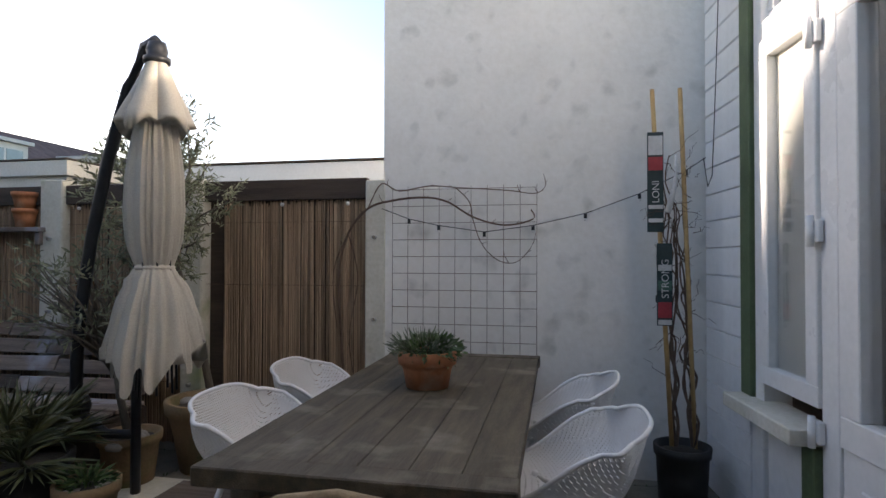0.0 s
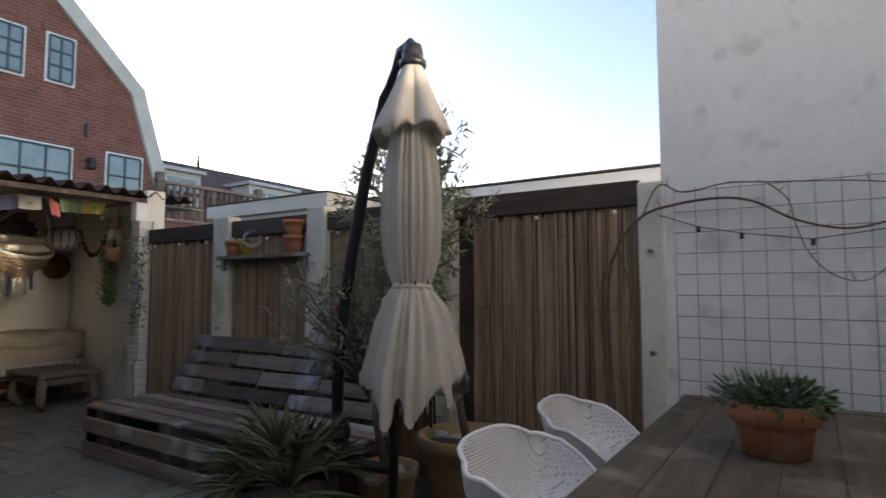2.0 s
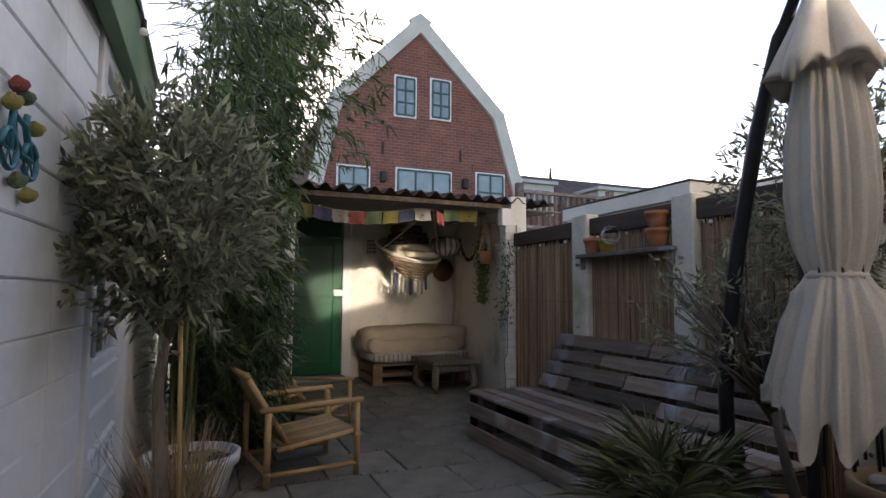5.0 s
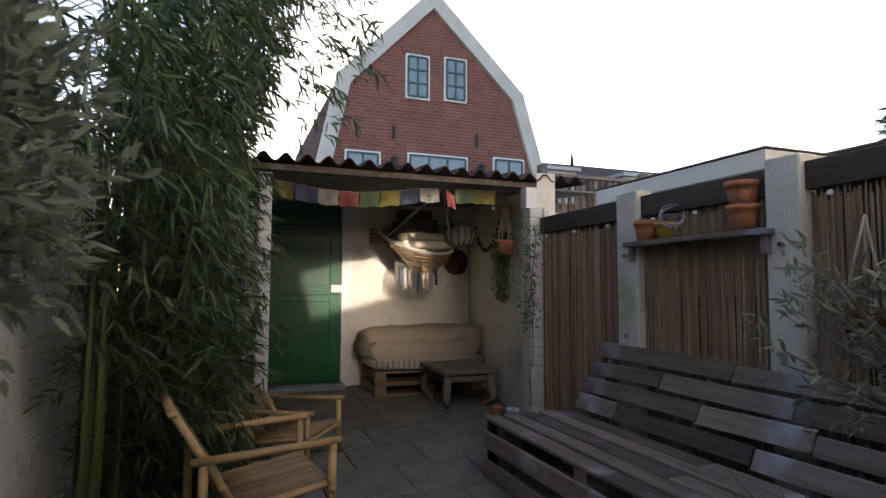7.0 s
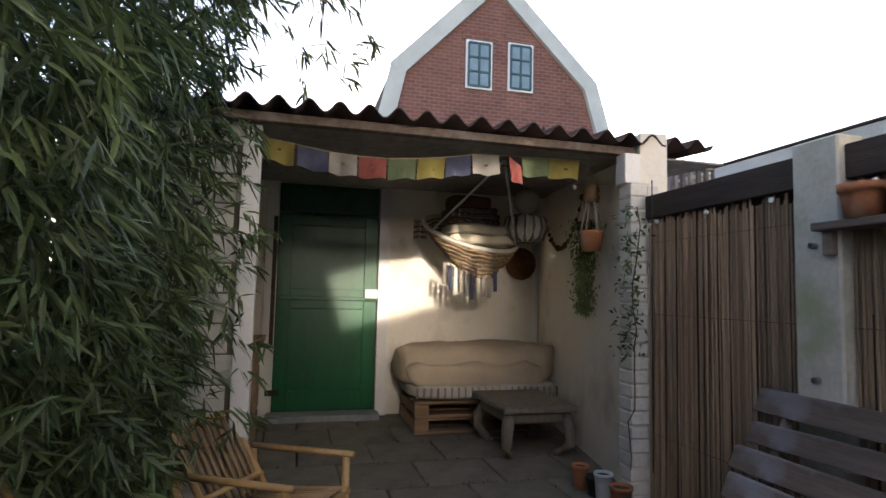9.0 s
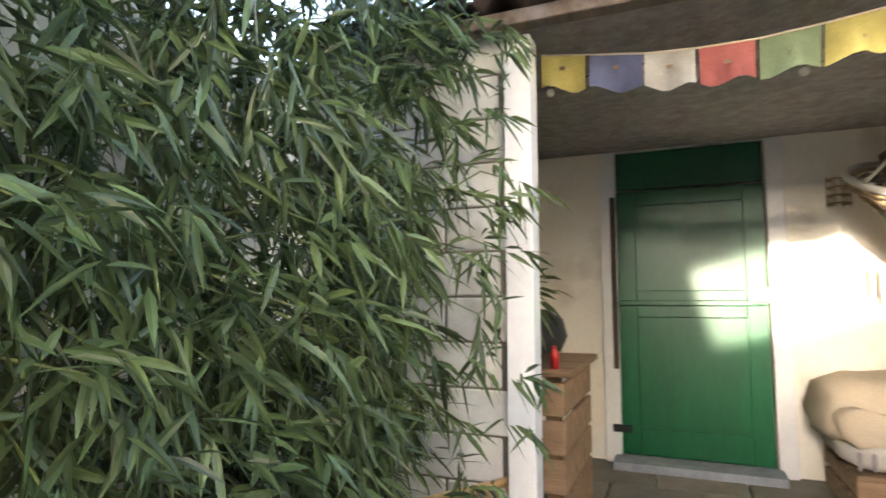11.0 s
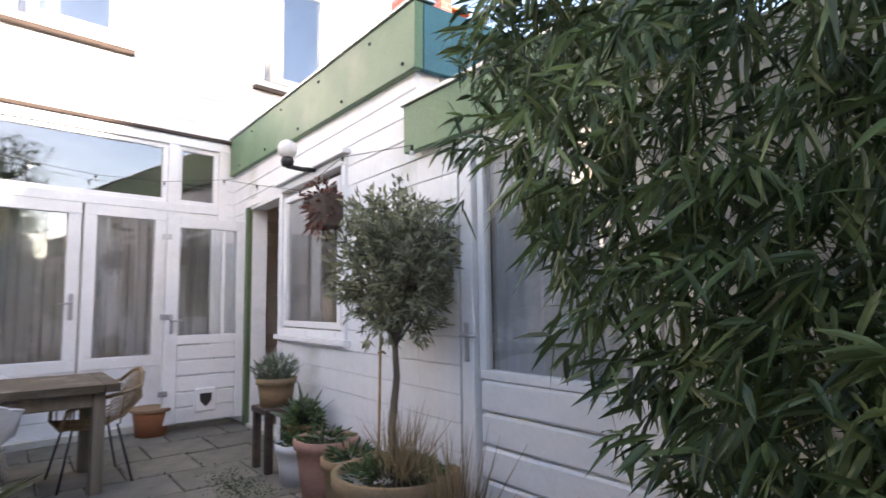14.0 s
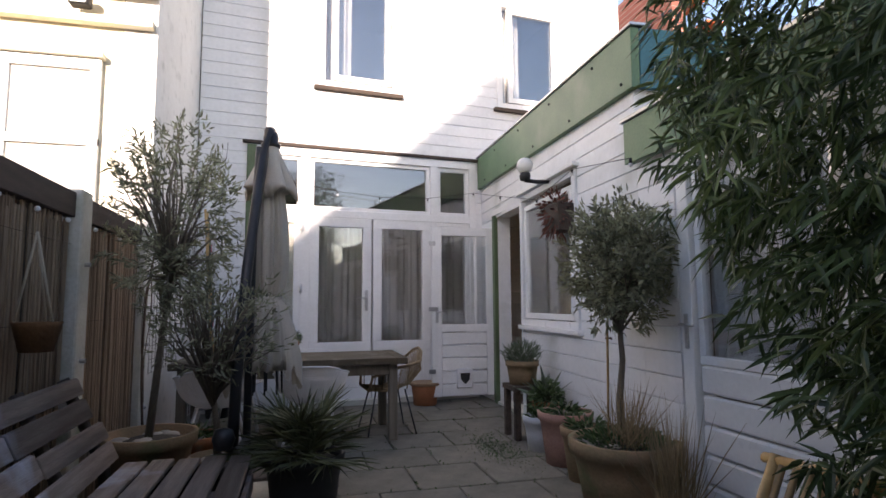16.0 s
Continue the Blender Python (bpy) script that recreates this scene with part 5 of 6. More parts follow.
big = pot("olive_pot", (-2.30, 1.69, FLOOR), 0.30, 0.36, TERRAMOSS, "large mossy terracotta pot under the olive tree", 0.05, 0.78)
stones(big, (0, 0, 0.31), 0.24, 9, 0.045)
pos, d = blob(1500, (0.0, 0.0, 0.33), (0.27, 0.27, 0.09), 0.3)
d[:, 2] = np.abs(d[:, 2]) + 0.2
leaves("groundcover", pos, d, 0.035, 0.014, GREENLEAF, big, 0.1)
pos, d = blob(160, (-0.12, 0.05, 0.34), (0.14, 0.12, 0.02), 0.1)
d = RNG.normal(size=(160, 3)) * 0.28 + np.array([0, 0, 1.0])
leaves("dry_straw", pos, d, 0.34, 0.005, DRYGRASS, big, 0.05)
tree("olive_tree", (-2.31, 1.69, FLOOR + 0.30), 0, [(0.02, 0, -0.03), (0.05, 0.0, 0.25), (0.03, -0.02, 0.5), (0.02, 0.0, 0.72)], (0.0, -0.01, 1.06), (0.275, 0.29, 0.35), 7000, "clipped standard olive tree with grey-green crown in pot", 0.055, 0.0145, clumps=320)
sk = thing("plant_stake", (-2.28, 1.75, FLOOR + 0.3), "thin cane stake beside the olive trunk", "stake")
tubepart("cane", [(0.05, 0, 0), (0.055, -0.02, 0.72)], 0.007, BAMBOOPOLE, sk)
tubepart("tie", [(0.03, -0.03, 0.62), (0.06, -0.04, 0.625), (0.08, -0.02, 0.62)], 0.006, TWIG, sk)

p2 = pot("olive_pot", (-1.58, 4.33, FLOOR), 0.25, 0.40, TERRAMOSS, "broad mossy bowl pot with stones by the fence", 0.045, 0.7)
stones(p2, (0, 0, 0.35), 0.2, 12, 0.05)
tree("olive_tree", (-1.58, 4.34, FLOOR + 0.33), 0, [(0.0, 0, 0), (-0.05, -0.04, 0.35), (-0.14, -0.09, 0.70), (-0.20, -0.13, 1.0)], (-0.26, -0.15, 1.28), (0.40, 0.30, 0.55), 4200, "loose young olive tree with a leaning trunk", 0.055, 0.011, 34, clumps=150)
p3 = pot("shrub_pot", (-1.80, 3.93, FLOOR), 0.15, 0.30, TERRAMOSS, "terracotta pot with a small olive shrub", 0.03, 0.75)
stones(p3, (0, 0, 0.27), 0.11, 6, 0.05)
tree("olive_shrub", (-1.80, 3.93, FLOOR + 0.25), 0, [(0, 0, 0), (-0.06, 0.0, 0.22), (-0.12, 0.02, 0.42)], (-0.28, -0.02, 0.76), (0.42, 0.32, 0.28), 1150, "sparse silvery olive shrub with spreading twigs", 0.055, 0.012, 40, 0.2, clumps=90)

pp = pot("palm_pot", (-1.98, 3.46, FLOOR), 0.21, 0.32, BLACKPOT, "black pot holding a dwarf fan palm", 0.03, 0.8)
palm = thing("fan_palm", (-1.98, 3.46, FLOOR + 0.28), "dark dwarf fan palm with spiky radiating fronds", "plant")
P, D = [], []
for i in range(30):
    a, e = RNG.uniform(0, 6.28), RNG.uniform(0.1, 1.2)
    d0 = Vector((math.cos(a) * math.cos(e), math.sin(a) * math.cos(e), math.sin(e)))
    L = RNG.uniform(0.12, 0.26)
    tubepart("stem", [(0, 0, 0), d0 * L * 0.5 + Vector((0, 0, 0.02)), d0 * L], 0.006, PALMLEAF, palm, seg=5)
    side = d0.cross(Vector((0, 0, 1))).normalized()
    for k in range(17):
        w = -1.25 + 2.5 * k / 16
        P.append(d0 * L)
        D.append(d0 * math.cos(w) + side * math.sin(w) + Vector((0, 0, 0.1)))
leaves("fronds", np.array(P), np.array(D), 0.27, 0.016, PALMLEAF, palm, 0.22)

for nm, loc, r, h, m, lab in (
        ("white_pot", (-1.05, 1.66, FLOOR), 0.13, 0.26, WHITEPOT, "white glazed pot by the kitchen wall"),
        ("pink_pot", (-1.45, 1.64, FLOOR), 0.19, 0.36, PINKPOT, "faded pink terracotta pot by the kitchen wall"),
        ("terracotta_pot", (-1.83, 1.68, FLOOR), 0.16, 0.33, TERRAMOSS, "ochre terracotta pot by the kitchen wall"),
        ("white_pot", (-3.70, 1.76, FLOOR), 0.24, 0.24, WHITEPOT, "pale glazed pot beside the annex door"),
        ("terracotta_pot", (-1.22, 4.15, FLOOR), 0.17, 0.30, TERRA, "terracotta pot with pebbles beside the table"),
        ("terracotta_pot", (-1.62, 3.46, FLOOR), 0.13, 0.24, TERRAMOSS, "mossy terracotta pot below the umbrella")):
    t = pot(nm, loc, r, h, m, lab, 0.035, 0.74, group="planted pots on the terrace")
    stones(t, (0, 0, h - 0.04), r * 0.7, 5, 0.04)
    if nm != "white_pot" or loc[0] > -2:
        pos, d = blob(160, (0, 0, h), (r * 0.8, r * 0.8, 0.05), 0.1)
        d[:, 2] = np.abs(d[:, 2]) + 0.3
        leaves("foliage", pos, d, 0.06, 0.016, GREENLEAF, t, 0.2)
st = thing("plant_stand", (-0.62, 1.62, FLOOR), "dark rustic wooden plant stand by the kitchen door", "plant stand")
boxpart("top", (-0.15, 0.15, -0.14, 0.14, 0.40, 0.44), DARKWOOD, st)
for x in (-0.14, 0.09):
    for y in (-0.13, 0.08):
        boxpart("leg", (x, x + 0.05, y, y + 0.05, 0.0, 0.399), DARKWOOD, st)
lp = pot("lavender_pot", (-0.60, 1.62, FLOOR + 0.441), 0.14, 0.20, TERRAMOSS, "brown pot of grey lavender on the stand", 0.03, 0.8)
pos, d = blob(1100, (0, 0, 0.24), (0.16, 0.16, 0.11), 0.2)
d[:, 2] = np.abs(d[:, 2]) + 0.7
leaves("foliage", pos, d, 0.06, 0.006, GREYLEAF, lp, 0.0)
ap = pot("agave_pot", (-0.88, 1.52, FLOOR), 0.12, 0.34, TERRA, "tall pot holding a small agave", 0.03, 0.8)
pos = np.zeros((26, 3)) + np.array([0, 0, 0.33])
d = RNG.normal(size=(26, 3)) * 0.7
d[:, 2] = np.abs(d[:, 2]) + 0.5
leaves("agave", pos, d, 0.30, 0.05, GREYLEAF, ap, 0.1)
pos, d = blob(700, (-0.1, 0.05, 0.36), (0.17, 0.12, 0.16), 0.2)
leaves("foliage", pos, d, 0.05, 0.02, GREENLEAF, ap, 0.2)
bs = thing("bucket_stool", (1.16, 2.10, FLOOR), "upturned terracotta tub with wooden lid by the door", "stool")
bm = B()
lathe(bm, [(0.0, 0.0), (0.13, 0.0), (0.155, 0.20), (0.155, 0.22), (0.0, 0.22)], seg=24)
part("tub", bm, TERRA, bs, smooth=True)
bm = B()
lathe(bm, [(0.0, 0.221), (0.18, 0.221), (0.185, 0.235), (0.18, 0.25), (0.0, 0.25)], seg=28)
part("lid", bm, PALLETNEW, bs)

# bamboo thicket
bb = thing("bamboo_thicket", (0, 0, 0), "dense green leafy bamboo thicket against the garden wall", "bamboo")
twigs = []
while len(twigs) < 4300:
    z = RNG.uniform(0.15, 4.1)
    xmax = -4.0 + 0.68 * min(1.15, z - 0.85) + 0.02 * max(0, z - 2)
    xmin = -5.30 if z < 2.3 else -5.9
    x = RNG.uniform(xmin, xmax)
    yf = 2.36 - 0.16 * abs(math.sin(x * 2.3 + z * 1.1)) - 0.10 * max(0, 0.9 - z) - 0.10 * max(0, (-4.75 - x)) + 0.22 * max(0, z - 2.0)
    if z > 2.9 and RNG.uniform() < 0.35 * (z - 2.9):
        continue
    y = 1.52 + (yf - 1.52) * RNG.uniform() ** 0.55
    if x > -3.97 + 0.66 * min(1, max(0, (z - 0.4) / 1.6)) - 1.1 * max(0, y - 2.0):
        continue
    twigs.append((x, y, z))
for i in range(150):
    twigs.append((RNG.uniform(-5.6, -4.0), RNG.uniform(2.3, 3.0), RNG.uniform(2.35, 3.6)))
for i in range(90):
    twigs.append((RNG.uniform(-5.25, -5.05), RNG.uniform(2.1, 2.5), RNG.uniform(0.6, 2.1)))
for i in range(70):
    twigs.append((RNG.uniform(-3.6, -3.15), RNG.uniform(1.75, 2.0), RNG.uniform(1.6, 2.8)))
P, D = [], []
for x, y, z in twigs:
    ax = Vector((RNG.normal() * 0.5, 0.55 + RNG.normal() * 0.45, -0.25 + RNG.normal() * 0.35)).normalized()
    c = Vector((x, y, z))
    for j in range(int(RNG.integers(5, 10))):
        P.append(c + ax * (j * 0.014) + Vector(RNG.normal(size=3)) * 0.006)
        D.append(ax * 0.75 + Vector((RNG.normal() * 0.6, RNG.normal() * 0.5, -0.35 + RNG.normal() * 0.4)))
leaves("foliage", np.array(P), np.array(D), 0.102, 0.0148, BAMBOOLEAF, bb, 0.22, "narrow pointed green leaves")
for i in range(26):
    x, y = RNG.uniform(-5.2, -3.8), RNG.uniform(1.52, 1.75)
    h = RNG.uniform(2.6, 4.2)
    tubepart("culm", [(x, y, 0.05), (x + RNG.normal() * 0.04, y + 0.03, h * 0.5), (x + RNG.normal() * 0.12, y + 0.12 + RNG.uniform(0, 0.3), h)], 0.011, CULM, bb, r1=0.004, seg=6)
bm = B()
for i in range(0, len(twigs), 4):
    x, y, z = twigs[i]
    tube(bm, [(x, y, z), (x + RNG.normal() * 0.06, y - 0.12, z + 0.05), (x + RNG.normal() * 0.1, y - 0.25, z - 0.02)], 0.0022, 0.003, 4)
part("twigwork", bm, CULM, bb)["kind"] = "stuff"

# ---- on the plaster wall ----
tr = thing("wire_trellis", (-0.56, 4.592, 0.72), "rusty welded wire trellis fixed on the plaster wall", "trellis")
for i in range(10):
    tubepart("wire", [(i * 0.0955, 0, 0.0), (i * 0.0955 + 0.002, 0, 1.03)], 0.0021, MESHWIRE, tr, seg=5)
for i in range(11):
    tubepart("wire", [(0, -0.004, 0.012 + i * 0.1), (0.86, -0.004, 0.012 + i * 0.1)], 0.0021, MESHWIRE, tr, seg=5)
vine = thing("climbing_vine", (-0.66, 4.55, 0), "bare brown climbing vine over post and trellis", "climber")


def wander(p, q, n=9, amp=0.03):
    p, q = Vector(p), Vector(q)
    return [p.lerp(q, i / (n - 1)) + Vector((RNG.normal(), RNG.normal() * 0.3, RNG.normal())) * (amp if 0 < i < n - 1 else 0) for i in range(n)]


def smooth(pts, per=5):
    """A curve through points, as a denser list."""
    pts = [Vector(p) for p in pts]
    out = []
    for i in range(len(pts) - 1):
        p0, p1, p2, p3 = pts[max(i - 1, 0)], pts[i], pts[i + 1], pts[min(i + 2, len(pts) - 1)]
        for k in range(per):
            u = k / per
            out.append(0.5 * (2 * p1 + (p2 - p0) * u + (2 * p0 - 5 * p1 + 4 * p2 - p3) * u * u + (3 * p1 - p0 - 3 * p2 + p3) * u ** 3))
    return out + [pts[-1]]


STEMS = [([(-0.12, FLOOR), (-0.20, 0.70), (-0.22, 1.22), (-0.16, 1.47), (-0.04, 1.62), (0.12, 1.668), (0.31, 1.68), (0.45, 1.65), (0.60, 1.56), (0.78, 1.513), (0.94, 1.546), (0.93, 1.60)], 0.009),
         ([(-0.04, 1.62), (0.04, 1.768), (0.15, 1.723), (0.34, 1.746), (0.52, 1.732), (0.79, 1.714), (0.95, 1.692), (1.01, 1.732), (1.0, 1.80)], 0.0045),
         ([(0.50, 1.73), (0.576, 1.65), (0.60, 1.54), (0.65, 1.404), (0.74, 1.313), (0.844, 1.30), (0.93, 1.386), (0.956, 1.468)], 0.0035),
         ([(-0.04, 1.62), (-0.14, 1.50), (-0.26, 1.24), (-0.24, 0.9)], 0.005), ([(-0.16, 1.47), (-0.10, 1.20), (-0.16, 0.85), (-0.12, 0.55)], 0.004)]
for pts, r in STEMS:
    way = smooth([(x, 0.012 * math.sin(9 * x + 4 * z), z) for x, z in pts])
    tubepart("stem", way, r, TWIG, vine, r1=r * 0.45, seg=6)
    for i in range(3, len(way) - 2, 4):
        d = Vector((RNG.normal() * 0.02, -0.008, 0.022 + RNG.normal() * 0.014))
        tubepart("tendril", [way[i], way[i] + d * 0.6, way[i] + d + Vector((0.008, 0, 0))], 0.0026, TWIG, vine, r1=0.001, seg=4)
sl = thing("string_lights", (0, 0, 0), "black festoon string lights along wall and house", "string lights")
way = [(-0.62, 4.57, 1.62), (-0.45, 4.57, 1.555), (-0.27, 4.57, 1.515), (0.0, 4.57, 1.475), (0.28, 4.57, 1.51), (0.57, 4.57, 1.575), (0.86, 4.57, 1.68), (1.10, 4.56, 1.80), (1.19, 4.52, 1.86)]
tubepart("cable", way, 0.0025, WIRE, sl, seg=5)
for p in way[1:-1]:
    tubepart("socket", [p, (p[0], p[1], p[2] - 0.028)], 0.009, WIRE, sl, seg=8)
    bm = B()
    bmesh.ops.create_uvsphere(bm, u_segments=8, v_segments=6, radius=0.009)
    o = part("bulb", bm, OPAL, sl)
    o.location = (p[0], p[1], p[2] - 0.034)
fm = [FM @ Vector(p) for p in ((0.06, -0.05, 1.86), (0.12, -0.05, 1.70), (0.18, -0.05, 1.75), (0.22, -0.05, 2.1), (0.26, -0.05, 2.5), (0.30, -0.05, 3.02))]
tubepart("cable", fm, 0.0025, WIRE, sl, seg=5)
fm = [FM @ Vector(p) for p in ((0.9, -0.10, 2.62), (1.5, -0.10, 2.54), (2.0, -0.10, 2.50), (2.6, -0.10, 2.52), (3.2, -0.12, 2.62))] + [Vector((0.6, 1.36, 2.42)), Vector((-0.4, 1.36, 2.20)), Vector((-1.2, 1.40, 2.30)), Vector((-2.3, 1.58, 2.10))]
tubepart("cable", fm, 0.0025, WIRE, sl, seg=5)
for k, p in enumerate(fm):
    tubepart("socket", [p, p - Vector((0, 0, 0.03))], 0.009, WIRE, sl, seg=8)
    bm = B()
    bmesh.ops.create_uvsphere(bm, u_segments=8, v_segments=6, radius=0.014)
    o = part("bulb", bm, OPAL, sl)
    o.location = p - Vector((0, 0, 0.042))
hk = thing("wall_tap", (0.96, 4.60, 1.10), "small dark hook on the plaster wall", "hook")
boxpart("plate", (-0.014, 0.014, -0.012, 0.0, -0.02, 0.02), WIRE, hk)
tubepart("hook", [(0, -0.01, 0), (0, -0.04, 0.0), (0, -0.045, 0.02)], 0.005, WIRE, hk)

cp = pot("black_planter", (1.02, 4.30, FLOOR), 0.13, 0.30, BLACKPOT, "black planter with two staked climbers in the corner", 0.03, 0.85)
cl = thing("staked_climbers", (1.04, 4.34, FLOOR + 0.26), "two dry climbers on canes still in printed sleeves", "climber")
for x0, x1, zt in ((-0.06, -0.13, 1.86), (0.05, 0.01, 1.86)):
    tubepart("cane", [(x0, 0, 0), (x1, 0.12, zt)], 0.012, BAMBOOPOLE, cl, "brown wooden cane")
for k in range(11):
    s = -1 if k % 2 else 1
    tubepart("stem", smooth(wander((0.04 * s, 0, 0), (0.03 * s - 0.04 + RNG.normal() * 0.03, 0.1, RNG.uniform(1.1, 1.55)), 12, 0.018), 3), 0.007, TWIG, cl, r1=0.003, seg=5)
for k in range(46):
    z = RNG.uniform(0.3, 1.5)
    x = RNG.uniform(-0.09, 0.08)
    tubepart("tendril", wander((x, 0.06, z), (x + RNG.normal() * 0.08, 0.05, z + RNG.uniform(-0.12, 0.16)), 6, 0.012), 0.002, TWIG, cl, r1=0.001, seg=4)
sl_a = boxpart("sleeve", (-0.165, -0.085, 0.055, 0.065, 1.10, 1.62), LABEL["black"], cl, "dark printed cardboard sleeve", 0.002)
sl_b = boxpart("sleeve", (-0.125, -0.05, 0.02, 0.03, 0.62, 1.04), LABEL["black"], cl, "dark printed cardboard sleeve", 0.002)
for par, x0, x1, y, rows in ((sl_a, -0.160, -0.09, 0.050, ((1.50, 1.60, "white"), (1.42, 1.49, "red"), (1.22, 1.24, "white"), (1.15, 1.17, "white"))), (sl_b, -0.12, -0.055, 0.015, ((0.66, 0.74, "red"), (0.90, 0.93, "white"), (0.80, 0.85, "green"), (0.625, 0.65, "white")))):
    for a, b, c in rows:
        boxpart("print", (x0, x1, y, y + 0.003, a, b), LABEL[c], par, bevel=0)
for txt, px, pz, par, y in (("LONI", -0.108, 1.25, sl_a, 0.049), ("STRONG", -0.070, 0.76, sl_b, 0.014)):
    cu = bpy.data.curves.new("lettering", "FONT")
    cu.body, cu.size = txt, 0.05
    cu.materials.append(LABEL["white"])
    o = new("lettering", cu)
    o.parent = par
    o.matrix_basis = pose(px, y, pz, 90, -90, 0)
sp = thing("sleeve_strip", (1.04, 4.34, FLOOR + 0.26), "pale plastic strip tied to the climbers", "packaging")
tubepart("strip", [(-0.07, 0.03, 1.2), (-0.03, 0.04, 1.35), (-0.02, 0.07, 1.5)], 0.018, LABEL["white"], sp, r1=0.006, seg=6)

# ---- inside the shed ----
sofa = thing("pallet_sofa", (-7.30, 4.30, FLOOR), "pallet sofa with beige throw and striped cushion", "sofa")
for z in (0.0, 0.13):
    for y in (-0.62, -0.07, 0.48):
        boxpart("block", (-0.30, 0.36, y, y + 0.12, z + 0.022, z + 0.105), PALLETNEW, sofa)
    boxpart("pallet_board", (0.27, 0.37, -0.62, 0.60, z, z + 0.021), PALLETNEW, sofa)
    for x in (-0.30, -0.12, 0.06, 0.25):
        boxpart("pallet_board", (x, x + 0.12, -0.62, 0.60, z + 0.106, z + 0.128), PALLETNEW, sofa)


def cushion(name, dims, material, parent, label, amp=0.02, seed=0):
    x0, x1, y0, y1, z0, z1 = dims
    bm = B()
    box(bm, *dims)
    bmesh.ops.subdivide_edges(bm, edges=bm.edges[:], cuts=9, use_grid_fill=True)
    c = Vector(((x0 + x1) / 2, (y0 + y1) / 2, (z0 + z1) / 2))
    h = Vector(((x1 - x0) / 2, (y1 - y0) / 2, (z1 - z0) / 2))
    for v in bm.verts:
        q = v.co - c
        u = Vector((q.x / h.x, q.y / h.y, q.z / h.z))
        k = (abs(u.x) ** 5 + abs(u.y) ** 5 + abs(u.z) ** 5) ** (1 / 5)
        v.co = c + Vector((u.x * h.x, u.y * h.y, u.z * h.z)) / max(k, 0.001) * max(abs(u.x), abs(u.y), abs(u.z))
        v.co += Vector((noise.noise(v.co * 5 + Vector((seed, 0, 0))), noise.noise(v.co * 6 + Vector((0, seed, 3))), noise.noise(v.co * 7 + Vector((3, 1, seed))))) * amp
    return part(name, bm, material, parent, label, smooth=True)


cs = cushion("seat_cushion", (-0.34, 0.40, -0.66, 0.66, 0.262, 0.40), STRIPE, sofa, "grey and white striped seat cushion", 0.012, 4)
DARKSTRIPE = mat("grey_stripe", (0.30, 0.28, 0.27), None, 0.95, 4, 0.2)
for i in range(22):
    y = -0.62 + i * 0.058
    boxpart("stripe", (0.385, 0.405, y, y + 0.02, 0.285, 0.375), DARKSTRIPE, cs, bevel=0.008)
cushion("throw", (-0.36, 0.30, -0.72, 0.72, 0.34, 0.70), LINEN, sofa, "crumpled beige throw over back and seat", 0.05, 9)
cushion("throw_front", (0.0, 0.37, -0.70, 0.55, 0.36, 0.56), LINEN, sofa, "", 0.05, 15)

tb = thing("opium_table", (-6.45, 4.42, FLOOR), "low dark-topped table with curved wooden legs", "table")
boxpart("top", (-0.36, 0.36, -0.30, 0.26, 0.32, 0.365), TABLELEG, tb, bevel=0.01)
boxpart("apron", (-0.31, 0.31, -0.26, 0.22, 0.24, 0.319), TABLELEG, tb, bevel=0.015)
for sx in (-1, 1):
    for sy in (-1, 1):
        tubepart("leg", [(0.28 * sx, -0.02 + 0.21 * sy, 0.30), (0.32 * sx, -0.02 + 0.24 * sy, 0.20), (0.32 * sx, -0.02 + 0.24 * sy, 0.10), (0.25 * sx, -0.02 + 0.19 * sy, 0.02), (0.22 * sx, -0.02 + 0.17 * sy, 0.0)], 0.045, TABLELEG, tb, r1=0.03, seg=10)
mo = thing("wicker_basket", (-7.20, 4.20, 1.78), "hanging cane hoop basket on ropes, heaped with blankets", "basket")


def ring(r, z, wob=0.0, tilt=0.0):
    return [(r * math.sin(a * 0.2618) * 0.8 + 0.0, r * math.cos(a * 0.2618), z + wob * math.sin(a * 1.3) + tilt * math.cos(a * 0.2618)) for a in range(25)]




def hoop_point(a, k=1.0, dz=0.0):
    return Vector((0.36 * k * math.sin(a), 0.42 * k * math.cos(a), -0.17 * math.sin(a) - 0.06 * math.cos(a) + dz))


tubepart("rim", [hoop_point(a * 0.1963) for a in range(33)], 0.020, PAPER, mo, "pale cane hoop", seg=8)
for k in range(7):
    u = k / 6
    tubepart("weave", [hoop_point(a * 0.1963 - 0.2, 0.97 - 0.42 * u ** 1.3, -0.03 - 0.19 * u + 0.008 * math.sin(a * 2.1 + k)) for a in range(33)], 0.013, WICKER, mo, seg=6)
for i in range(26):
    a = i * 0.2417
    tubepart("net_cord", [hoop_point(a), hoop_point(a + 0.16, 0.86, -0.09), hoop_point(a + 0.34, 0.66, -0.18), hoop_point(a + 0.45, 0.50, -0.24)], 0.005, LINEN, mo, seg=5)
cushion("blanket", (-0.26, 0.27, -0.27, 0.37, -0.13, -0.02), CREAMCLOTH, mo, "folded cream blanket", 0.018, 21)
cushion("blanket", (-0.24, 0.25, -0.24, 0.35, -0.03, 0.06), CREAMCLOTH, mo, "folded cream blanket", 0.015, 23)
for k in range(3):
    cushion("blanket", (-0.22, 0.22, -0.28 + 0.02 * k, 0.24 - 0.015 * k, 0.05 + 0.05 * k, 0.11 + 0.05 * k), DARKCLOTH, mo, "dark patterned blanket", 0.014, 25 + k)
cushion("cushion", (-0.16, 0.16, -0.21, 0.15, 0.20, 0.32), BROWN, mo, "brown round cushion", 0.012, 31)
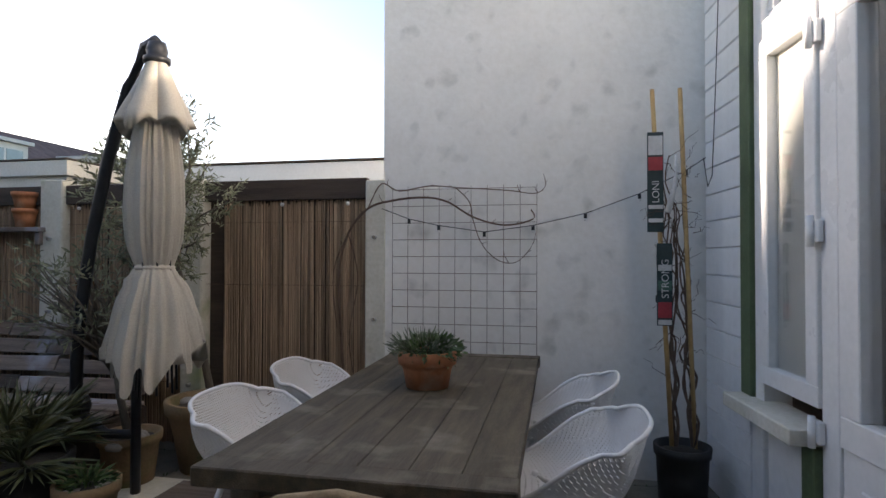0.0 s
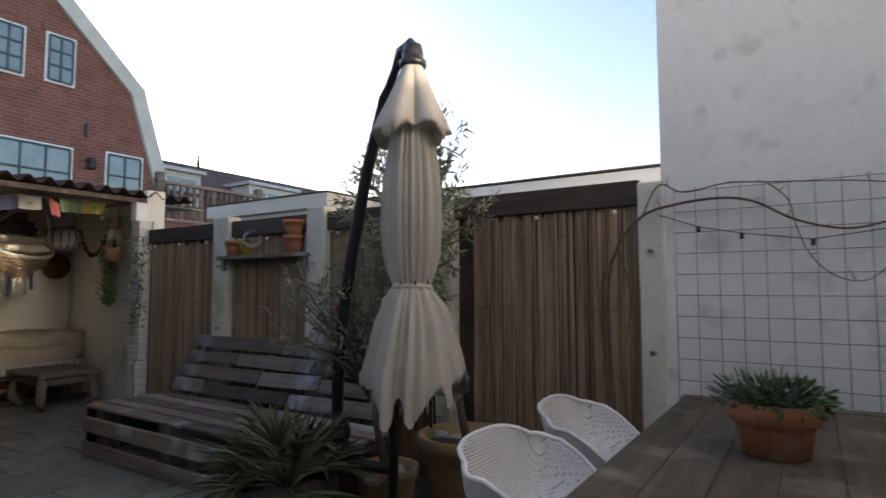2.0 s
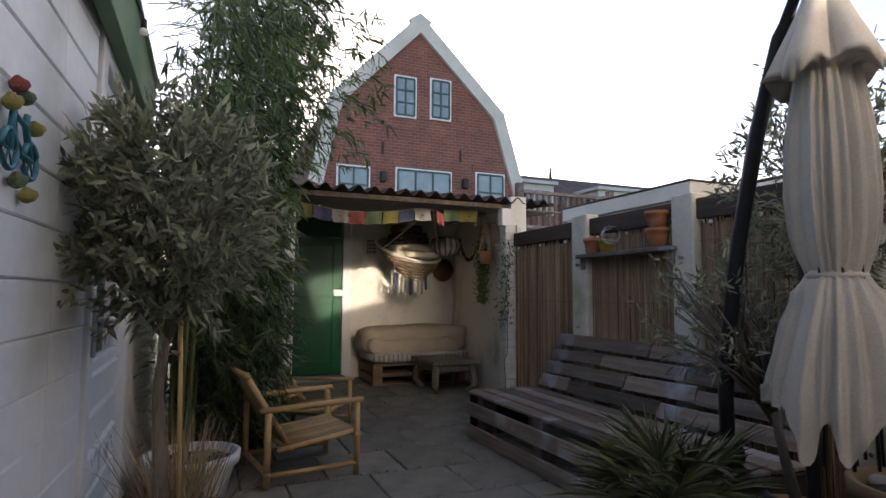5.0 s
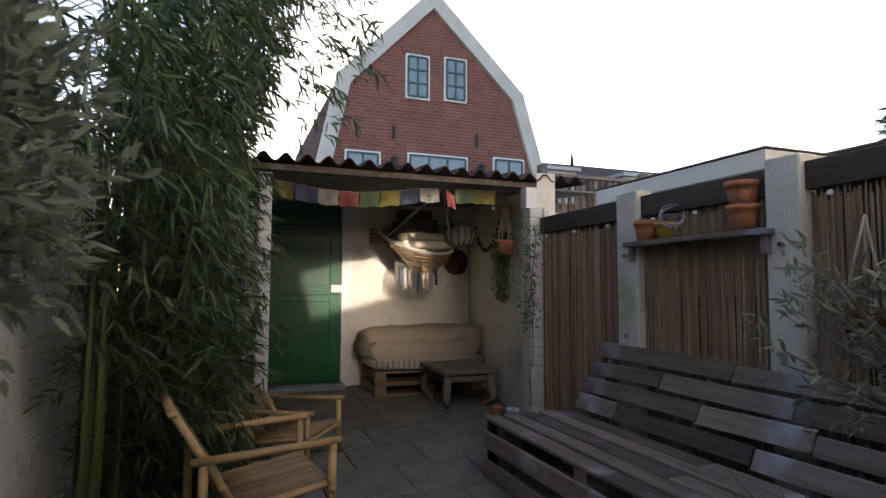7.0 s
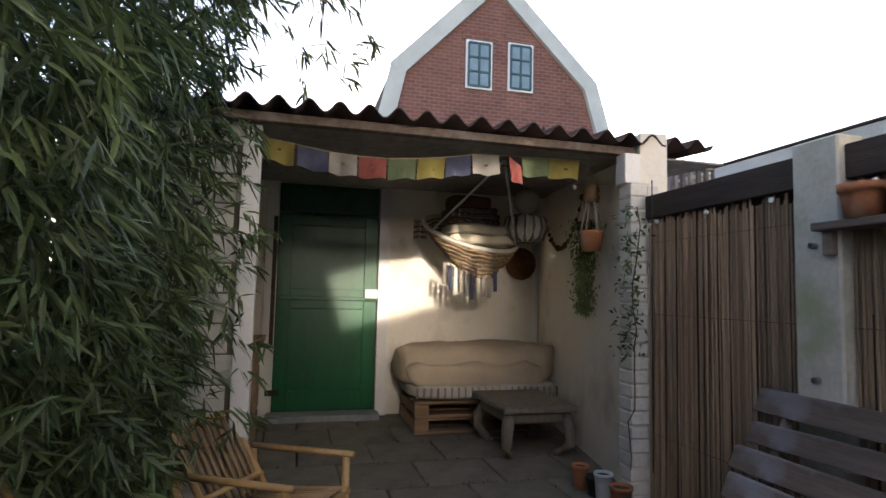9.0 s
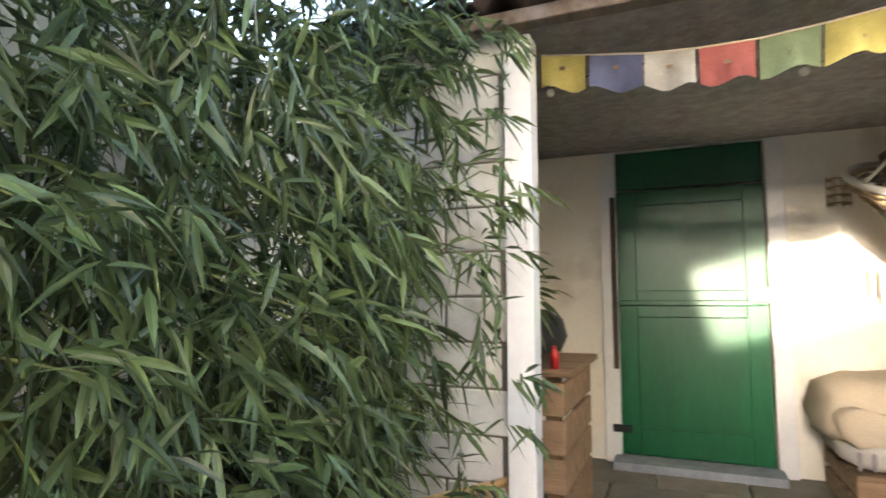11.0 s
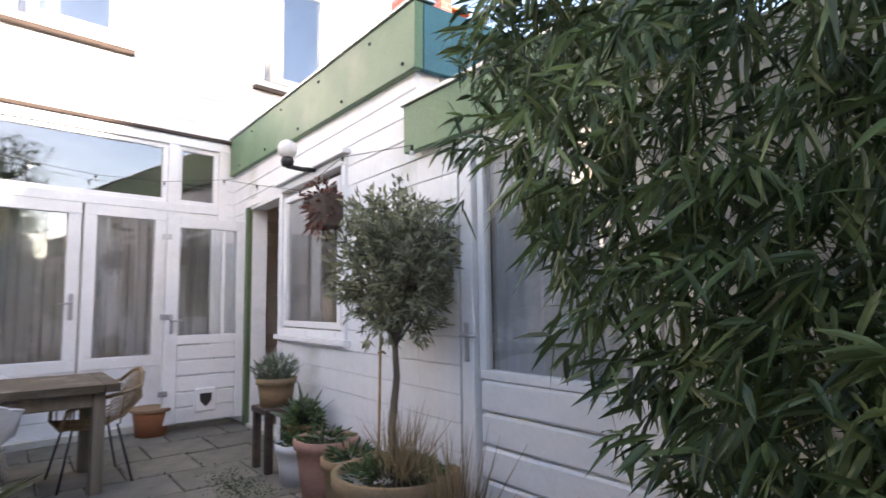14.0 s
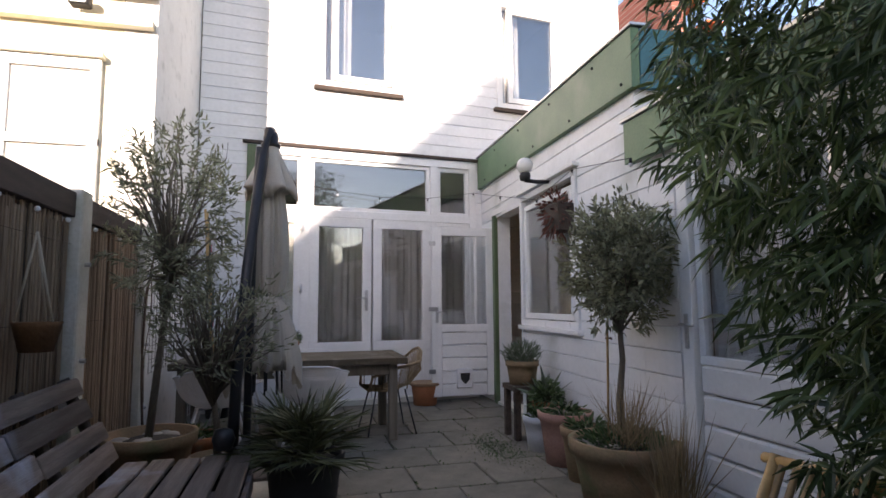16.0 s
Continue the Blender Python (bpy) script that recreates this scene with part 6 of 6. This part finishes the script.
tubepart("rope", [hoop_point(2.75), (1.37, -0.20, 0.335)], 0.009, PAPER, mo, "pale rope")
tubepart("rope", [hoop_point(0.45), (1.37, -0.20, 0.335)], 0.009, PAPER, mo, "pale rope")
tubepart("rope", [hoop_point(4.4), (1.37, -0.20, 0.335)], 0.007, PAPER, mo, "pale rope")
for i in range(11):
    y = -0.30 + i * 0.05
    z0 = -0.40 + 1.1 * (y + 0.02) ** 2
    bm = B()
    for v in box(bm, 0.20, 0.204, y, y + 0.034, z0 - 0.15 - 0.02 * (i % 3), z0 + 0.03):
        v.co.x += 0.012 * math.sin(i * 2.3) * (1 if v.co.z < z0 else 0)
    part("fringe", bm, (FLAGS["white"], FLAGS["blue"], PAPER, STONE)[i % 4], mo)
lt = thing("paper_lantern", (-7.03, 4.66, 1.965), "round white paper lantern above a ribbed one", "lantern")
bm = B()
bmesh.ops.create_uvsphere(bm, u_segments=20, v_segments=12, radius=0.115)
o = part("globe", bm, PAPER, lt, smooth=True)
o.location = (0.02, 0, 0.09)
bm = B()
lathe(bm, [(0.05, -0.27), (0.15, -0.24), (0.19, -0.15), (0.17, -0.06), (0.06, -0.03)], (0.06, -0.03, 0), 48, lambda r, z, a: r * (1 + 0.07 * math.sin(16 * a)))
part("ribbed_globe", bm, PAPER, lt, "ribbed grey and white lantern", smooth=True)
for k in range(15):
    a = k * 0.4189
    tubepart("stripe", [(0.06 + r * math.cos(a), -0.03 + r * math.sin(a), z) for r, z in ((0.10, -0.262), (0.155, -0.24), (0.19, -0.15), (0.172, -0.062), (0.09, -0.036))], 0.013, STRIPEGREY, lt, "grey lantern stripe", seg=6)
tubepart("cord", [(0.02, 0, 0.225), (0.02, 0, 0.17)], 0.004, WIRE, lt)
ds = thing("wicker_plate", (-7.72, 4.89, 1.55), "round brown woven plate on the shed wall", "wall decoration")
for k in range(7):
    tubepart("coil", [(0.008 + 0.004 * k % 2, (0.018 + k * 0.022) * math.cos(a * 0.3142), (0.018 + k * 0.022) * math.sin(a * 0.3142)) for a in range(21)], 0.0125, BROWN, ds, seg=6)
pp = thing("conduit", (-7.72, 5.05, 0), "white pipe in the corner of the shed wall", "pipe", kind="structure")
tubepart("pipe", [(0, 0, FLOOR), (0, 0, 1.75)], 0.022, FRAME, pp)
mh = thing("hanging_planter", (-5.74, 4.58, 1.60), "terracotta pot in a rope hanger with trailing plant", "hanging plant")
bm = B()
lathe(bm, [(0.0, -0.06), (0.06, -0.06), (0.08, 0.05), (0.085, 0.07), (0.07, 0.07), (0.06, 0.03)], seg=20)
part("pot", bm, TERRA, mh, "ochre terracotta pot", smooth=True)
for a in range(4):
    tubepart("rope", [(0.08 * math.cos(a * 1.57), 0.08 * math.sin(a * 1.57), 0.05), (0.03 * math.cos(a * 1.57), 0.03 * math.sin(a * 1.57), 0.28), (0, 0, 0.50)], 0.006, LINEN, mh)
bm = B()
lathe(bm, [(0.0, 0.26), (0.05, 0.26), (0.055, 0.30), (0.045, 0.32), (0.055, 0.34), (0.045, 0.38), (0.0, 0.38)], seg=16)
part("bead", bm, PALLETNEW, mh, smooth=True)
tp2 = thing("trailing_plant", (-5.98, 4.66, 1.72), "dense trailing green plant hanging on the shed wall", "hanging plant")
bm = B()
lathe(bm, [(0.0, -0.05), (0.045, -0.05), (0.06, 0.04), (0.05, 0.04), (0.04, 0.0)], seg=16)
part("pot", bm, BLACKPOT, tp2, smooth=True)
tubepart("hook", [(0, 0, 0.03), (0, 0.03, 0.16), (0, 0.09, 0.18)], 0.004, WIRE, tp2)
u = RNG.uniform(0, 1, 1500)
pos = np.stack([RNG.normal(0, 1, 1500) * (0.055 - 0.025 * u), RNG.normal(0, 1, 1500) * (0.05 - 0.02 * u), 0.06 - u * 0.66], 1)
leaves("trailing_leaves", pos, RNG.normal(size=(1500, 3)) * 0.7 + np.array([0, 0, -0.7]), 0.03, 0.012, FRESHLEAF, tp2, 0.3)
ga = thing("bead_garland", (0, 0, 0), "string of dark wooden beads drooping on the shed wall", "garland")
for i in range(16):
    u = i / 15
    bm = B()
    bmesh.ops.create_uvsphere(bm, u_segments=8, v_segments=6, radius=0.02 + 0.008 * (i % 3 == 0))
    o = part("bead", bm, BROWN, ga)
    o.location = (-7.4 + 1.1 * u, 5.02 - 0.2 * u, 1.95 - 1.3 * u * (1 - u) + 0.05 * u)
tubepart("thread", [(-7.4 + 0.11 * i, 5.02 - 0.02 * i, 1.95 - 1.3 * i / 10 * (1 - i / 10) + 0.005 * i) for i in range(11)], 0.003, WIRE, ga)
FLAG = ["yellow", "blue", "white", "red", "green", "yellow", "blue", "white", "red", "green", "yellow"]
WIDE = [0.15, 0.165, 0.15, 0.155, 0.16, 0.16, 0.15, 0.165, 0.08, 0.175, 0.20]
pf = thing("prayer_flags", (-5.50, 0, 0), "string of faded coloured prayer flags under the shed roof", "flags")
ys = [2.52, 2.685, 2.856, 3.017, 3.183, 3.352, 3.515, 3.672, 3.90, 3.985, 4.165]
zs = [2.045, 2.02, 1.995, 1.985, 1.985, 2.0, 2.02, 2.05, 2.06, 2.064, 2.068]
tubepart("cord", [(0, y, z) for y, z in zip(ys, zs)] + [(0, 4.72, 2.075)], 0.003, LINEN, pf, seg=5)
for i, (y, z, c) in enumerate(zip(ys, zs, FLAG)):
    bm = B()
    g = [[bm.verts.new((0.012 * math.sin(k * 1.1 + i) * j, y + WIDE[i] * k / 6, z + (zs[min(i + 1, 10)] - z) * k / 6 - 0.118 * j / 3 - 0.01 * (i == 8) * k)) for k in range(7)] for j in range(4)]
    for j in range(3):
        for k in range(6):
            bm.faces.new((g[j][k], g[j][k + 1], g[j + 1][k + 1], g[j + 1][k]))
    fl = part("flag", bm, FLAGS[c], pf, "faded " + c + " cloth flag", smooth=True)
    boxpart("print", (0.014, 0.016, y + WIDE[i] * 0.44, y + WIDE[i] * 0.56, z - 0.068, z - 0.056), TWIG, fl, "faded dark print", 0)
fs = thing("festoon_lights", (0, 0, 0), "small clear festoon bulbs under the shed ceiling", "string lights")
tubepart("cable", [(-5.75, 2.5 + 0.28 * i, 2.02 + 0.05 * math.sin(i * 1.5)) for i in range(9)], 0.003, WIRE, fs, seg=5)
for i in range(9):
    bm = B()
    bmesh.ops.create_uvsphere(bm, u_segments=8, v_segments=6, radius=0.016)
    o = part("bulb", bm, OPAL, fs)
    o.location = (-5.75, 2.5 + 0.28 * i, 2.0 + 0.05 * math.sin(i * 1.5))
cr = thing("wooden_crate", (-6.35, 2.22, FLOOR), "brown slatted wooden crate chest in the shed", "crate")
for i in range(5):
    boxpart("slat", (-0.35, 0.35, 0.245, 0.265, i * 0.155, i * 0.155 + 0.135), PALLETNEW, cr)
    boxpart("slat", (0.351, 0.371, -0.25, 0.265, i * 0.155, i * 0.155 + 0.135), PALLETNEW, cr)
for x in (-0.34, 0.28):
    for y in (-0.24, 0.18):
        boxpart("post", (x, x + 0.06, y, y + 0.06, 0, 0.78), PALLETNEW, cr)
boxpart("top", (-0.38, 0.40, -0.26, 0.30, 0.782, 0.81), PALLETNEW, cr)
gr = thing("tabletop_grill", (-6.25, 2.28, FLOOR + 0.811), "small black domed grill on the crate", "grill")
bm = B()
lathe(bm, [(0.0, 0.03), (0.14, 0.05), (0.17, 0.12), (0.15, 0.20), (0.08, 0.24), (0.0, 0.25)], seg=22)
part("dome", bm, WIRE, gr, smooth=True)
for a in range(3):
    tubepart("foot", [(0.1 * math.cos(a * 2.1), 0.1 * math.sin(a * 2.1), 0.06), (0.13 * math.cos(a * 2.1), 0.13 * math.sin(a * 2.1), 0.0)], 0.01, STEEL, gr)
cp = pot("small_pot", (-6.12, 2.22, FLOOR + 0.811), 0.07, 0.12, BLACKPOT, "black pot with a leafy plant on the crate", 0.015)
pos, d = blob(150, (0.05, 0.05, 0.30), (0.14, 0.16, 0.16), 0.1)
d[:, 2] -= 0.3
leaves("foliage", pos, d, 0.09, 0.020, BAMBOOLEAF, cp, 0.3)
for k in range(5):
    tubepart("stem", [(0, 0, 0.10), (0.03 * math.cos(k * 1.3), 0.03 * math.sin(k * 1.3), 0.22), (0.05 + 0.09 * math.cos(k * 1.3), 0.05 + 0.09 * math.sin(k * 1.3), 0.36)], 0.004, CULM, cp, seg=5)
rb = thing("red_bottle", pose(-6.02, 2.44, FLOOR + 0.811) @ Matrix.Scale(0.62, 4), "small red bottle on the crate", "bottle")
bm = B()
lathe(bm, [(0.0, 0.0), (0.03, 0.0), (0.032, 0.10), (0.015, 0.13), (0.015, 0.155), (0.0, 0.155)], seg=14)
part("body", bm, RED, rb, smooth=True)
wr = thing("wire_rack", (-7.70, 3.85, 1.85), "small woven cage hanging on the shed wall", "wall decoration")
for i in range(4):
    tubepart("wire", ring(0.06, -0.08 + i * 0.05), 0.006, WICKER, wr, seg=5)
for a in range(6):
    tubepart("wire", [(0.048 * math.sin(a * 1.047), 0.06 * math.cos(a * 1.047), -0.10), (0.048 * math.sin(a * 1.047), 0.06 * math.cos(a * 1.047), 0.09)], 0.004, WICKER, wr, seg=5)
wv = thing("pier_creeper", (-5.20, 4.52, 0), "thin green creeper with shells down the white pier", "climber")
tubepart("stem", wander((0, 0, 0.3), (0.02, 0.03, 1.75), 14, 0.02), 0.004, TWIG, wv, seg=5)
tubepart("wire", [(0.06, 0.10, 0.3), (0.06, 0.10, 1.9)], 0.004, WIRE, wv, seg=5)
pos = np.stack([RNG.normal(0, 0.035, 240), RNG.normal(0, 0.05, 240), RNG.uniform(0.9, 1.75, 240)], 1)
leaves("foliage", pos, RNG.normal(size=(240, 3)) + np.array([0, 0, -0.3]), 0.04, 0.016, GREENLEAF, wv, 0.2)
for i in range(5):
    pp = pot("small_pot", (-5.02 - 0.13 * i, 4.40 + 0.03 * (i % 2), FLOOR), 0.05 + 0.01 * (i % 2), 0.11 + 0.03 * (i % 3), (BLACKPOT, TERRA, WHITEPOT)[i % 3], "small pot at the foot of the white pier", 0.012, group="small pots by the pier")
hp = thing("hanging_planter", (-2.62, 4.53, 1.12), "brown pot hung on ropes from the fence post", "hanging plant")
bm = B()
lathe(bm, [(0.0, -0.07), (0.06, -0.07), (0.085, 0.03), (0.09, 0.05), (0.07, 0.05), (0.06, 0.0)], seg=20)
part("pot", bm, BROWN, hp, smooth=True)
for a in range(3):
    tubepart("rope", [(0.08 * math.cos(a * 2.1), 0.08 * math.sin(a * 2.1), 0.04), (0, 0.02, 0.42)], 0.005, LINEN, hp)
wdx = thing("wall_planter", KM @ pose(-0.92, 1.30, 1.93), "dark wall-hung box with dried red flowers by the window", "planter")
boxpart("box", (-0.14, 0.14, 0.0, 0.14, -0.12, 0.10), DARKWOOD, wdx)
pos, d = blob(260, (0, 0.1, 0.02), (0.18, 0.12, 0.22), 0.2)
leaves("foliage", pos, d, 0.06, 0.018, mat("dried_leaf", (0.16, 0.06, 0.04), None, 0.8, 4, 0, vary=0.3), wdx, 0.3)
bd = thing("bicycle_ornament", KM @ pose(-1.56, 1.292, 1.54) @ Matrix.Scale(0.72, 4), "teal metal bicycle ornament with flowers on the clad wall", "ornament")
for x in (-0.085, 0.085):
    w = tubepart("wheel", [(x + 0.058 * math.cos(k * 0.5236), 0.02, -0.05 + 0.058 * math.sin(k * 0.5236)) for k in range(13)], 0.009, TEAL, bd, seg=6)
    for k in range(3):
        a = k * 1.047
        tubepart("spoke", [(x + 0.055 * math.cos(a), 0.02, -0.05 + 0.055 * math.sin(a)), (x - 0.055 * math.cos(a), 0.02, -0.05 - 0.055 * math.sin(a))], 0.003, TEAL, w, seg=4)
for q in ([(-0.085, 0.02, -0.05), (-0.03, 0.02, 0.05), (0.07, 0.02, 0.06), (0.0, 0.02, -0.05), (-0.085, 0.02, -0.05)], [(0.085, 0.02, -0.05), (0.065, 0.02, 0.10), (0.03, 0.02, 0.115)], [(-0.03, 0.02, 0.05), (-0.04, 0.02, 0.085)]):
    tubepart("frame_tube", q, 0.011, TEAL, bd, seg=6)
for x, z, c in ((0.095, 0.085, "yellow"), (0.055, 0.15, "red"), (-0.10, 0.06, "yellow"), (-0.07, -0.16, "yellow"), (0.0, 0.13, "green"), (0.02, -0.13, "green")):
    bm = B()
    bmesh.ops.create_icosphere(bm, subdivisions=2, radius=0.026)
    for v in bm.verts:
        v.co *= 1 + 0.25 * noise.noise(v.co * 60)
    part("flower", bm, FLAGS[c], bd, "painted " + c + " flower").location = (x, 0.025, z)

gs = thing("dry_grass_tuft", (-2.78, 1.72, FLOOR), "tall dry straw-coloured grass tuft by the wall", "plant")
pos, d = blob(220, (0, 0, 0.02), (0.10, 0.08, 0.02), 0.1)
leaves("straw", pos, RNG.normal(size=(220, 3)) * 0.2 + np.array([0, 0, 1.0]), 0.62, 0.006, DRYGRASS, gs, 0.12)

# ---- paving ----
paving = thing("paving", (0, 0, 0), "worn grey-brown concrete slabs with mossy joints", "paving", kind="structure")
SLABS = []
for k in range(4):
    bm = B()
    box(bm, 0, 0.492, 0, 0.492, -0.05, 0)
    bmesh.ops.bevel(bm, geom=[e for e in bm.edges if all(v.co.z > -0.01 for v in e.verts)], offset=0.006, segments=1, affect="EDGES")
    me = bpy.data.meshes.new("slab")
    bm.to_mesh(me)
    bm.free()
    me.materials.append(SLAB)
    SLABS.append(me)
for i in range(19):
    for j in range(8):
        o = new("slab", SLABS[(i + j) % 4])
        o.parent = paving
        o.location = (-7.74 + i * 0.5, 1.27 + j * 0.5 - (0.25 if i % 2 else 0), FLOOR + RNG.uniform(-0.003, 0.003))
        o.rotation_euler = (RNG.normal() * 0.003, RNG.normal() * 0.003, RNG.normal() * 0.002)
ms = thing("moss", (0, 0, 0), "green moss tufts in the paving joints", "moss", kind="stuff")
pos, d = [], []
for i in range(2600):
    a = RNG.integers(0, 19)
    if RNG.uniform() < 0.5:
        pos.append((-7.745 + a * 0.5 + RNG.normal() * 0.01, RNG.uniform(1.3, 4.6), FLOOR - 0.004))
    else:
        k = RNG.integers(0, 8)
        x = -7.74 + a * 0.5 + RNG.uniform(0, 0.5)
        pos.append((x, 1.266 + k * 0.5 - (0.25 if a % 2 else 0) + RNG.normal() * 0.01, FLOOR - 0.004))
pos = np.array(pos)
leaves("tufts", pos, RNG.normal(size=(len(pos), 3)) * 0.5 + np.array([0, 0, 0.8]), 0.02, 0.009, GREENLEAF, ms, 0.0)
pos = np.stack([RNG.normal(-0.95, 0.25, 1500), RNG.normal(1.98, 0.09, 1500), np.full(1500, FLOOR)], 1)
leaves("tufts", pos, RNG.normal(size=(1500, 3)) * 0.5 + np.array([0, 0, 0.6]), 0.012, 0.007, GREENLEAF, ms, 0.0)
